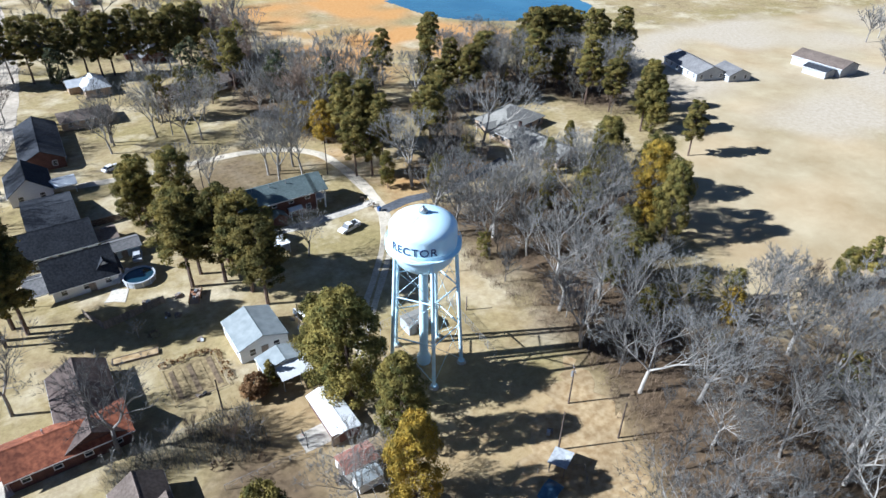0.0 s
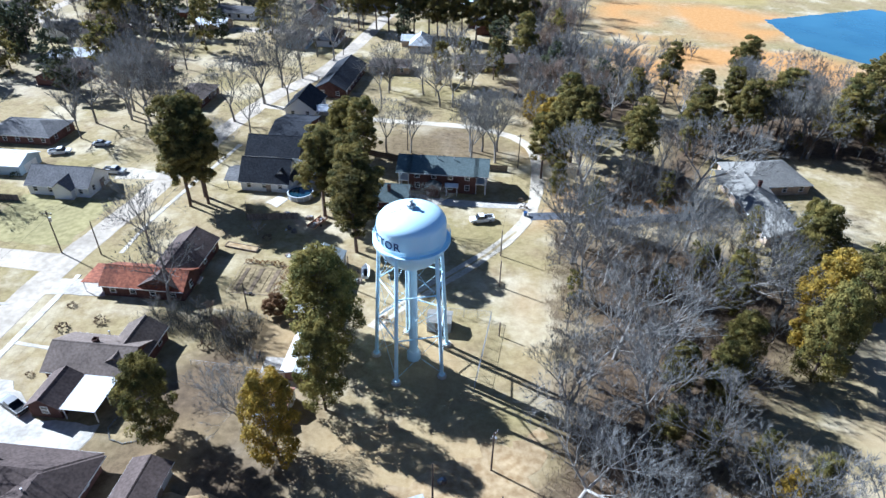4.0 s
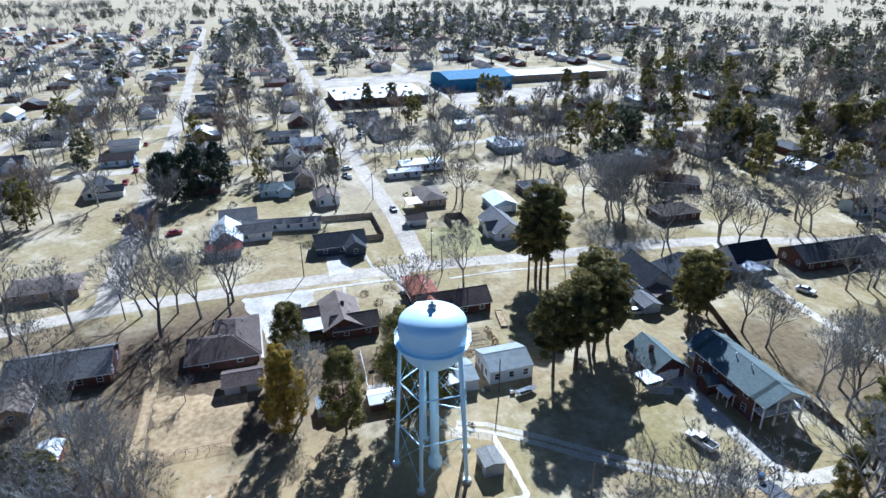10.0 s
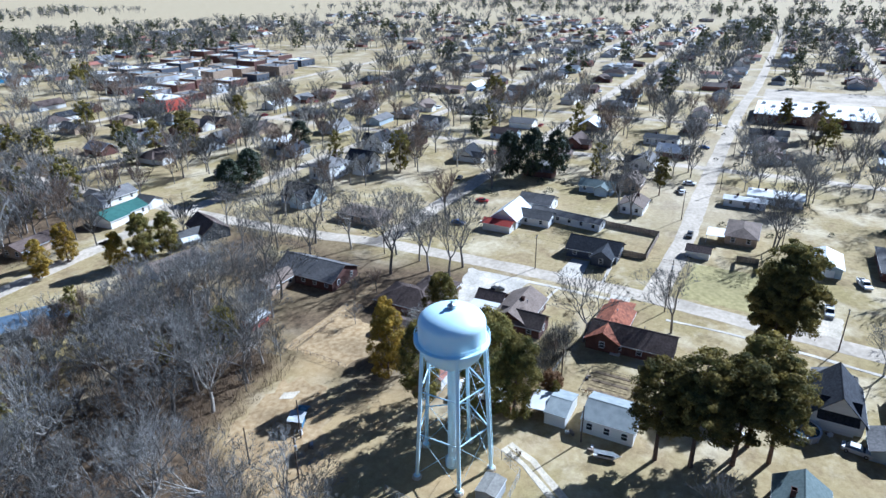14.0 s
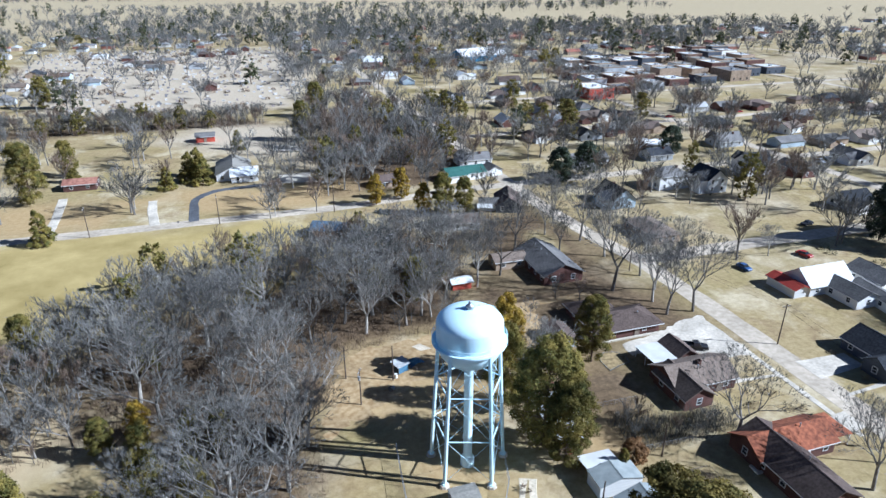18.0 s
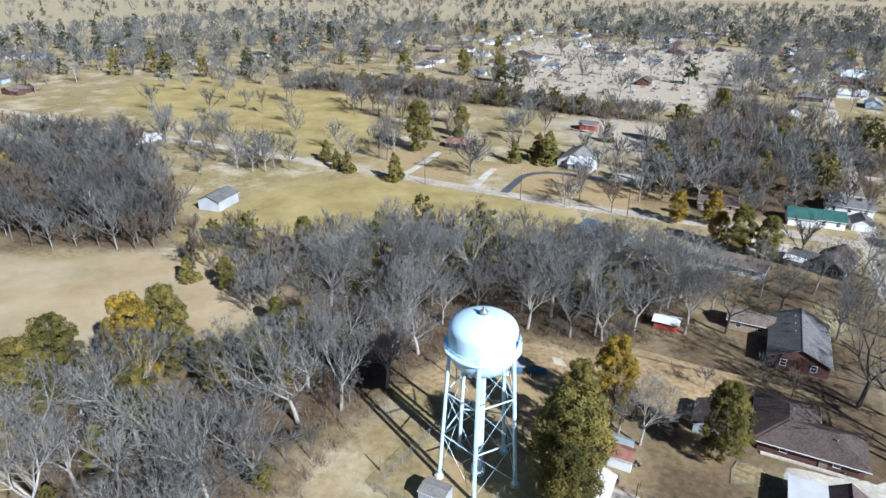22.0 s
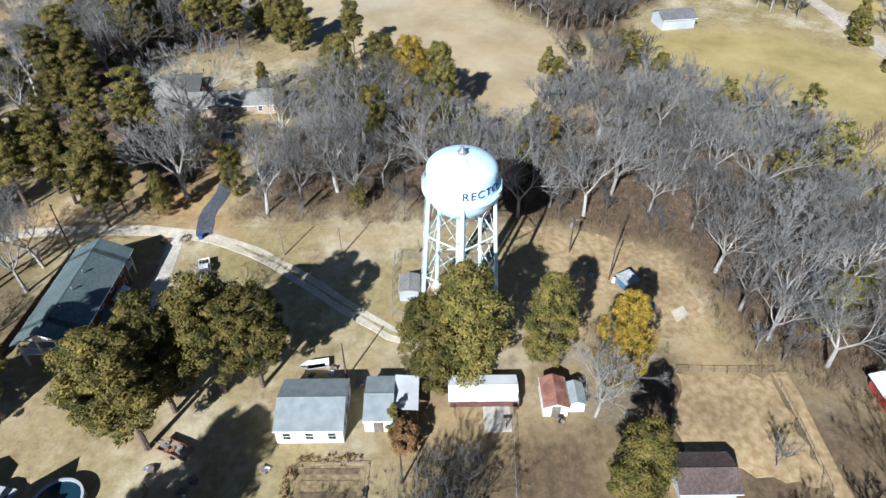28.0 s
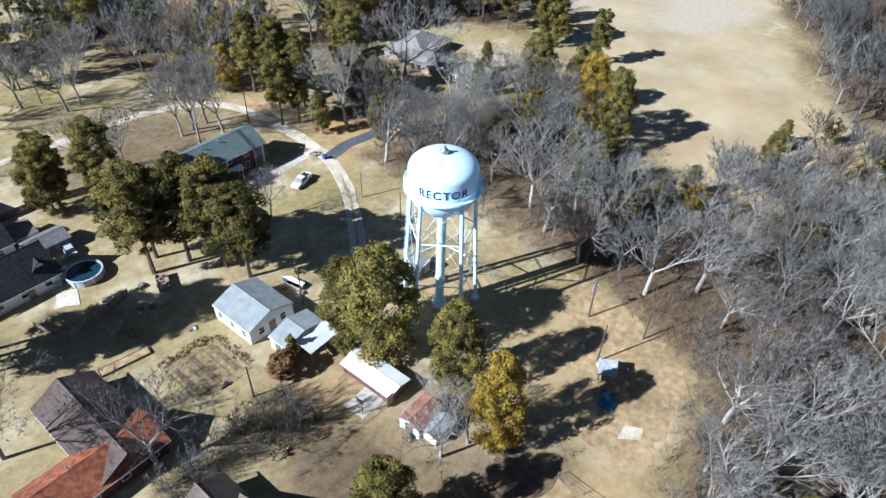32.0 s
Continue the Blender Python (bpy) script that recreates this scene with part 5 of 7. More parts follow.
# garage with dark gable and the black house
t = thing("garage", 28.8, 114.4, 0, "gabled garage with grey-green roof and white door", "garage")
wing(t, 0, 0, 9.5, 7.2, 2.7, 2.4, BRICK, R_GREEN, turn=0, garage=("e", 0))
chimney(t, 0.5, -1.5, 4.6, 0.9)
t = thing("black_roofed_house", -1.5, 119.8, 0, "white cottage with steep charcoal roof and front gable", "house", "cottages by the pool")
wing(t, 0, 0, 11.5, 8.2, 2.8, 4.2, SIDING, R_DARK, door=("s", 1))
wing(t, 4.0, 0, 5.5, 5.0, 2.8, 2.6, SIDING, R_DARK, turn=90, windows=False)
wing(t, -7.5, 0, 4.0, 7.0, 2.5, 1.2, SIDING, R_GREY, open_sides=True)
t = thing("dark_roofed_house", -4.0, 133.5, 0, "dark cottage with steep grey shingle roof", "house", "cottages by the pool")
wing(t, 0, 0, 13.5, 8.6, 2.9, 3.6, GREYSIDING, R_DARK, door=("s", -2))
wing(t, 8.8, -1.2, 4.2, 5.0, 2.5, 1.0, GREYSIDING, R_TAN, open_sides=True)
t = thing("garden_shed", 7.0, 126.6, 0, "low grey shed beside the back yard", "shed")
wing(t, 0, 0, 6.2, 4.2, 2.2, 0.8, BLUESIDING, R_GREY, windows=False, door=("s", 0))
t = thing("long_dark_house", -3.5, 146.5, 0, "long dark-roofed house among bare trees", "house")
wing(t, 0, 0, 9.5, 19, 2.8, 2.2, BRICK, R_DARK, turn=0)
t = thing("white_gabled_house", -6.0, 166.0, 0, "white-gabled house with charcoal roof", "house")
wing(t, 0, 0, 12, 9, 3.0, 3.4, SIDING, R_DARK, turn=90)
wing(t, 6.5, -3, 6, 5, 2.6, 0.6, SIDING, R_PALE, open_sides=True)
t = thing("long_dark_house", -1.0, 191, 0, "long dark-roofed house under bare trees", "house")
wing(t, 0, 0, 27, 10, 2.9, 2.6, BRICK, R_DARK, turn=88)
t = thing("tan_roofed_house", 13.0, 207.0, 0, "low house with warm tan roof", "house")
wing(t, 0, 0, 14, 9, 2.7, 1.4, TANBRICK, R_TAN, hip=True)
t = thing("long_ranch_house", 47.6, 215.5, 12, "long low ranch house with grey-tan roof", "house")
wing(t, 0, 0, 23, 9.0, 2.8, 1.8, TANBRICK, R_TAN)
wing(t, 14.6, 0.6, 6.4, 7, 2.6, 1.4, BRICK, R_BROWN)
chimney(t, -4.0, 1.2, 4.2, 0.9)
t = thing("lone_grey_house", 123, 394, 4, "low grey house alone on a pale lot", "house")
wing(t, 0, 0, 24, 12, 2.8, 2.6, GREYSIDING, R_GREY, hip=True)
wing(t, -10, -6, 9, 7, 2.6, 1.8, GREYSIDING, R_GREY, turn=90, windows=False)
patch("driveway", [(98, 382), (170, 384), (172, 398), (100, 402)], GRAVEL, "pale gravel lot round the lone grey house", 0.05, "driveway", 61, rag=1.2)
# metal sheds beside the tower
t = thing("metal_workshop", 20.4, 85.0, 0, "white metal workshop with grey-blue steel roof", "shed")
wing(t, 0, 0, 9.0, 8.4, 2.9, 1.5, SIDING, R_STEEL, turn=90, over=0.15, spacing=2.6, door=("w", 0))
t = thing("storage_shed", 21.6, 76.0, 0, "white storage shed with steel roof and open carport", "shed")
wing(t, 0, 0, 3.8, 7.4, 2.5, 0.95, SIDING, R_STEEL, turn=90, over=0.15, windows=False, door=("n", 0))
part("carport_roof", Geo().slab([(-2.0, -5.4, 2.4), (3.9, -5.4, 2.4), (3.9, -2.05, 2.75), (-2.0, -2.05, 2.75)], 0.06), R_WHITE, t, "bright white metal carport roof")
for px in (-1.8, 1.0, 3.7):
    part("carport_post", Geo().box(px - 0.05, px + 0.05, -5.3, -5.2, 0, 2.4), GALV, t)
t = thing("long_low_shed", 23.8, 61.5, 0, "low brick shed with a bright white tin roof", "shed")
wing(t, 0, 0, 9.4, 4.0, 1.8, 0.5, BRICK, R_WHITE, turn=90, over=0.25, windows=False, door=("w", 2))
t = thing("rusty_roofed_shed", 22.6, 51.6, 0, "small white shed with rusted tin roof", "shed")
wing(t, 0, 0, 5.0, 3.4, 2.2, 0.7, SIDING, R_RUSTY, turn=0, over=0.15, windows=False, door=("w", 0))
t = thing("small_blue_shed", 22.6, 48.6, 0, "little shed with blue-grey steel roof", "shed")
wing(t, 0, 0, 3.6, 2.3, 1.9, 0.5, SIDING, R_STEEL, turn=0, over=0.12, windows=False)
t = thing("pump_house", 45.4, 72.6, 0, "small grey block pump house inside the tower fence", "pump house")
wing(t, 0, 0, 4.2, 3.2, 2.3, 0.35, GREYSIDING, R_LIGHT, turn=0, over=0.12, windows=False, door=("s", 0))
# brown and red houses along the street
t = thing("tan_roofed_house", -6.7, 57.6, 0, "brown brick house with weathered tan cross-gable roof", "house")
wing(t, -1.2, -1.3, 13.5, 8.4, 2.7, 2.3, BRICK, R_TAN, turn=0, door=("n", -3))
wing(t, 3.0, 1.4, 9.6, 6.2, 2.7, 1.9, BRICK, R_TAN, turn=90)
chimney(t, -1.5, -0.6, 4.6, 0.8)
wing(t, -3.6, -9.2, 6.2, 4.8, 2.6, 1.5, BRICK, R_BROWN, turn=90)
part("carport_roof", Geo().slab([(-0.9, -12.6, 2.5), (4.6, -12.6, 2.5), (4.6, -5.6, 2.62), (-0.9, -5.6, 2.62)], 0.1), R_WHITE, t, "flat white carport roof")
for px in (-0.6, 4.3):
    for py in (-12.3, -9):
        part("carport_post", Geo().box(px - 0.06, px + 0.06, py - 0.06, py + 0.06, 0, 2.5), TRIM, t)
vent(t, 0, 1, 5.2)
t = thing("red_roofed_house", -10.4, 79.6, 0, "brick house with rust-red weathered roof and brown rear wing", "house")
wing(t, 0.4, -2.5, 15.5, 6.8, 2.7, 2.0, BRICK, R_RED, roof_label="rust-red weathered shingle roof")
wing(t, 3.6, 3.0, 17.0, 8.0, 2.7, 2.2, BRICK, R_BROWN, turn=90, door=("e", 2))
part("carport_roof", Geo().slab([(-11.6, -5.6, 2.5), (-7.3, -5.6, 2.62), (-7.3, 0.4, 2.62), (-11.6, 0.4, 2.5)], 0.1), R_RED, t)
for px in (-11.3, -7.9):
    for py in (-5.3, 0.1):
        part("carport_post", Geo().box(px - 0.06, px + 0.06, py - 0.06, py + 0.06, 0, 2.5), TRIM, t, "white carport post")
part("rear_step", Geo().box(7.5, 8.6, -0.6, 1.4, 0, 0.35), CONCRETE, t)
vent(t, 3.2, 5.0, 4.9)
vent(t, -2.0, -2.0, 4.7)
patch("driveway", [(-29, 72.6), (-29, 77.4), (-18, 78.2), (-17.6, 73.4)], CONCRETE, "pale concrete driveway running up to the carport", 0.05, "driveway", 63, rag=0.15)
t = thing("brown_roofed_house", -4.0, 29.5, 0, "long low brick house with brown shingle roof", "house")
wing(t, -1.5, 4.2, 15.5, 8.3, 2.6, 1.9, BRICK, R_BROWN, hip=True, over=0.75, spacing=6.0, door=("n", -2))
wing(t, 2.1, 1.3, 13.4, 9.3, 2.62, 2.05, BRICK, R_BROWN, hip=True, over=0.75, spacing=6.0, turn=90)
vent(t, 1.6, 1.0, 4.6)
vent(t, -5.0, 5.6, 3.9)
part("foundation", Geo().box(-8.6, 5.6, 8.7, 9.3, 0, 0.25), CONCRETE, t, "pale concrete foundation strip")
bed = [(5.4, 48.2), (5.6, 45.0), (4.9, 42.7), (3.1, 42.0), (0.9, 42.5), (-0.4, 44.4), (-0.1, 46.6), (2.4, 47.2)]
t = thing("flower_bed", 2.6, 45.0, 0, "dark soil bed ringed with pale stones in the back yard", "garden bed")
part("soil", Geo().add([(x - 2.6, y - 45.0, 0.06) for x, y in bed] + [(x - 2.6, y - 45.0, -0.05) for x, y in bed], [tuple(range(8))[::-1]] + [(k, (k + 1) % 8, (k + 1) % 8 + 8, k + 8) for k in range(8)]), GARDEN, t)
stone_rng = random.Random(8)
for (ax, ay), (bx, by) in zip(bed, bed[1:] + bed[:1]):
    n = max(2, int(math.dist((ax, ay), (bx, by)) / 0.34))
    for k in range(n):
        px, py = ax + (bx - ax) * k / n - 2.6, ay + (by - ay) * k / n - 45.0
        r = stone_rng.uniform(0.11, 0.18)
        part("stone", Geo().tube((px, py, 0), (px, py, stone_rng.uniform(0.12, 0.2)), r, r * 0.8, 7, True), R_LIGHT, t)
t = thing("weathered_shed", 10.0, 34.6, 90, "small shed with weathered tan roof behind the brown house", "shed")
wing(t, 0, 0, 7.0, 5.0, 2.2, 1.0, GREYSIDING, R_BROWN, windows=False, door=("s", 0))
t = thing("dark_roofed_house", -51.0, 62.5, 0, "dark house with charcoal roof on the street corner", "house")
wing(t, 0, 0, 14, 9.0, 2.7, 2.4, DARKSIDING, R_DARK, turn=90, door=("e", -1))
wing(t, 3.5, 3.5, 8, 5.5, 2.7, 1.9, DARKSIDING, R_DARK, turn=0)
t = thing("white_house", -65.5, 31.0, 0, "white house with red porch roof", "house")
wing(t, 0, 0, 13.5, 8.5, 2.9, 3.2, SIDING, R_PALE, turn=0, door=("e", 0))
wing(t, 9.0, -0.6, 9.0, 4.4, 2.5, 0.9, SIDING, mat("bright_red_metal_roof", (0.34, 0.045, 0.03), (0.42, 0.07, 0.045), 1.0, 0.6, 0.1, 5, stain=0.12), turn=90, windows=False)
wing(t, -2, 8, 10, 7, 2.7, 1.6, SIDING, R_GREY, turn=90)
t = thing("long_row_building", -75.0, 46.5, 0, "long low building with pale roof edge", "building")
wing(t, 3, 1, 24, 5.0, 2.5, 0.9, SIDING, R_GREY, turn=82, over=0.3)
wing(t, -6, -12, 11, 9, 3.0, 2.0, SIDING, R_GREY, turn=90)
t = thing("white_blue_house", -48.3, 111.8, 0, "white cottage with grey roof and pale blue walls", "house")
wing(t, 0, 0, 15, 8.6, 2.8, 2.9, SIDING, R_GREY, turn=0, door=("e", 1))
wing(t, 2, -3, 5.5, 4.5, 2.8, 1.8, SIDING, R_GREY, turn=90, windows=False)
t = thing("metal_garage", -69, 119.5, 0, "pale blue metal garage with white roof", "garage")
wing(t, 0, 0, 11, 8, 2.8, 1.5, BLUESIDING, R_PALE, turn=0, garage=("e", 0), windows=False)
t = thing("grey_roofed_house", -76, 138, 0, "low brick house with wide grey hip roof", "house")
wing(t, 0, 0, 18.5, 11, 2.7, 2.0, BRICK, R_GREY, turn=0, hip=True)
t = thing("white_carport_house", -83, 96.5, 0, "low house with pale flat carport", "house")
wing(t, 0, 2, 14.5, 8.5, 2.7, 1.5, TANBRICK, R_TAN, turn=0, hip=True)
part("carport_roof", Geo().slab([(2, -7.5, 2.5), (9, -7.5, 2.5), (9, -2.4, 2.6), (2, -2.4, 2.6)], 0.1), R_WHITE, t)
for px in (2.3, 8.7):
    part("carport_post", Geo().box(px - 0.06, px + 0.06, -7.3, -7.2, 0, 2.5), TRIM, t)
t = thing("garden_shed", -62.8, 88.6, 0, "small white shed with dark roof by the street", "shed")
wing(t, 0, 0, 6.0, 4.2, 2.2, 1.1, SIDING, R_BROWN, turn=90, windows=False, garage=None)
t = thing("house_in_trees", -3.0, 0.0, 0, "dark brick house with grey roof under bare trees", "house")
wing(t, -1.0, 0.4, 18.5, 11.0, 2.8, 2.6, BRICK, R_GREY, turn=90)
wing(t, 8.6, -5.2, 9.0, 5.6, 2.6, 1.2, TANBRICK, R_TAN, turn=0)
for k in range(3):
    vent(t, 0.2, -5.5 + 3.6 * k, 4.8)
t = thing("red_shed", 22.4, 3.6, 0, "small red shed with pale roof at the wood's edge", "shed")
wing(t, 0, 0, 5.0, 3.2, 2.2, 0.6, REDPAINT, R_PALE, turn=0, windows=False)
# east side
t = thing("wood_house", 117, 128, 0, "rambling house with light grey-tan roofs in the wood", "house")
wing(t, 2.5, 8.0, 17, 13, 2.8, 3.0, TANBRICK, R_LIGHT, hip=True, turn=12)
wing(t, -2.6, -8.5, 26, 9.0, 2.7, 1.9, TANBRICK, R_LIGHT, turn=96, door=("w", -3))
wing(t, -6.0, 5.0, 8, 7, 2.6, 1.6, TANBRICK, R_LIGHT, open_sides=True)
chimney(t, -2.0, -2.0, 4.4, 1.2)
t = thing("farm_house", 212, 139, 0, "low farm house with grey-brown roof on pale ground", "house")
wing(t, 0, 0, 22, 12, 2.8, 2.4, GREYSIDING, R_GREY, turn=70)
wing(t, 6, -12, 10, 9, 2.6, 2.0, GREYSIDING, R_GREY, turn=70)
t = thing("farm_barn", 258, 114, 0, "weathered barn with grey-brown roof and low lean-to", "barn")
wing(t, 0, 0, 20, 11, 3.4, 2.0, GREYSIDING, R_TAN, turn=86, windows=False)
wing(t, -9, -3, 9, 6, 2.6, 0.8, GREYSIDING, R_DARK, turn=86, windows=False)
t = thing("farm_shed", 171, -9, 0, "pale weathered gable-ended shed at the field edge", "shed")
wing(t, 0, 0, 11, 8, 3.4, 1.8, GREYSIDING, R_GREY, turn=100, windows=False, door=("w", 0))
t = thing("stock_trailer", 263.5, -56, 0, "long pale trailer parked in the pasture", "trailer")
wing(t, 0, 0, 15, 4, 2.6, 0.3, SIDING, R_PALE, turn=90, windows=False)
# south of the country road
t = thing("red_barn", 89.5, -180.5, 0, "small red barn with pale roof", "barn")
wing(t, 0, 0, 8.5, 6, 2.8, 1.4, REDPAINT, R_GREY, turn=0, windows=False, door=("n", 0))
t = thing("red_roofed_cottage", 132, -117.5, 0, "low house with rust-brown roof", "house")
wing(t, 0, 0, 11, 8, 2.6, 1.2, BRICK, R_RUSTY, turn=0)
t = thing("pale_roofed_house", 77, -119, 0, "large house with pale roof behind evergreens", "house")
wing(t, 0, 0, 19, 13, 2.8, 3.0, SIDING, R_LIGHT, turn=90)
wing(t, -4, 9, 10, 8, 2.8, 2.2, SIDING, R_PALE, turn=0)
patch("driveway", [(62, -163), (46, -158), (44, -148), (58, -150)], CONCRETE, "pale concrete yard behind the large house", 0.05, "driveway", 51, rag=0.8)
patch("driveway", [(60, -112), (48, -112), (46, -98), (60, -100)], CONCRETE, "pale concrete apron beside the large house", 0.05, "driveway", 52, rag=0.5)
R_TEAL = mat("teal_green_metal_roof", (0.035, 0.10, 0.085), (0.05, 0.13, 0.11), 0.8, 0.75, 0.2, 5, stain=0.12, spec=0.2)
t = thing("green_roofed_house", -9.5, -86, 6, "long white house with teal-green metal roof by the road", "house")
wing(t, 0, 0, 16, 8.4, 2.8, 1.9, SIDING, R_TEAL, door=("n", 1))
wing(t, 4.5, 1.2, 7.6, 8.4, 2.8, 1.9, SIDING, R_TEAL, windows=False)
t = thing("white_garage", -22.4, -87.6, 6, "small white gabled garage beside the green-roofed house", "garage")
wing(t, 0, 0, 6.6, 6.0, 2.5, 1.6, SIDING, R_GREY, turn=90, windows=False, garage=("e", 0))
t = thing("dark_gabled_house", -13, -49, -20, "dark-roofed house with white front and added porch", "house")
wing(t, 0, 0, 12.5, 8.6, 2.8, 2.8, DARKSIDING, R_BROWN, turn=90)
wing(t, 6.2, 1.5, 7.0, 5.6, 2.5, 1.3, SIDING, R_GREY)
wing(t, 8.0, 5.5, 4.2, 3.2, 2.3, 0.5, SIDING, R_WHITE, open_sides=True)
patch("driveway", [(-3, -62), (9, -62.4), (10, -53), (-1, -51)], CONCRETE, "pale concrete parking lot beside the country road", 0.05, "driveway", 62, rag=0.5)
t = thing("pale_walled_house", 10, -37, -10, "low pale house with weathered grey roof under trees", "house")
wing(t, 0, 0, 14, 7.8, 2.7, 1.6, SIDING, R_TAN, door=("n", 2))
t = thing("blue_roofed_house", 47, -41.5, -26, "low house with slate-blue roof behind the wood", "house")
wing(t, 0, 0, 15, 8, 2.7, 1.5, GREYSIDING, mat("slate_blue_shingles", (0.08, 0.12, 0.17), (0.13, 0.175, 0.23), 2.4, 0.9, 0.2, 9, spec=0.12, stain=0.15))
t = thing("brown_roadside_house", 20, -86, 8, "low brown-roofed house beside the country road", "house")
wing(t, 0, 0, 12, 8, 2.7, 1.5, TANBRICK, R_BROWN)
t = thing("grey_bungalow", -45.5, -3.4, 0, "low bungalow with pale roof by the street", "house")
wing(t, 0, -9, 16, 9, 2.7, 1.4, TANBRICK, R_TAN, turn=90, hip=True)
# houses of the nearer streets
NEAR_TOWN = [
    ("cottage", -50.4, -41.7, 90, 13, 9, 3.0, 3.8, BLUESIDING, R_DARK, False, "pale blue cottage with steep charcoal cross gables"),
    ("two_storey_house", -79.6, -52.5, 0, 13, 10, 5.4, 2.4, SIDING, R_GREY, True, "white two-storey house with low grey hip roof"),
    ("two_storey_house", -92, -45, 90, 11, 8.5, 5.2, 3.4, SIDING, R_DARK, False, "white two-storey gabled house with charcoal roof"),
    ("two_storey_house", -122.9, -56.2, 0, 11, 8.5, 5.4, 3.2, SIDING, R_DARK, False, "tall white farmhouse-style house with dark roof"),
    ("dark_house", -140, -50.6, 90, 14, 8, 2.8, 1.8, BRICK, R_DARK, False, "low dark brick house with charcoal roof"),
    ("white_bungalow", -176, -57.5, 90, 14, 9, 2.9, 2.6, SIDING, R_GREY, False, "white bungalow with front gable"),
    ("long_brown_building", -273, -104, 90, 32, 10, 3.2, 1.4, TANBRICK, R_BROWN, False, "long low brown-roofed building"),
    ("white_house", -108, -102, 0, 12, 9, 3.0, 1.2, SIDING, R_WHITE, False, "white house with flat pale roof"),
    ("dark_house", -99, -86.5, 0, 11, 8, 2.8, 2.2, GREYSIDING, R_DARK, False, "dark-roofed grey house under evergreens"),
    ("cottage", -143.9, -97.2, 0, 13, 9, 2.9, 3.2, GREYSIDING, R_GREY, False, "grey cottage with steep front gable"),
    ("dark_house", -168, -134, 90, 18, 9, 2.8, 2.0, BRICK, R_DARK, True, "wide low house with charcoal hip roof"),
    ("white_bungalow", -193, -110, 20, 14, 9, 2.9, 2.4, SIDING, R_TAN, False, "white bungalow with tan roof"),
    ("flat_roofed_house", -122, 106, 90, 17, 8, 2.9, 0.6, SIDING, R_WHITE, False, "long low house with a white metal roof"),
    ("mobile_home", -113, 97, 90, 13, 4.4, 2.6, 0.5, SIDING, R_WHITE, False, "white single-wide mobile home"),
    ("grey_house", -118, 164, 15, 13, 10, 2.8, 2.4, GREYSIDING, R_TAN, True, "pale grey house with wide hip roof"),
    ("cottage", -181, 198, 90, 12, 9, 2.9, 3.0, SIDING, R_GREY, False, "white-gabled cottage with grey roof"),
    ("dark_house", -177, 212, 90, 13, 8, 2.8, 2.0, BRICK, R_DARK, False, "dark brick house beside the cross street"),
    ("cottage", -183, 234, 90, 12, 9, 2.9, 3.0, SIDING, R_BROWN, False, "white cottage with brown roof"),
    ("white_garage", -185, 146, 90, 10, 8, 3.0, 1.2, BLUESIDING, R_WHITE, False, "pale garage with dark open bays"),
    ("dark_shop", -190, 56, 90, 15, 9, 3.2, 0.8, SIDING, R_DARK, False, "white-fronted shed with black roof"),
    ("white_bungalow", -147, 57, 0, 12, 9, 3.0, 2.6, SIDING, R_GREY, False, "white bungalow with cross gable"),
    ("pale_house", -103, 200, 20, 15, 10, 2.8, 1.8, BLUESIDING, R_PALE, True, "pale house with light metal roof"),
    ("brick_house", -42.5, 169.5, 90, 14, 9, 2.8, 2.0, BRICK, R_TAN, True, "brick house with pale hip roof beside the street"),
    ("brick_house", -69, 190, 60, 15, 9, 2.8, 1.8, BRICK, R_TAN, True, "low brick house under large bare trees"),
    ("pale_house", -69.5, 248, 0, 13, 9, 2.8, 1.8, TANBRICK, R_PALE, False, "small house with light grey roof"),
    ("gabled_house", -116, 58, 0, 11, 8, 3.0, 3.0, TANBRICK, R_TAN, False, "tan gabled house with weathered roof"),
    ("cottage", -107.5, 48, 90, 12, 7, 2.7, 1.6, BLUESIDING, R_GREEN, False, "pale cottage with grey-green roof"),
    ("white_house", -93, 64, 0, 10, 8, 2.8, 2.0, SIDING, R_TAN, False, "small white house with tan roof"),
    ("white_house", -20, -104, 0, 14, 9, 2.8, 2.0, SIDING, R_GREY, False, "white house beside the country road"),
]
for nm, x, y, yaw, L, W, e, r, mw, mr, hp, words in NEAR_TOWN:
    t = thing(nm, x, y, yaw, words, "house", "houses of the nearer streets")
    wing(t, 0, 0, L, W, e, r, mw, mr, hip=hp, door=("s", 1.0))
    if L > 10.5 and not hp and r > 1:
        wing(t, L * 0.2, -W * 0.35, W * 0.95, W * 0.62, e, r * 0.75, mw, mr, turn=90, windows=False)
    chimney(t, -L * 0.2, W * 0.12, e + r * 0.7, 1.0)
# the school gymnasium and downtown blocks
t = thing("gymnasium", -308, 193, 0, "large blue-walled school gymnasium with blue steel roof", "gymnasium")
wing(t, 0, 0, 46, 38, 7.6, 2.6, R_BLUE, R_BLUE, turn=92, over=0.4, windows=False)
part("side_roof", Geo().slab([(-19, 18.5, 7.7), (19.5, 18.5, 7.7), (19.5, 25, 7.9), (-19, 25, 7.9)], 0.3), R_BLUE, t)
part("flat_annex", Geo().box(-30, -19.5, -21, -6, 0, 4.8), R_BLUE, t)
t = thing("school", -276, 119, 0, "long flat-roofed brick school building", "school")
part("wall", Geo().box(-20, 20, -28, 28, 0, 4.6), BRICK, t)
part("roof", Geo().box(-20.4, 20.4, -28.4, 28.4, 4.6, 5.0), R_WHITE, t)
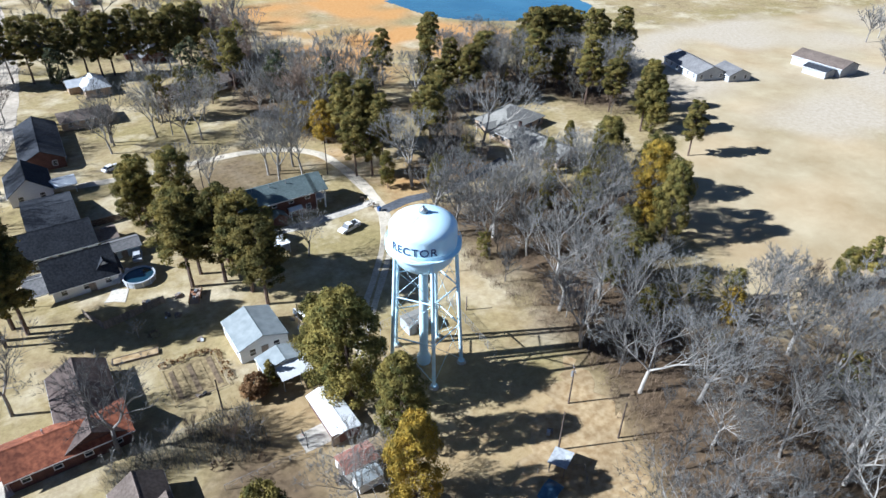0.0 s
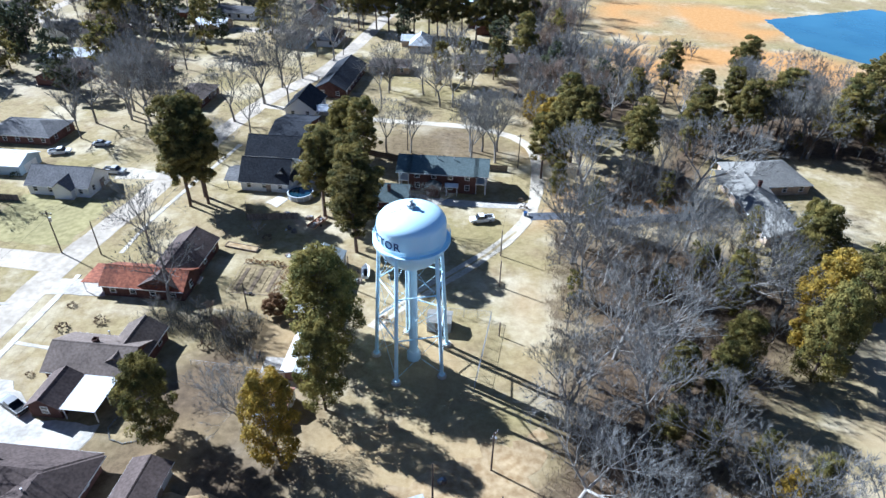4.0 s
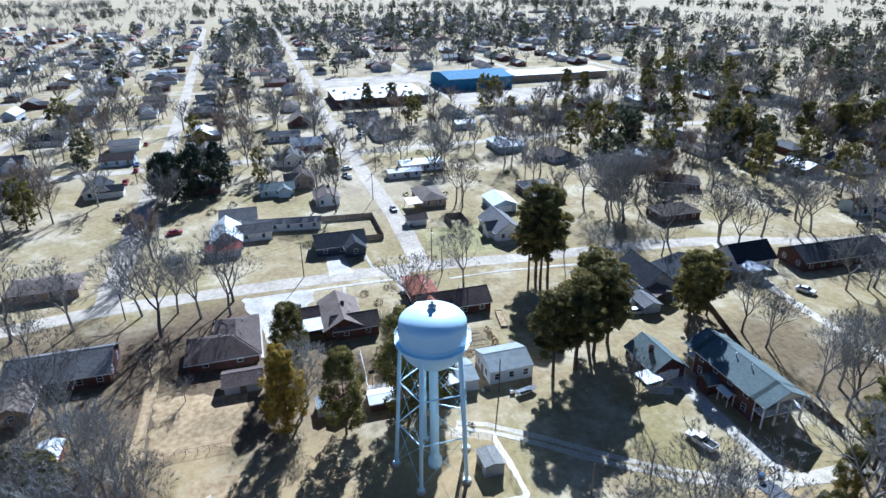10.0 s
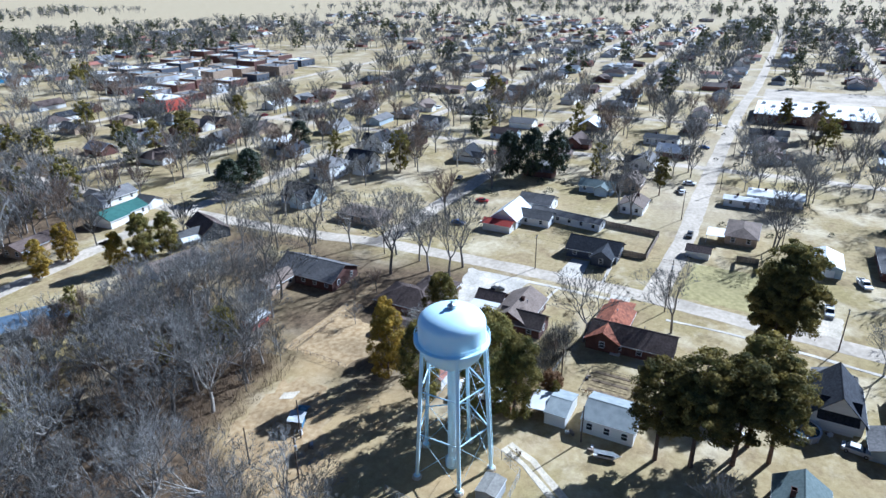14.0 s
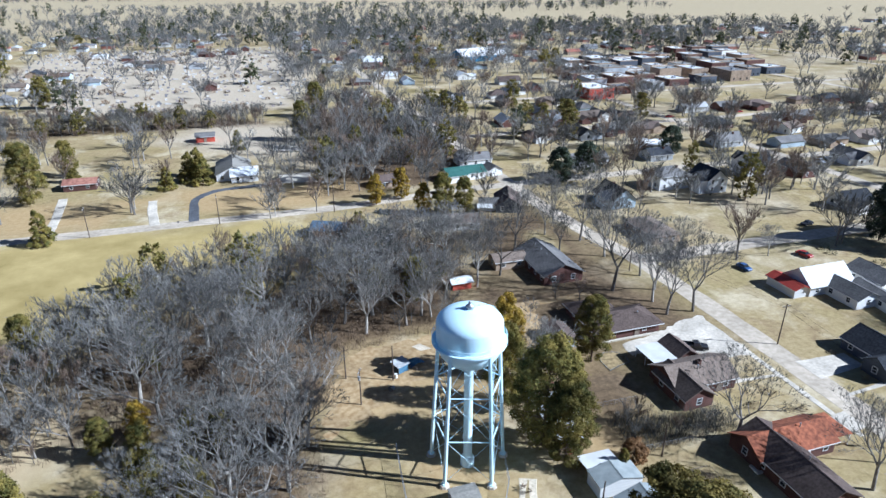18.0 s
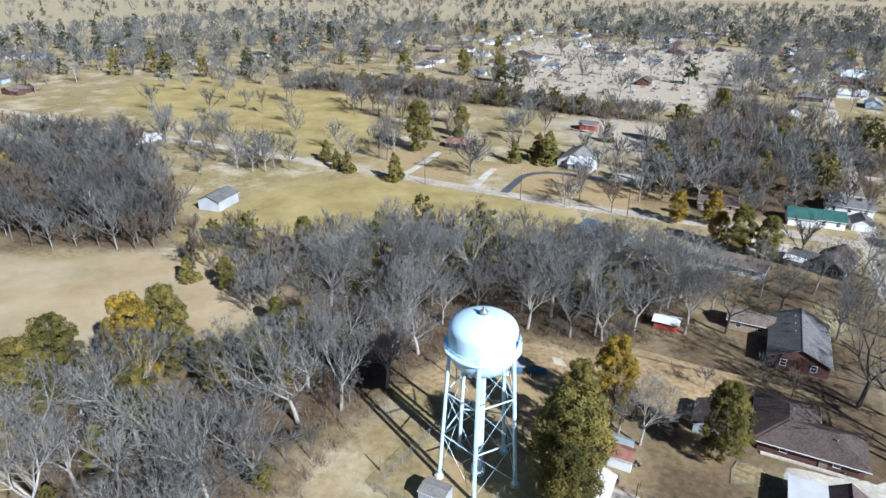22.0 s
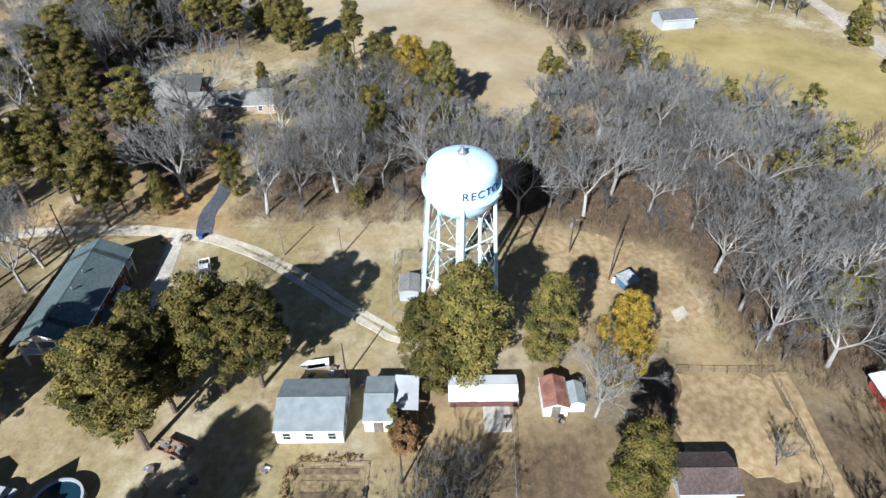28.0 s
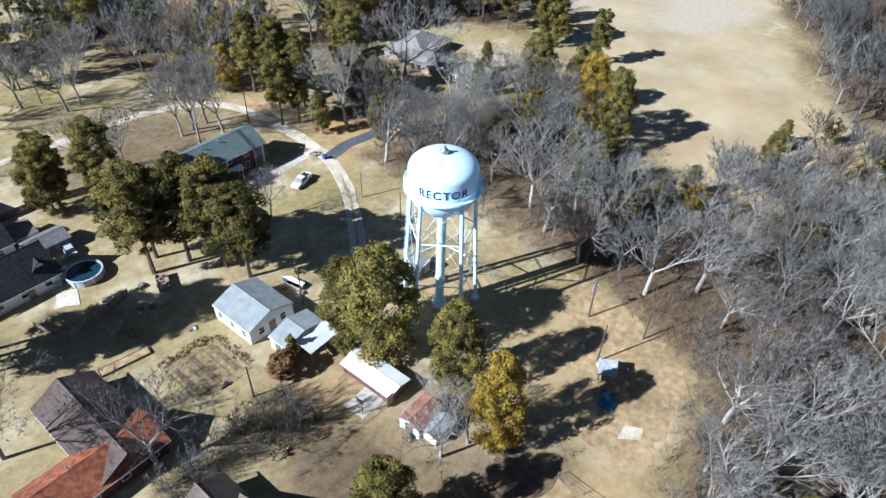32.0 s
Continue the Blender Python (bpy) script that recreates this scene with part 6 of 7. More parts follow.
for k in range(10):
    on_wall(t, WINDOW, ("window", "pane"), 20, -25.5 + 5.6 * k, 1.3, 90)
    part("roof_unit", Geo().box(-12 + 9 * (k % 3), -9.5 + 9 * (k % 3), -26 + 5.2 * k, -24 + 5.2 * k, 5.0, 6.2), GALV, t)
t = thing("school_wing", -318, 262, 0, "long white-roofed school wing", "school")
part("wall", Geo().box(-12, 12, -38, 38, 0, 4.5), TANBRICK, t)
part("roof", Geo().box(-12.5, 12.5, -38.5, 38.5, 4.5, 4.9), R_WHITE, t)
patch("parking_lot", [(-240, 160), (-240, 300), (-284, 300), (-284, 165)], ROADM, "pale school parking lot", 0.06, "parking lot", 8)
patch("parking_lot", [(-300, 92), (-372, 92), (-372, 170), (-332, 170), (-332, 150), (-300, 150)], ROADM, "wide pale lot beside the gymnasium", 0.05, "parking lot", 9)
block_rng = random.Random(5)
for k in range(40):
    row, col = k // 8, k % 8
    bx, by = -150 - 27 * col + block_rng.uniform(-3, 3) - 14 * row, -232 - 33 * row + block_rng.uniform(-4, 4) - 7 * col
    bl, bw, bh = block_rng.uniform(12, 20), block_rng.uniform(13, 24), block_rng.uniform(4.0, 7.5)
    t = thing("shop_building", bx, by, block_rng.uniform(-2, 2), "flat-roofed downtown shop building with a pale roof", "shop", "downtown shops")
    part("wall", Geo().box(-bl / 2, bl / 2, -bw / 2, bw / 2, 0, bh), (REDPAINT if k == 0 else block_rng.choice([BRICK, BRICK, TANBRICK, GREYSIDING, SIDING, DARKSIDING])), t)
    part("roof", Geo().box(-bl / 2 + 0.4, bl / 2 - 0.4, -bw / 2 + 0.4, bw / 2 - 0.4, bh, bh + 0.12), block_rng.choice([R_WHITE, R_WHITE, R_PALE, R_GREY, R_STEEL, R_LIGHT]), t)
    for s in (-1, 1):
        part("parapet", Geo().box(-bl / 2, bl / 2, s * (bw / 2 - 0.2) - 0.2, s * (bw / 2 - 0.2) + 0.2, bh, bh + 0.7), TANBRICK, t)
        part("side_parapet", Geo().box(s * (bl / 2 - 0.2) - 0.2, s * (bl / 2 - 0.2) + 0.2, -bw / 2 + 0.4, bw / 2 - 0.4, bh, bh + 0.5), TANBRICK, t)
    for j in range(3):
        on_wall(t, (FAR_WINDOW,), ("window",), -bl / 3 + j * bl / 3, bw / 2, 1.0, 180)
    part("roof_unit", Geo().box(-1.2, 1.2, 1, 3, bh + 0.12, bh + 1.3), GALV, t)
t = thing("church_hall", -143, -433, 15, "large hall with blue gable and wide white roof", "hall")
wing(t, 0, 0, 44, 24, 5, 5.5, R_BLUE, R_WHITE, windows=False, far=True)
wing(t, -26, -8, 20, 14, 4, 2.5, SIDING, R_WHITE, windows=False, far=True)


# ---- the town beyond ----
TAKEN = [(-110, -25, -22, 160), (-375, -235, 85, 335), (-460, -125, -425, -195), (-60, 30, -30, 230)]
STREETS_X = (-28, -155, -240, -338, -470, -600, -730)
STREETS_Y = (-235, -150, -70, 2, 84, 165, 248, 330)
town_rng = random.Random(31)
lots = []
for yy in STREETS_Y:
    for side in (-1, 1):
        x = -40.0
        while x > -860:
            x -= town_rng.uniform(17, 30)
            y = yy + side * town_rng.uniform(14, 20)
            if any(abs(x - s) < 13 for s in STREETS_X) or any(a < x < b and c < y < d for a, b, c, d in TAKEN) or town_rng.random() < 0.12:
                continue
            lots.append((x, y, 0))
for y in range(240, 640, 26):
    for x in (-30, -14, 22, 40):
        if town_rng.random() < 0.5:
            lots.append((x + town_rng.uniform(-5, 5), y + town_rng.uniform(-8, 8), 90))
for y in range(-620, -95, 27):
    for x in (-42, -6, -90, -118):
        if town_rng.random() < 0.6 and not (x > -60 and -230 < y < -70):
            lots.append((x + town_rng.uniform(-6, 6), y + town_rng.uniform(-6, 6), 90))
for k in range(40):
    lots.append((town_rng.uniform(40, 520), town_rng.uniform(-640, -290), town_rng.choice((0, 90))))
for k in range(14):
    lots.append((town_rng.uniform(400, 640), town_rng.uniform(-330, -60), town_rng.choice((0, 90))))
LOOKS = [("white", SIDING), ("white", SIDING), ("grey", GREYSIDING), ("brick", BRICK), ("brick", BRICK), ("tan brick", TANBRICK), ("pale blue", BLUESIDING)]
TOPS = [("grey", R_GREY), ("grey", R_GREY), ("charcoal", R_DARK), ("brown", R_BROWN), ("tan", R_TAN), ("pale metal", R_PALE), ("brown", R_BROWN)]
lots = [p for p in lots if all(math.hypot(p[0] - q[1], p[1] - q[2]) > 19 for q in NEAR_TOWN)]
lots.sort(key=lambda p: math.hypot(p[0] - 42, p[1] - 64))
for x, y, yaw in lots[:285]:
    (cw, mw), (cr, mr) = town_rng.choice(LOOKS), town_rng.choice(TOPS)
    t = thing("town_house", x, y, yaw + town_rng.uniform(-3, 3) + town_rng.choice((0, 0, 90)), f"small {cw} house with {cr} roof in town", "house", "houses of the town")
    L, W = town_rng.uniform(11, 17), town_rng.uniform(7.5, 10)
    wing(t, 0, 0, L, W, town_rng.uniform(2.6, 3.0), town_rng.uniform(1.5, 2.8), mw, mr, hip=town_rng.random() < 0.35, far=True, windows=math.hypot(x - 42, y - 64) < 235)
    if town_rng.random() < 0.6:
        wing(t, L * 0.25, W * 0.5, W, 5.5, 2.6, 1.5, mw, mr, turn=90, far=True, windows=False)


def distant_houses():
    """Houses too far off to tell apart: walls and roofs joined."""
    me_w, me_r = Geo(), Geo()
    rng = random.Random(77)
    for x, y, yaw in lots[285:] + [(rng.uniform(-1050, -330), rng.uniform(-700, 620), rng.choice((0, 90))) for _ in range(420)] + [(rng.uniform(-450, 320), rng.uniform(-820, -380), rng.choice((0, 90))) for _ in range(240)]:
        if any(abs(x - s) < 9 for s in STREETS_X) or any(abs(y - s) < 9 for s in STREETS_Y) or (-380 < x < -235 and 85 < y < 335) or (-480 < x < -110 and -400 < y < -195) or inside_distance(np.array([x]), np.array([y]), CEMETERY)[0] > -8:
            continue
        a, b, e, r = rng.uniform(5.5, 8), rng.uniform(3.8, 5), rng.uniform(2.6, 3.0), rng.uniform(1.4, 2.4)
        if yaw:
            a, b = b, a
            ridge = [(0, -b - 0.4), (0, b + 0.4)]
        else:
            ridge = [(-a - 0.4, 0), (a + 0.4, 0)]
        me_w.add([(x + sx * a, y + sy * b, z) for z in (0, e) for sx, sy in ((-1, -1), (1, -1), (1, 1), (-1, 1))], [(0, 1, 5, 4), (1, 2, 6, 5), (2, 3, 7, 6), (3, 0, 4, 7)])
        A, B = a + 0.4, b + 0.4
        low = [(x + sx * A, y + sy * B, e) for sx, sy in ((-1, -1), (1, -1), (1, 1), (-1, 1))]
        top = [(x + p, y + q, e + r) for p, q in ridge]
        me_r.add(low + top, [(0, 1, 5, 4), (2, 3, 4, 5), (1, 2, 5), (3, 0, 4)] if not yaw else [(1, 2, 5, 4), (3, 0, 4, 5), (0, 1, 4), (2, 3, 5)])
    single("distant_house_walls", me_w, WALLS_MIXED, "walls of many distant small houses", "houses", kind="stuff")
    single("distant_house_roofs", me_r, ROOFS_MIXED, "roofs of many distant small houses, pale to dark", "houses", kind="stuff")


def mixed(name, shades):
    """A material that takes one of several colours, island by island."""
    m = bpy.data.materials.new(name)
    m.use_nodes = True
    n, link = m.node_tree.nodes, m.node_tree.links.new
    ramp = n.new("ShaderNodeValToRGB")
    ramp.color_ramp.interpolation = "CONSTANT"
    for k, c in enumerate(shades):
        e = ramp.color_ramp.elements[0] if k == 0 else ramp.color_ramp.elements.new(k / len(shades))
        e.color = (*c, 1)
    link(n.new("ShaderNodeNewGeometry").outputs["Random Per Island"], ramp.inputs[0])
    link(ramp.outputs[0], n["Principled BSDF"].inputs["Base Color"])
    n["Principled BSDF"].inputs["Roughness"].default_value = 0.85
    return m


WALLS_MIXED = mixed("mixed_house_walls", [(0.68, 0.68, 0.66), (0.24, 0.10, 0.07), (0.42, 0.44, 0.46), (0.36, 0.28, 0.2), (0.6, 0.6, 0.56)])
ROOFS_MIXED = mixed("mixed_house_roofs", [(0.2, 0.2, 0.2), (0.08, 0.085, 0.09), (0.24, 0.2, 0.16), (0.42, 0.42, 0.4), (0.15, 0.11, 0.09), (0.26, 0.26, 0.25), (0.3, 0.12, 0.08)])
distant_houses()
lot_xy = np.array([(a, b) for a, b, _ in lots] + [(q[1], q[2]) for q in NEAR_TOWN])


def free_spot(x, y, gap=9.0):
    if any(abs(x - s) < 5 for s in STREETS_X) and x < -20 or (x < -20 and any(abs(y - s) < 5 for s in STREETS_Y)):
        return False
    if any(a < x < b and c < y < d for a, b, c, d in ((-110, -15, 20, 135), (-345, -235, 90, 335), (-12, 30, 10, 135))):
        return False
    return float(np.min(np.hypot(lot_xy[:, 0] - x, lot_xy[:, 1] - y))) > gap


def town_trees(count, box, seed, kinds, stand, label, lo=12, hi=20):
    rng = random.Random(seed)
    done = 0
    while done < count:
        x, y = rng.uniform(box[0], box[1]), rng.uniform(box[2], box[3])
        if free_spot(x, y):
            done += 1
            plant(rng.choice(kinds), x, y, rng.uniform(lo, hi), rng.uniform(0.85, 1.25), stand, label)


MIXED = ["bare_far"] * 20 + ["pine_far"] + ["cedar_far"]
town_trees(450, (-335, -55, -190, 420), 1, MIXED, "town_trees", "leafless trees and evergreens standing between the town houses")
town_trees(280, (-330, 66, 165, 560), 2, ["bare_far"] * 10 + ["pine_far"] * 4, "northern_town_trees", "bare trees and dark pines between the northern houses")
town_trees(260, (-190, 40, -560, -95), 3, MIXED, "southern_town_trees", "bare trees and evergreens between the southern houses")
town_trees(80, (60, 480, -700, -260), 4, MIXED, "cemetery_trees", "bare trees and evergreens around the cemetery")
town_trees(110, (230, 560, -330, 140), 6, MIXED, "pasture_trees", "bare trees and evergreens round the far pastures")


FAR_BOXES = [(-480, -20, 400, 720, 150), (-1000, -560, 20, 440, 330), (-1150, 300, 940, 965, 240), (-1300, 200, 1240, 1270, 200), (-1225, -1200, -700, 900, 260), (-1600, -1570, -800, 1100, 240), (-700, -335, -420, 520, 900), (-1000, -700, -700, 620, 420), (-330, 120, 440, 900, 520), (120, 420, 420, 800, 200), (-330, 260, -950, -560, 400), (60, 330, -560, -262, 60), (-460, 40, -760, -330, 480), (330, 820, -700, -180, 850), (430, 1000, -180, 190, 620), (-330, 330, -1150, -620, 700), (-1400, -1050, -900, 800, 380), (-700, -330, -800, -420, 350), (300, 700, 250, 420, 90), (-900, 300, -1500, -1150, 520), (300, 1100, -1500, -700, 420), (-1700, -1400, -700, -250, 160), (-1900, -1750, -900, 900, 260), (-900, 900, -2150, -1950, 520), (900, 1700, -900, 100, 300), (-900, -300, 560, 760, 260), (-1500, -1050, 640, 760, 130)]
wood_rng = random.Random(51)
for x0, x1, y0, y1, count in FAR_BOXES:
    for k in range(count):
        x, y = wood_rng.uniform(x0, x1), wood_rng.uniform(y0, y1)
        if x < -20 and any(abs(y - s) < 5 for s in STREETS_Y) or (-375 < x < -235 and 88 < y < 310) or (-440 < x < -130 and -410 < y < -215 and wood_rng.random() < 0.85):
            continue
        if wood_rng.random() < (0.28 if y > 330 and x < 100 or x < -500 and y > -50 else 0.13):
            plant("pine_tiny_far", x, y, wood_rng.uniform(11, 19), wood_rng.uniform(0.9, 1.3), "distant_evergreens", "distant dark evergreens across the town and woods")
        else:
            plant("bare_tiny_far", x, y, wood_rng.uniform(11, 19), wood_rng.uniform(0.9, 1.4), "distant_bare_trees", "distant grey leafless trees across the town and woods")
join_planted()


# ---- yard details ----
def pole(x, y, h, arm=0.0, yaw=0.0, label="dark wooden utility pole", transformer=False, material=None):
    t = thing("utility_pole", x, y, yaw, label, "utility pole", "utility poles")
    part("shaft", Geo().tube((0, 0, -0.1), (0, 0, h), 0.15, 0.1, 8, True), material or DARKWOOD, t)
    if arm:
        part("crossarm", Geo().box(-arm, arm, -0.06, 0.06, h - 0.7, h - 0.58), DARKWOOD, t)
        for px in (-arm + 0.1, -arm * 0.4, arm * 0.4, arm - 0.1):
            part("insulator", Geo().tube((px, 0, h - 0.58), (px, 0, h - 0.38), 0.05, 0.035, 6, True), TRIM, t)
    if transformer:
        part("transformer", Geo().tube((0.35, 0, h - 2.3), (0.35, 0, h - 1.4), 0.24, 0.24, 10, True), GALV, t, "grey can transformer")
    return t


def wire(a, b, sag=0.6):
    a, b = Vector(a), Vector(b)
    pts = [a.lerp(b, k / 10) - Vector((0, 0, sag * 4 * (k / 10) * (1 - k / 10))) for k in range(11)]
    side = (b - a).cross(Vector((0, 0, 1))).normalized() * 0.014
    ring = (side, Vector((0, 0, 0.02)), -side)
    g = Geo().add([p + o for p in pts for o in ring], [(3 * k + j, 3 * k + (j + 1) % 3, 3 * k + 3 + (j + 1) % 3, 3 * k + 3 + j) for k in range(10) for j in range(3)])
    single("overhead_wire", g, RUBBER, "thin black overhead wire between poles", "wire", group="overhead wires")


pole(55.5, 95.8, 6.2, material=WOOD, label="short weathered pole beside the gravel lane")
pole(55.6, 85.3, 6.2, material=WOOD, label="short weathered pole on the grass")
pole(56.0, 71.3, 3.2, material=WOOD, label="short post beside the tower fence")
pole(27.2, 81.4, 7.5, label="wooden light pole beside the workshop", transformer=False)
pole(55.8, 43.7, 8.0, 0.9, 60, "wooden pole with white transformer at the wood's edge", True)
pole(48.3, 38.0, 8.0, label="leaning wooden pole on the dirt")
pole(57.2, 34.6, 7.5, label="wooden pole at the edge of the brush")
pole(10.3, 72.5, 6.5, label="dark wooden pole beside the garden")
pole(58.7, 136.2, 9.5, 0.9, 20, "wooden utility pole beside the gravel lane")
pole(28.9, 142.8, 9.0, 0.8, 20)
street_poles = [(-24.8, 121.5), (-33.8, 85.5), (-34.6, 50.5), (-24.5, 8.5), (-33.2, -30)]
for px, py in street_poles:
    pole(px, py, 10.0, 1.1, 0, "tall wooden utility pole beside the street", py in (85.5, 8.5))
pole(-25.6, 86.0, 8.0, label="wooden utility pole at the street corner")
for (ax, ay), (bx, by) in zip(street_poles, street_poles[1:]):
    for off in (-0.9, 0.9):
        wire((ax + off, ay, 9.5), (bx + off, by, 9.5), 0.9)
wire((55.5, 95.8, 6.0), (55.6, 85.3, 6.0), 0.2)
wire((58.7, 136.2, 9.0), (55.5, 95.8, 6.0), 0.8)
for px, py in ((-78.6, 109.3), (-90, 80), (-136.7, -2.8), (-125, 88), (-180, 88), (-230, 88), (-120, 9), (-170, 9), (-220, 9), (120, -62), (82, -62), (45, -62)):
    pole(px, py, 10.0, 1.1, 90, "tall wooden utility pole along the street")


def fence_line(points, name, label, height=1.5, post_gap=2.4, material=None, boards=0, wires=4):
    t = thing(name, points[0][0], points[0][1], 0, label, "fence")
    ox, oy = points[0]
    for (ax, ay), (bx, by) in zip(points, points[1:]):
        a, b = Vector((ax - ox, ay - oy, 0)), Vector((bx - ox, by - oy, 0))
        n = max(1, round((b - a).length / post_gap))
        for k in range(n + 1):
            p = a.lerp(b, k / n)
            part("post", Geo().tube(p - Vector((0, 0, 0.1)), p + Vector((0, 0, height)), 0.045, 0.045, 6, True), material or GALV, t)
        if boards:
            d = (b - a).normalized()
            side = Vector((-d.y, d.x, 0)) * 0.02
            m = int((b - a).length / 0.32)
            for k in range(m):
                p, q = a.lerp(b, k / m), a.lerp(b, (k + 0.93) / m)
                h = height * (0.97 + 0.03 * math.sin(k * 2.3))
                part("board", Geo().add([p - side, q - side, q + side, p + side] + [v + Vector((0, 0, h)) for v in (p - side, q - side, q + side, p + side)], [(0, 1, 5, 4), (1, 2, 6, 5), (2, 3, 7, 6), (3, 0, 4, 7), (4, 5, 6, 7)]), material, t)
        else:
            for k in range(wires):
                z = height * (k + 1) / wires
                part("rail", Geo().tube(a + Vector((0, 0, z)), b + Vector((0, 0, z)), 0.03 if k == wires - 1 else 0.012, 0.03 if k == wires - 1 else 0.012, 4), material or GALV, t)
    return t


fence_line([(54.4, 75.5), (47, 75.6), (39.8, 75.2), (37.4, 71), (36.2, 66.5)], "chain_link_fence", "grey chain-link fence round the water tower yard", 1.9, wires=8)
fence_line([(54.4, 75.5), (53.4, 66.0), (52.5, 58.0)], "chain_link_fence", "grey chain-link fence on the far side of the tower", 1.9, wires=8)
fence_line([(27.6, 32.6), (27.3, 25), (27.2, 18)], "wire_fence", "low wooden fence along the brown field", 1.1, 1.8, WOOD, wires=3)
fence_line([(27.2, 18), (19, 18.2), (8, 18.6)], "wire_fence", "wire fence beside the rough track", 1.0, 2.6, WOOD, wires=2)
fence_line([(22.8, 57.4), (17.5, 57.6), (12.9, 58.0), (6, 58.3)], "wire_fence", "low wire fence between back yards", 1.1, 2.2, GALV, wires=3)
fence_line([(14.7, 70.6), (8.2, 70.8), (3, 71)], "wire_fence", "low wire fence beside the garden", 1.1, 2.2, GALV, wires=3)
fence_line([(4.4, 77.0), (13.0, 77.0), (13.0, 86.4), (4.4, 86.4), (4.4, 77.0)], "garden_fence", "low timber border round the vegetable garden", 0.35, 2.2, WOOD, wires=2)
fence_line([(-74.7, 53.9), (-72.5, 76.2), (-53.7, 76.1), (-54.0, 69.5)], "board_fence", "dark brown board fence behind the corner house", 1.8, 2.4, WOOD, boards=1)
fence_line([(-56, 104), (-64, 104), (-64, 98.5), (-56.5, 98.5)], "board_fence", "brown board fence beside the cottage", 1.7, 2.4, WOOD, boards=1)
fence_line([(-3.5, 108.5), (-1.0, 102.5), (9.8, 104.6)], "board_fence", "dark board fence behind the pool yard", 1.7, 2.4, WOOD, boards=1)
fence_line([(-8, 141.2), (12, 140.8), (31, 134.6), (56, 133.6)], "board_fence", "dark board fence behind the brick building", 1.7, 2.4, DARKWOOD, boards=1)

DARKEARTH = mat("dark_dug_earth", (0.11, 0.078, 0.047), (0.2, 0.145, 0.085), 1.5, 0.98, 0.6, 5)
patch("garden_plot", [(4.6, 77.2), (12.8, 77.2), (12.8, 86.2), (4.6, 86.2)], GARDEN, "fenced weedy garden plot of brown soil", 0.05, "garden", 11, rag=0.1)
for k, gx in enumerate((11.9, 10.2, 8.6, 6.9, 5.7)):
    patch("garden_row", [(gx - 0.4, 78.2), (gx + 0.4, 78.0), (gx + 0.45, 85.4), (gx - 0.35, 85.2)], (DARKEARTH, GARDEN)[k % 2], "dug row of darker soil in the garden", 0.12, "garden row", 12 + k, rag=0.06)
patch("brown_field", [(27, 32.2), (26.8, 18.6), (9, 18.8), (13, 36), (20, 35)], SOIL, "bare brown plot behind the brown house", 0.03, "garden", 20, rag=0.7)
patch("dirt_clearing", [(64, 52), (62, 42), (56, 27), (46, 24), (36, 24), (34, 32), (44, 40), (52, 46)], SOIL, "bare tan dirt at the edge of the wood", 0.02, "dirt", 21, rag=1.4)
patch("concrete_pad", [(37.6, 29.4), (39.8, 26.8), (41.6, 27.2), (40.2, 29.6)], GRAVEL, "broken pale concrete pad on the dirt", 0.06, "concrete pad", 22, rag=0.2)
patch("patio", [(17.6, 57.8), (22.0, 57.8), (22.0, 61.6), (17.6, 61.6)], CONCRETE, "square pale concrete patio beside the low shed", 0.06, "patio", 23, rag=0.05)
patch("driveway", [(33, 114), (36.5, 114.2), (38, 119), (31, 119)], CONCRETE, "pale concrete apron in front of the garage", 0.07, "driveway", 24, rag=0.1)
patch("concrete_pad", [(34.2, 109.2), (36.2, 108.4), (38.2, 112.6), (36.0, 114.2)], CONCRETE, "bright concrete pad beside the garage", 0.07, "concrete pad", 29, rag=0.1)
patch("driveway", [(-45.5, 57.5), (-45.5, 62.5), (-33, 63.5), (-33, 57)], CONCRETE, "pale concrete driveway of the corner house", 0.05, "driveway", 25, rag=0.1)
patch("driveway", [(-40.5, 117), (-40.5, 123), (-30, 122.5), (-30, 118)], GRAVEL, "pale gravel driveway beside the white cottage", 0.05, "driveway", 26, rag=0.3)
patch("lawn", [(-34.5, 88), (-34.5, 107), (-57, 107.5), (-57, 88)], mat("yellow_green_lawn", (0.26, 0.22, 0.085), (0.38, 0.32, 0.14), 0.8, 1.0, 0.3, 4, stain=0.15), "yellow-green mown corner lawn", 0.02, "lawn", 27, rag=0.5)
strip("sidewalk", [(-26.3, 44), (-26.2, 62), (-26.0, 79)], 1.3, CONCRETE, "narrow pale concrete sidewalk along the street", 0.06, "sidewalk", 41)
strip("sidewalk", [(-25.8, 59.6), (-15.8, 58.9)], 1.0, CONCRETE, "narrow concrete front walk", 0.06, "sidewalk", 42)
strip("sidewalk", [(-33.6, 69), (-44, 68.4)], 1.0, CONCRETE, "narrow concrete front walk", 0.06, "sidewalk", 43)
strip("dirt_track", [(27.5, 17), (18, 17), (6, 17.3), (-8, 17)], 2.4, SOIL, "rough brown wheel track beside the field", 0.05, "track", 44)
strip("sidewalk", [(-22, 87), (-21.8, 104), (-19, 125), (-17, 140)], 1.2, CONCRETE, "narrow pale sidewalk beyond the corner", 0.06, "sidewalk", 45)


def ring_thing(name, x, y, label, category):
    return thing(name, x, y, 0, label, category)


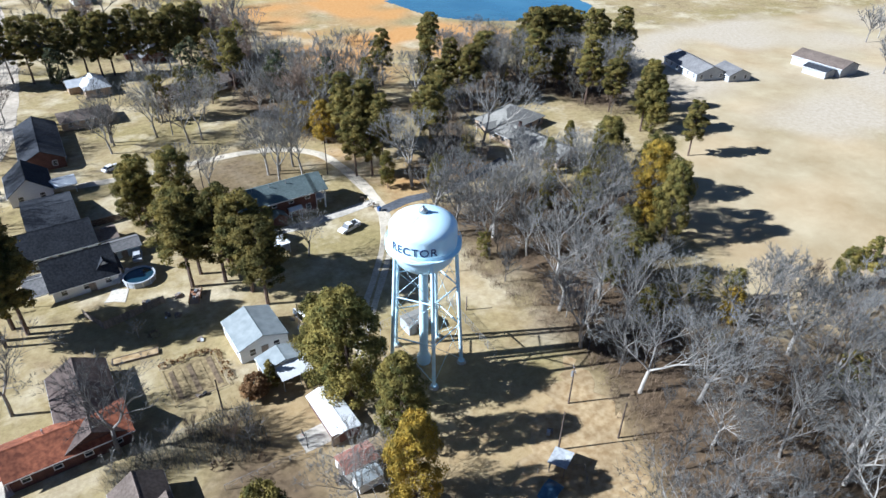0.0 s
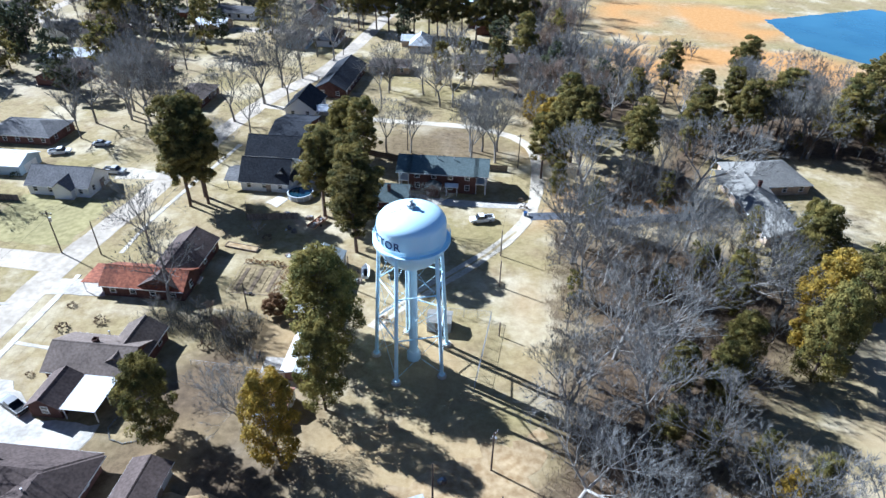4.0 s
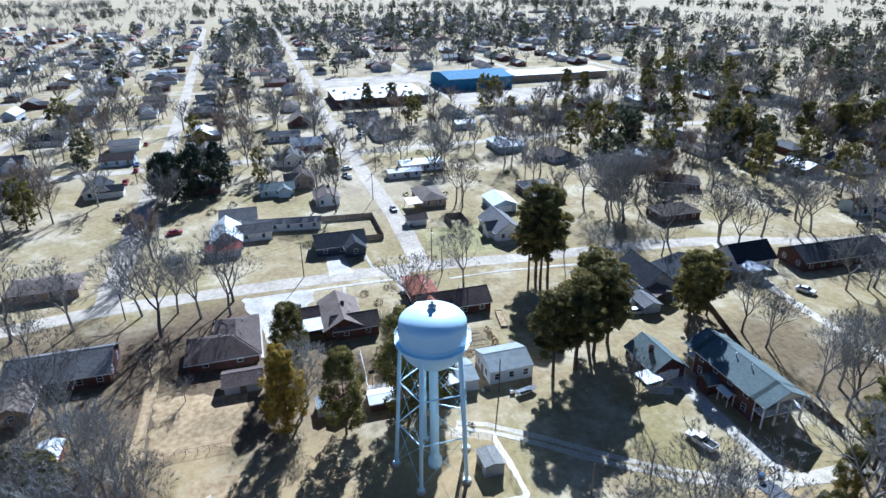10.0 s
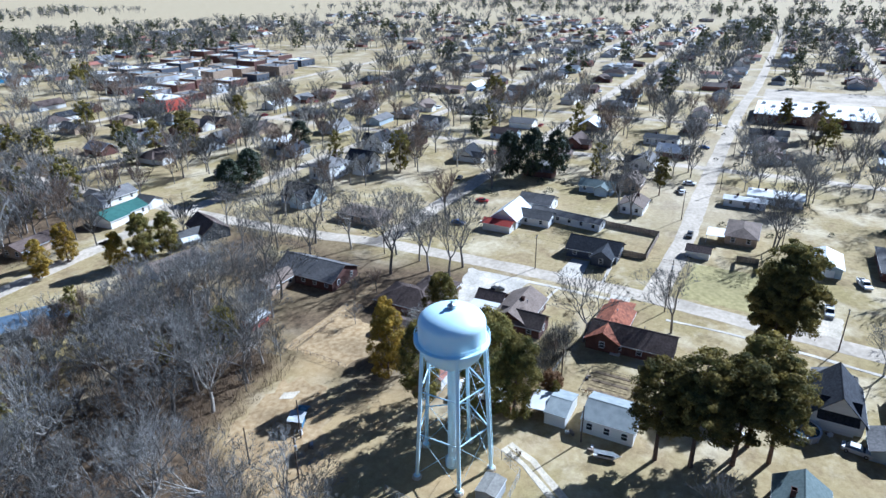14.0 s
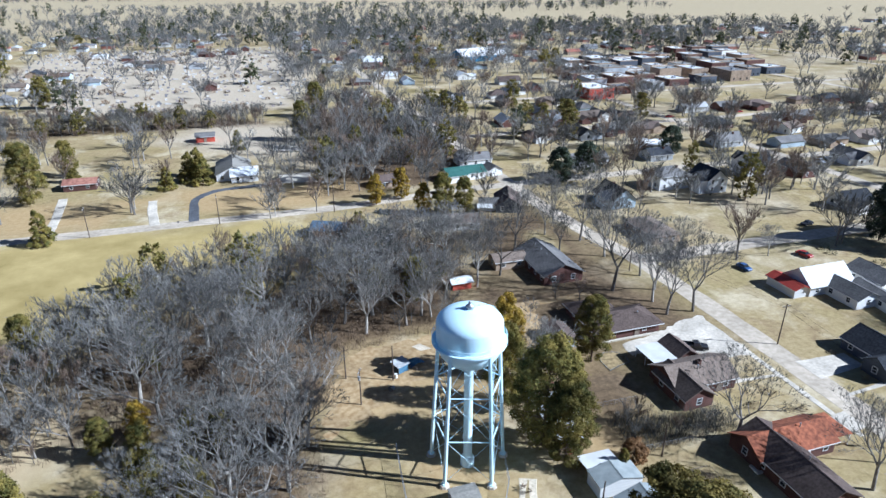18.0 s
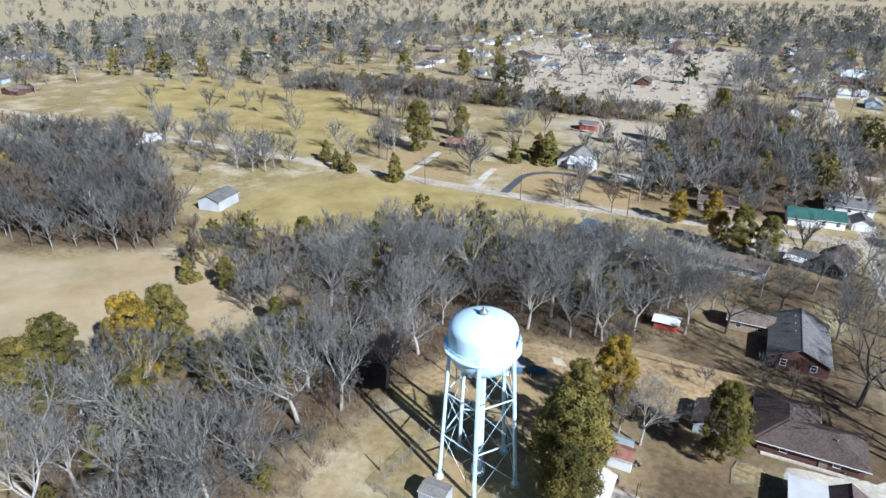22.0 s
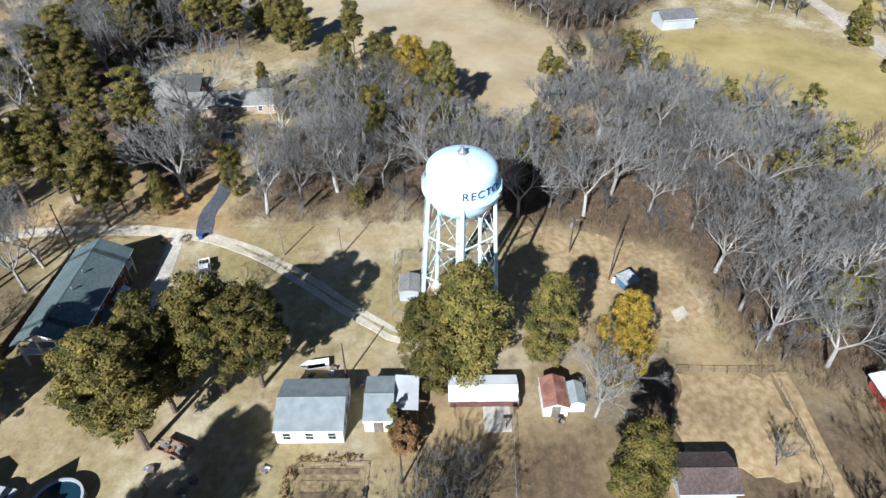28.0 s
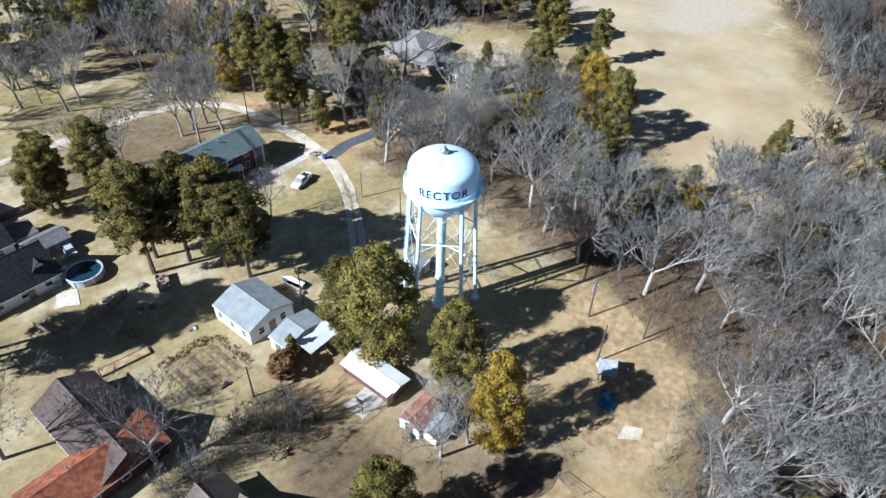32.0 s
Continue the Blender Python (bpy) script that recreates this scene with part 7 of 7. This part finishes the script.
t = ring_thing("swimming_pool", 7.6, 114.6, "round above-ground pool with dark water and pale rim", "pool")
part("pool_wall", Geo().lathe([(2.95, -0.05), (2.95, 1.25), (3.1, 1.27), (3.1, 1.33), (2.8, 1.33), (2.8, 0.2)], 36), GREYSIDING, t)
part("water", Geo().lathe([(0.01, 1.02), (2.82, 1.02)], 36), POOLWATER, t)
for k in range(12):
    a = 2 * math.pi * k / 12
    part("upright", Geo().box(-0.08, 0.08, -0.05, 0.05, 0, 1.3), TRIM, t).matrix_basis = pose(3.02 * math.cos(a), 3.02 * math.sin(a), 0, 0, 0, math.degrees(a) + 90)
t = thing("pool_deck", 3.3, 116.6, -40, "pale wooden deck beside the pool", "deck")
for k in range(9):
    part("plank", Geo().box(-1.6, 1.6, -1.4 + 0.31 * k, -1.12 + 0.31 * k, 0.9, 0.96), TRIM, t)
for px in (-1.5, 1.5):
    for py in (-1.3, 1.3):
        part("post", Geo().box(px - 0.06, px + 0.06, py - 0.06, py + 0.06, 0, 0.9), WOOD, t)
patch("patio", [(0.4, 110.8), (2.6, 114.6), (5.2, 112.6), (3.8, 108.8)], CONCRETE, "pale slab patio beside the pool", 0.07, "patio", 28, rag=0.2)


def car(x, y, yaw, paint, label, pickup=False):
    t = thing("pickup_truck" if pickup else "car", x, y, yaw, label, "truck" if pickup else "car", "parked vehicles")
    L, W = (2.75, 0.98) if pickup else (2.3, 0.9)

    def hull(stations, name, material, lab=""):
        g = Geo()
        verts = []
        for px, z0, z1, w0, w1 in stations:
            verts += [(px, -w0, z0), (px, w0, z0), (px, w1, z1), (px, -w1, z1)]
        faces = [(0, 1, 2, 3), tuple(4 * (len(stations) - 1) + k for k in (3, 2, 1, 0))]
        for k in range(len(stations) - 1):
            faces += [(4 * k + j, 4 * k + 4 + j, 4 * k + 4 + (j + 1) % 4, 4 * k + (j + 1) % 4) for j in range(4)]
        g.add(verts, faces)
        return part(name, g, material, t, lab)

    hull([(-L, 0.45, 0.85, W * 0.9, W * 0.88), (-L + 0.15, 0.32, 0.98, W, W * 0.95), (L - 0.9, 0.3, 1.0, W, W * 0.95), (L - 0.12, 0.34, 0.92, W * 0.97, W * 0.88), (L, 0.45, 0.78, W * 0.85, W * 0.8)], "body", paint)
    if pickup:
        cab = [(-0.55, 1.0, 1.0, W * 0.93, W * 0.93), (-0.45, 1.0, 1.68, W * 0.93, W * 0.78), (0.75, 1.0, 1.7, W * 0.93, W * 0.78), (1.35, 1.0, 1.02, W * 0.93, W * 0.9)]
        part("bed_liner", Geo().box(-L + 0.2, -0.65, -W * 0.8, W * 0.8, 0.98, 1.0), RUBBER, t)
        for s in (-1, 1):
            part("bed_side", Geo().box(-L + 0.1, -0.6, s * W * 0.9 - 0.07, s * W * 0.9 + 0.07, 0.95, 1.22), paint, t)
        part("tailgate", Geo().box(-L + 0.04, -L + 0.14, -W * 0.9, W * 0.9, 0.95, 1.22), paint, t)
    else:
        cab = [(-1.75, 0.97, 1.0, W * 0.92, W * 0.9), (-1.1, 0.97, 1.42, W * 0.92, W * 0.72), (0.35, 0.97, 1.45, W * 0.92, W * 0.72), (1.15, 0.97, 1.0, W * 0.92, W * 0.88)]
    hull(cab, "cabin_glass", GLASS)
    (a, _, za, _, wa), (b, _, zb, _, wb) = cab[1], cab[2]
    part("cab_roof", Geo().slab([(a, -wa, za + 0.05), (b, -wb, zb + 0.05), (b, wb, zb + 0.05), (a, wa, za + 0.05)], 0.06), paint, t)
    for px in (-L * 0.62, L * 0.62):
        for s in (-1, 1):
            wh = part("wheel", Geo().tube((px, s * (W - 0.2), 0.35), (px, s * (W + 0.01), 0.35), 0.35, 0.35, 14, True), RUBBER, t)
            part("rim", Geo().tube((px, s * (W + 0.005), 0.35), (px, s * (W + 0.025), 0.35), 0.2, 0.18, 10, True), GALV, wh)
    for s in (-1, 1):
        part("headlight", Geo().box(L - 0.08, L - 0.01, s * W * 0.68 - 0.14, s * W * 0.68 + 0.14, 0.62, 0.76), TRIM, t)
        part("tail_light", Geo().box(-L - 0.01, -L + 0.06, s * W * 0.78 - 0.08, s * W * 0.78 + 0.08, 0.62, 0.85), REDPAINT, t)
    return t


car(50.9, 108.8, 197, CARPAINTS[0], "white pickup truck parked on the grass by the lane", True)
car(-16.3, 46.4, 155, CARPAINTS[2], "black pickup truck parked on the concrete drive", True)
car(-76.8, 84.4, 0, CARPAINTS[2], "dark car driving on the side street")
car(-61.6, 128.5, 20, CARPAINTS[0], "white camper van parked behind the cottage", True)
car(-53.5, 134.5, 10, CARPAINTS[1], "silver car parked in the back lot")
car(-41.8, 120.2, 0, CARPAINTS[1], "silver pickup truck beside the white cottage", True)
car(12.6, 168.8, 25, CARPAINTS[0], "white car parked on the sandy drive")
car(9.0, 122.8, 80, CARPAINTS[1], "silver car parked behind the cottages")
car(-77.5, 15.2, 100, CARPAINTS[3], "dark red car parked on the lot")
car(-97.8, -3.8, 10, CARPAINTS[2], "black car parked by the street")
car(-55, 17, 90, CARPAINTS[4], "blue car parked beside the white house")
car(32.4, -33.0, 60, CARPAINTS[0], "white car parked under bare trees")
car(3.5, -57.5, 70, CARPAINTS[2], "dark car parked on the pale concrete lot")
vehicle_rng = random.Random(9)
for k in range(42):
    sy = vehicle_rng.choice(STREETS_Y[1:6])
    car(vehicle_rng.uniform(-320, -95), sy + vehicle_rng.choice((-1, 1)) * vehicle_rng.uniform(7, 10), vehicle_rng.choice((0, 90, 180)), vehicle_rng.choice(CARPAINTS), "small car parked in a town driveway", vehicle_rng.random() < 0.4)


# junk trailer, tarp heap, hoop, bin and small clutter
t = thing("utility_trailer", 15.0, 102.6, 68, "flat utility trailer loaded with scrap", "trailer")
part("bed", Geo().box(-2.4, 2.4, -0.95, 0.95, 0.55, 0.68), WOOD, t)
part("tongue", Geo().tube((2.4, 0, 0.6), (3.6, 0, 0.5), 0.05, 0.04, 6), RUST, t)
for s in (-1, 1):
    part("side_rail", Geo().box(-2.4, 2.4, s * 0.95 - 0.03, s * 0.95 + 0.03, 0.68, 1.05), RUST, t)
    part("wheel", Geo().tube((-0.2, s * 0.98, 0.33), (-0.2, s * 1.15, 0.33), 0.33, 0.33, 12, True), RUBBER, t)
clutter_rng = random.Random(3)
for k in range(7):
    a, b = clutter_rng.uniform(-2, 1.6), clutter_rng.uniform(-0.7, 0.4)
    part("scrap", Geo().box(a, a + clutter_rng.uniform(0.3, 0.9), b, b + clutter_rng.uniform(0.2, 0.6), 0.68, 0.68 + clutter_rng.uniform(0.15, 0.6)), clutter_rng.choice([GALV, RUST, TRIM, WOOD]), t)
t = thing("tarp_heap", 42.6, 33.4, 20, "faded blue tarp over a heap of junk", "tarp")
g = Geo()
verts = [(-1.8 + 0.6 * i, -1.2 + 0.6 * j, max(0.02, 1.2 - 0.28 * ((i - 3) ** 2 + (j - 2) ** 2) ** 0.6 + 0.25 * clutter_rng.uniform(-1, 1) * (0 < i < 6 and 0 < j < 4))) for i in range(7) for j in range(5)]
g.add(verts, [(5 * i + j, 5 * i + 5 + j, 5 * i + 6 + j, 5 * i + j + 1) for i in range(6) for j in range(4)])
part("tarp", g, BLUETARP, t, "", True)
fence_line([(43.0, 36.6), (49.0, 33.5), (47.6, 31.6)], "pen_fence", "old rail pen beside the parked car", 1.2, 1.6, WOOD, wires=3)
t = thing("tarp_shelter", 46.2, 35.6, 25, "small shelter of poles under sagging pale and blue tarps", "shelter")
for px in (-1.3, 1.3):
    for py in (-1.1, 1.1):
        part("pole", Geo().tube((px, py, 0), (px, py, 2.3 - 0.15 * py), 0.05, 0.05, 6, True), WOOD, t)
g = Geo()
verts = [(-1.6 + 0.64 * i, -1.4 + 0.7 * j, 2.5 - 0.09 * j - 0.12 * math.sin(i * 0.63) * math.sin(j * 0.8)) for i in range(6) for j in range(5)]
g.add(verts + [(x, y, z - 0.02) for x, y, z in verts], [(5 * i + j, 5 * i + 5 + j, 5 * i + 6 + j, 5 * i + j + 1) for i in range(5) for j in range(4)] + [(30 + 5 * i + j + 1, 36 + 5 * i + j, 35 + 5 * i + j, 30 + 5 * i + j) for i in range(5) for j in range(4)])
part("tarp", g, mat("dirty_pale_tarp", (0.3, 0.31, 0.31), (0.45, 0.46, 0.45), 2, 0.7, 0.4, 3), t, "dirty pale tarp roof", True)
part("side_sheet", Geo().box(-1.35, 1.35, 1.08, 1.11, 0.5, 2.1), BLUETARP, t, "blue tarp side sheet")
t = thing("white_drum", 47.6, 37.4, 0, "dented white drum standing on the dirt", "drum")
part("barrel", Geo().lathe([(0.02, 0.0), (0.32, 0.0), (0.32, 0.3), (0.34, 0.32), (0.32, 0.34), (0.32, 0.6), (0.34, 0.62), (0.32, 0.64), (0.32, 0.95), (0.02, 0.95)], 16), TRIM, t)
part("rim", Geo().lathe([(0.3, 0.94), (0.34, 0.95), (0.34, 0.98), (0.3, 0.98)], 16), GALV, t)
t = thing("basketball_hoop", 18.2, 58.6, 90, "basketball hoop on a dark pole at the patio", "basketball hoop")
part("pole", Geo().tube((0, 0, 0), (0, 0, 3.2), 0.06, 0.06, 8), RUBBER, t)
part("backboard", Geo().box(-0.6, 0.6, 0.3, 0.34, 2.8, 3.6), RUBBER, t)
part("hoop", Geo().lathe([(0.22, 2.98), (0.25, 3.0), (0.22, 3.02)], 14, 0, 0.6), REDPAINT, t)
t = thing("rubbish_bin", 60.6, 112.4, 10, "dark blue wheeled rubbish bin by the lane", "bin")
part("bin_body", Geo().add([(-0.3, -0.3, 0.05), (0.3, -0.3, 0.05), (0.3, 0.3, 0.05), (-0.3, 0.3, 0.05), (-0.38, -0.38, 1.0), (0.38, -0.38, 1.0), (0.38, 0.38, 1.0), (-0.38, 0.38, 1.0)], [(3, 2, 1, 0), (0, 1, 5, 4), (1, 2, 6, 5), (2, 3, 7, 6), (3, 0, 4, 7), (4, 5, 6, 7)]), CARPAINTS[4], t)
part("lid", Geo().slab([(-0.42, -0.42, 1.08), (0.42, -0.42, 1.04), (0.42, 0.42, 1.04), (-0.42, 0.42, 1.08)], 0.05), CARPAINTS[4], t)
for k, (px, py, mw) in enumerate(((9, 100, TRIM), (10.5, 99, WOOD), (28.2, 86.4, WOOD), (28.6, 83.4, TRIM), (26.2, 79, GALV), (7, 106.4, TRIM), (12.4, 105.6, GALV), (8.5, 77.5, RUBBER), (19.5, 51.0, RUBBER), (24.5, 66.8, REDPAINT), (5.5, 119, TRIM), (12, 90.5, TRIM), (-60, 23, TRIM), (49.5, 40.6, GALV))):
    t = thing("yard_clutter", px, py, 31 * k, "small heap of household clutter in the yard", "clutter", "yard clutter")
    for j in range(4):
        a, b, c = clutter_rng.uniform(-0.7, 0.4), clutter_rng.uniform(-0.7, 0.4), clutter_rng.uniform(0.2, 0.7)
        part("item", Geo().box(a, a + clutter_rng.uniform(0.3, 0.8), b, b + clutter_rng.uniform(0.3, 0.8), 0, c), mw if j % 2 else WOOD, t)
t = thing("firewood_bed", 1.8, 92.0, -10, "long narrow raised bed of weathered boards", "raised bed")
for s in (-1, 1):
    part("side_board", Geo().box(-3.6, 3.6, s * 0.75 - 0.04, s * 0.75 + 0.04, 0, 0.4), WOOD, t)
    part("end_board", Geo().box(s * 3.6 - 0.04, s * 3.6 + 0.04, -0.75, 0.75, 0, 0.4), WOOD, t)
part("earth", Geo().box(-3.56, 3.56, -0.71, 0.71, 0, 0.3), SOIL, t)
t = thing("parked_boat", 29.2, 86.2, 100, "small pale boat stored behind the workshop", "boat")
part("hull", Geo().add([(-2, -0.8, 0.9), (1.2, -0.8, 0.9), (2.4, 0, 0.95), (1.2, 0.8, 0.9), (-2, 0.8, 0.9), (-2, -0.5, 0.3), (1.2, -0.45, 0.3), (1.9, 0, 0.4), (1.2, 0.45, 0.3), (-2, 0.5, 0.3)],
                         [(0, 1, 6, 5), (1, 2, 7, 6), (2, 3, 8, 7), (3, 4, 9, 8), (4, 0, 5, 9), (5, 6, 7, 8, 9)]), TRIM, t)
part("cradle", Geo().box(-1.4, 1.2, -0.4, 0.4, 0.0, 0.3), WOOD, t)

# cemetery stones
g = Geo()
stone_rng = random.Random(41)
for k in range(1100):
    x, y = stone_rng.uniform(20, 250), stone_rng.uniform(-610, -258)
    y = -258 - round((-258 - y) / 7) * 7 + stone_rng.uniform(-0.6, 0.6)
    if inside_distance(np.array([x]), np.array([y]), CEMETERY)[0] > 2:
        w, h = stone_rng.uniform(0.5, 1.1), stone_rng.uniform(0.6, 1.4)
        g.box(x - w, x + w, y - 0.2, y + 0.2, 0, h)
single("gravestones", g, mixed("mixed_gravestones", [(0.5, 0.49, 0.47), (0.2, 0.2, 0.21), (0.34, 0.3, 0.28), (0.62, 0.61, 0.58)]), "rows of pale and dark gravestones on sandy ground", "gravestones", kind="stuff")


def shrubs(name, spots, material, label, size, seed):
    """Low rounded shrubs made of small leaves, joined."""
    rng = random.Random(seed)
    g = Geo()
    for x, y in spots:
        r = size * rng.uniform(0.6, 1.3)
        for _ in range(60):
            d = Vector((rng.gauss(0, 1), rng.gauss(0, 1), abs(rng.gauss(0, 0.8)))).normalized() * r * rng.uniform(0.55, 1)
            p = Vector((x, y, 0.05)) + d
            u = (d.normalized() + Vector((rng.uniform(-1, 1), rng.uniform(-1, 1), rng.uniform(-0.3, 1))) * 0.7).normalized()
            w = u.orthogonal().normalized() * r * 0.13
            g.add([p - w, p + w, p + u * r * 0.34], [(0, 1, 2)])
    single(name, g, material, label, "shrubs", kind="stuff")


shrub_rng = random.Random(61)
shrubs("cemetery_shrubs", [(shrub_rng.uniform(40, 235), shrub_rng.uniform(-600, -262)) for _ in range(140)], BRUSH, "dark leafless shrubs dotted over the cemetery", 2.2, 62)
shrubs("yard_shrubs", [(59.5, 118.6), (60.2, 115.4), (-18.5, 53), (-20, 64), (-14.5, 66.5), (-41.5, 66), (-43, 57), (5.8, 96), (35.2, 72.6), (-22, 70), (6.5, 62.5), (11, 64), (8, 66.5), (12, 60.4), (3, 22), (-11, 38)], BRUSH, "small brown yard shrubs beside the houses", 1.0, 63)
shrubs("town_shrubs", [(shrub_rng.uniform(-300, -45), shrub_rng.uniform(-170, 320)) for _ in range(240)], MAGNOLIA, "dark green shrubs beside the town houses", 1.3, 64)
shrubs("garden_shrubs", [(13.6 + 0.3 * math.sin(k * 2.1), 78.5 + k * 0.9) for k in range(9)] + [(5 + k * 1.0, 87.2 + 0.3 * math.sin(k * 1.7)) for k in range(8)], RUSSET, "russet dead plants along the garden border", 0.65, 65)
brush("dry_weeds", [WOOD_EAST], 900, 8, "dry tan weeds along the wood's edge", 1.1)
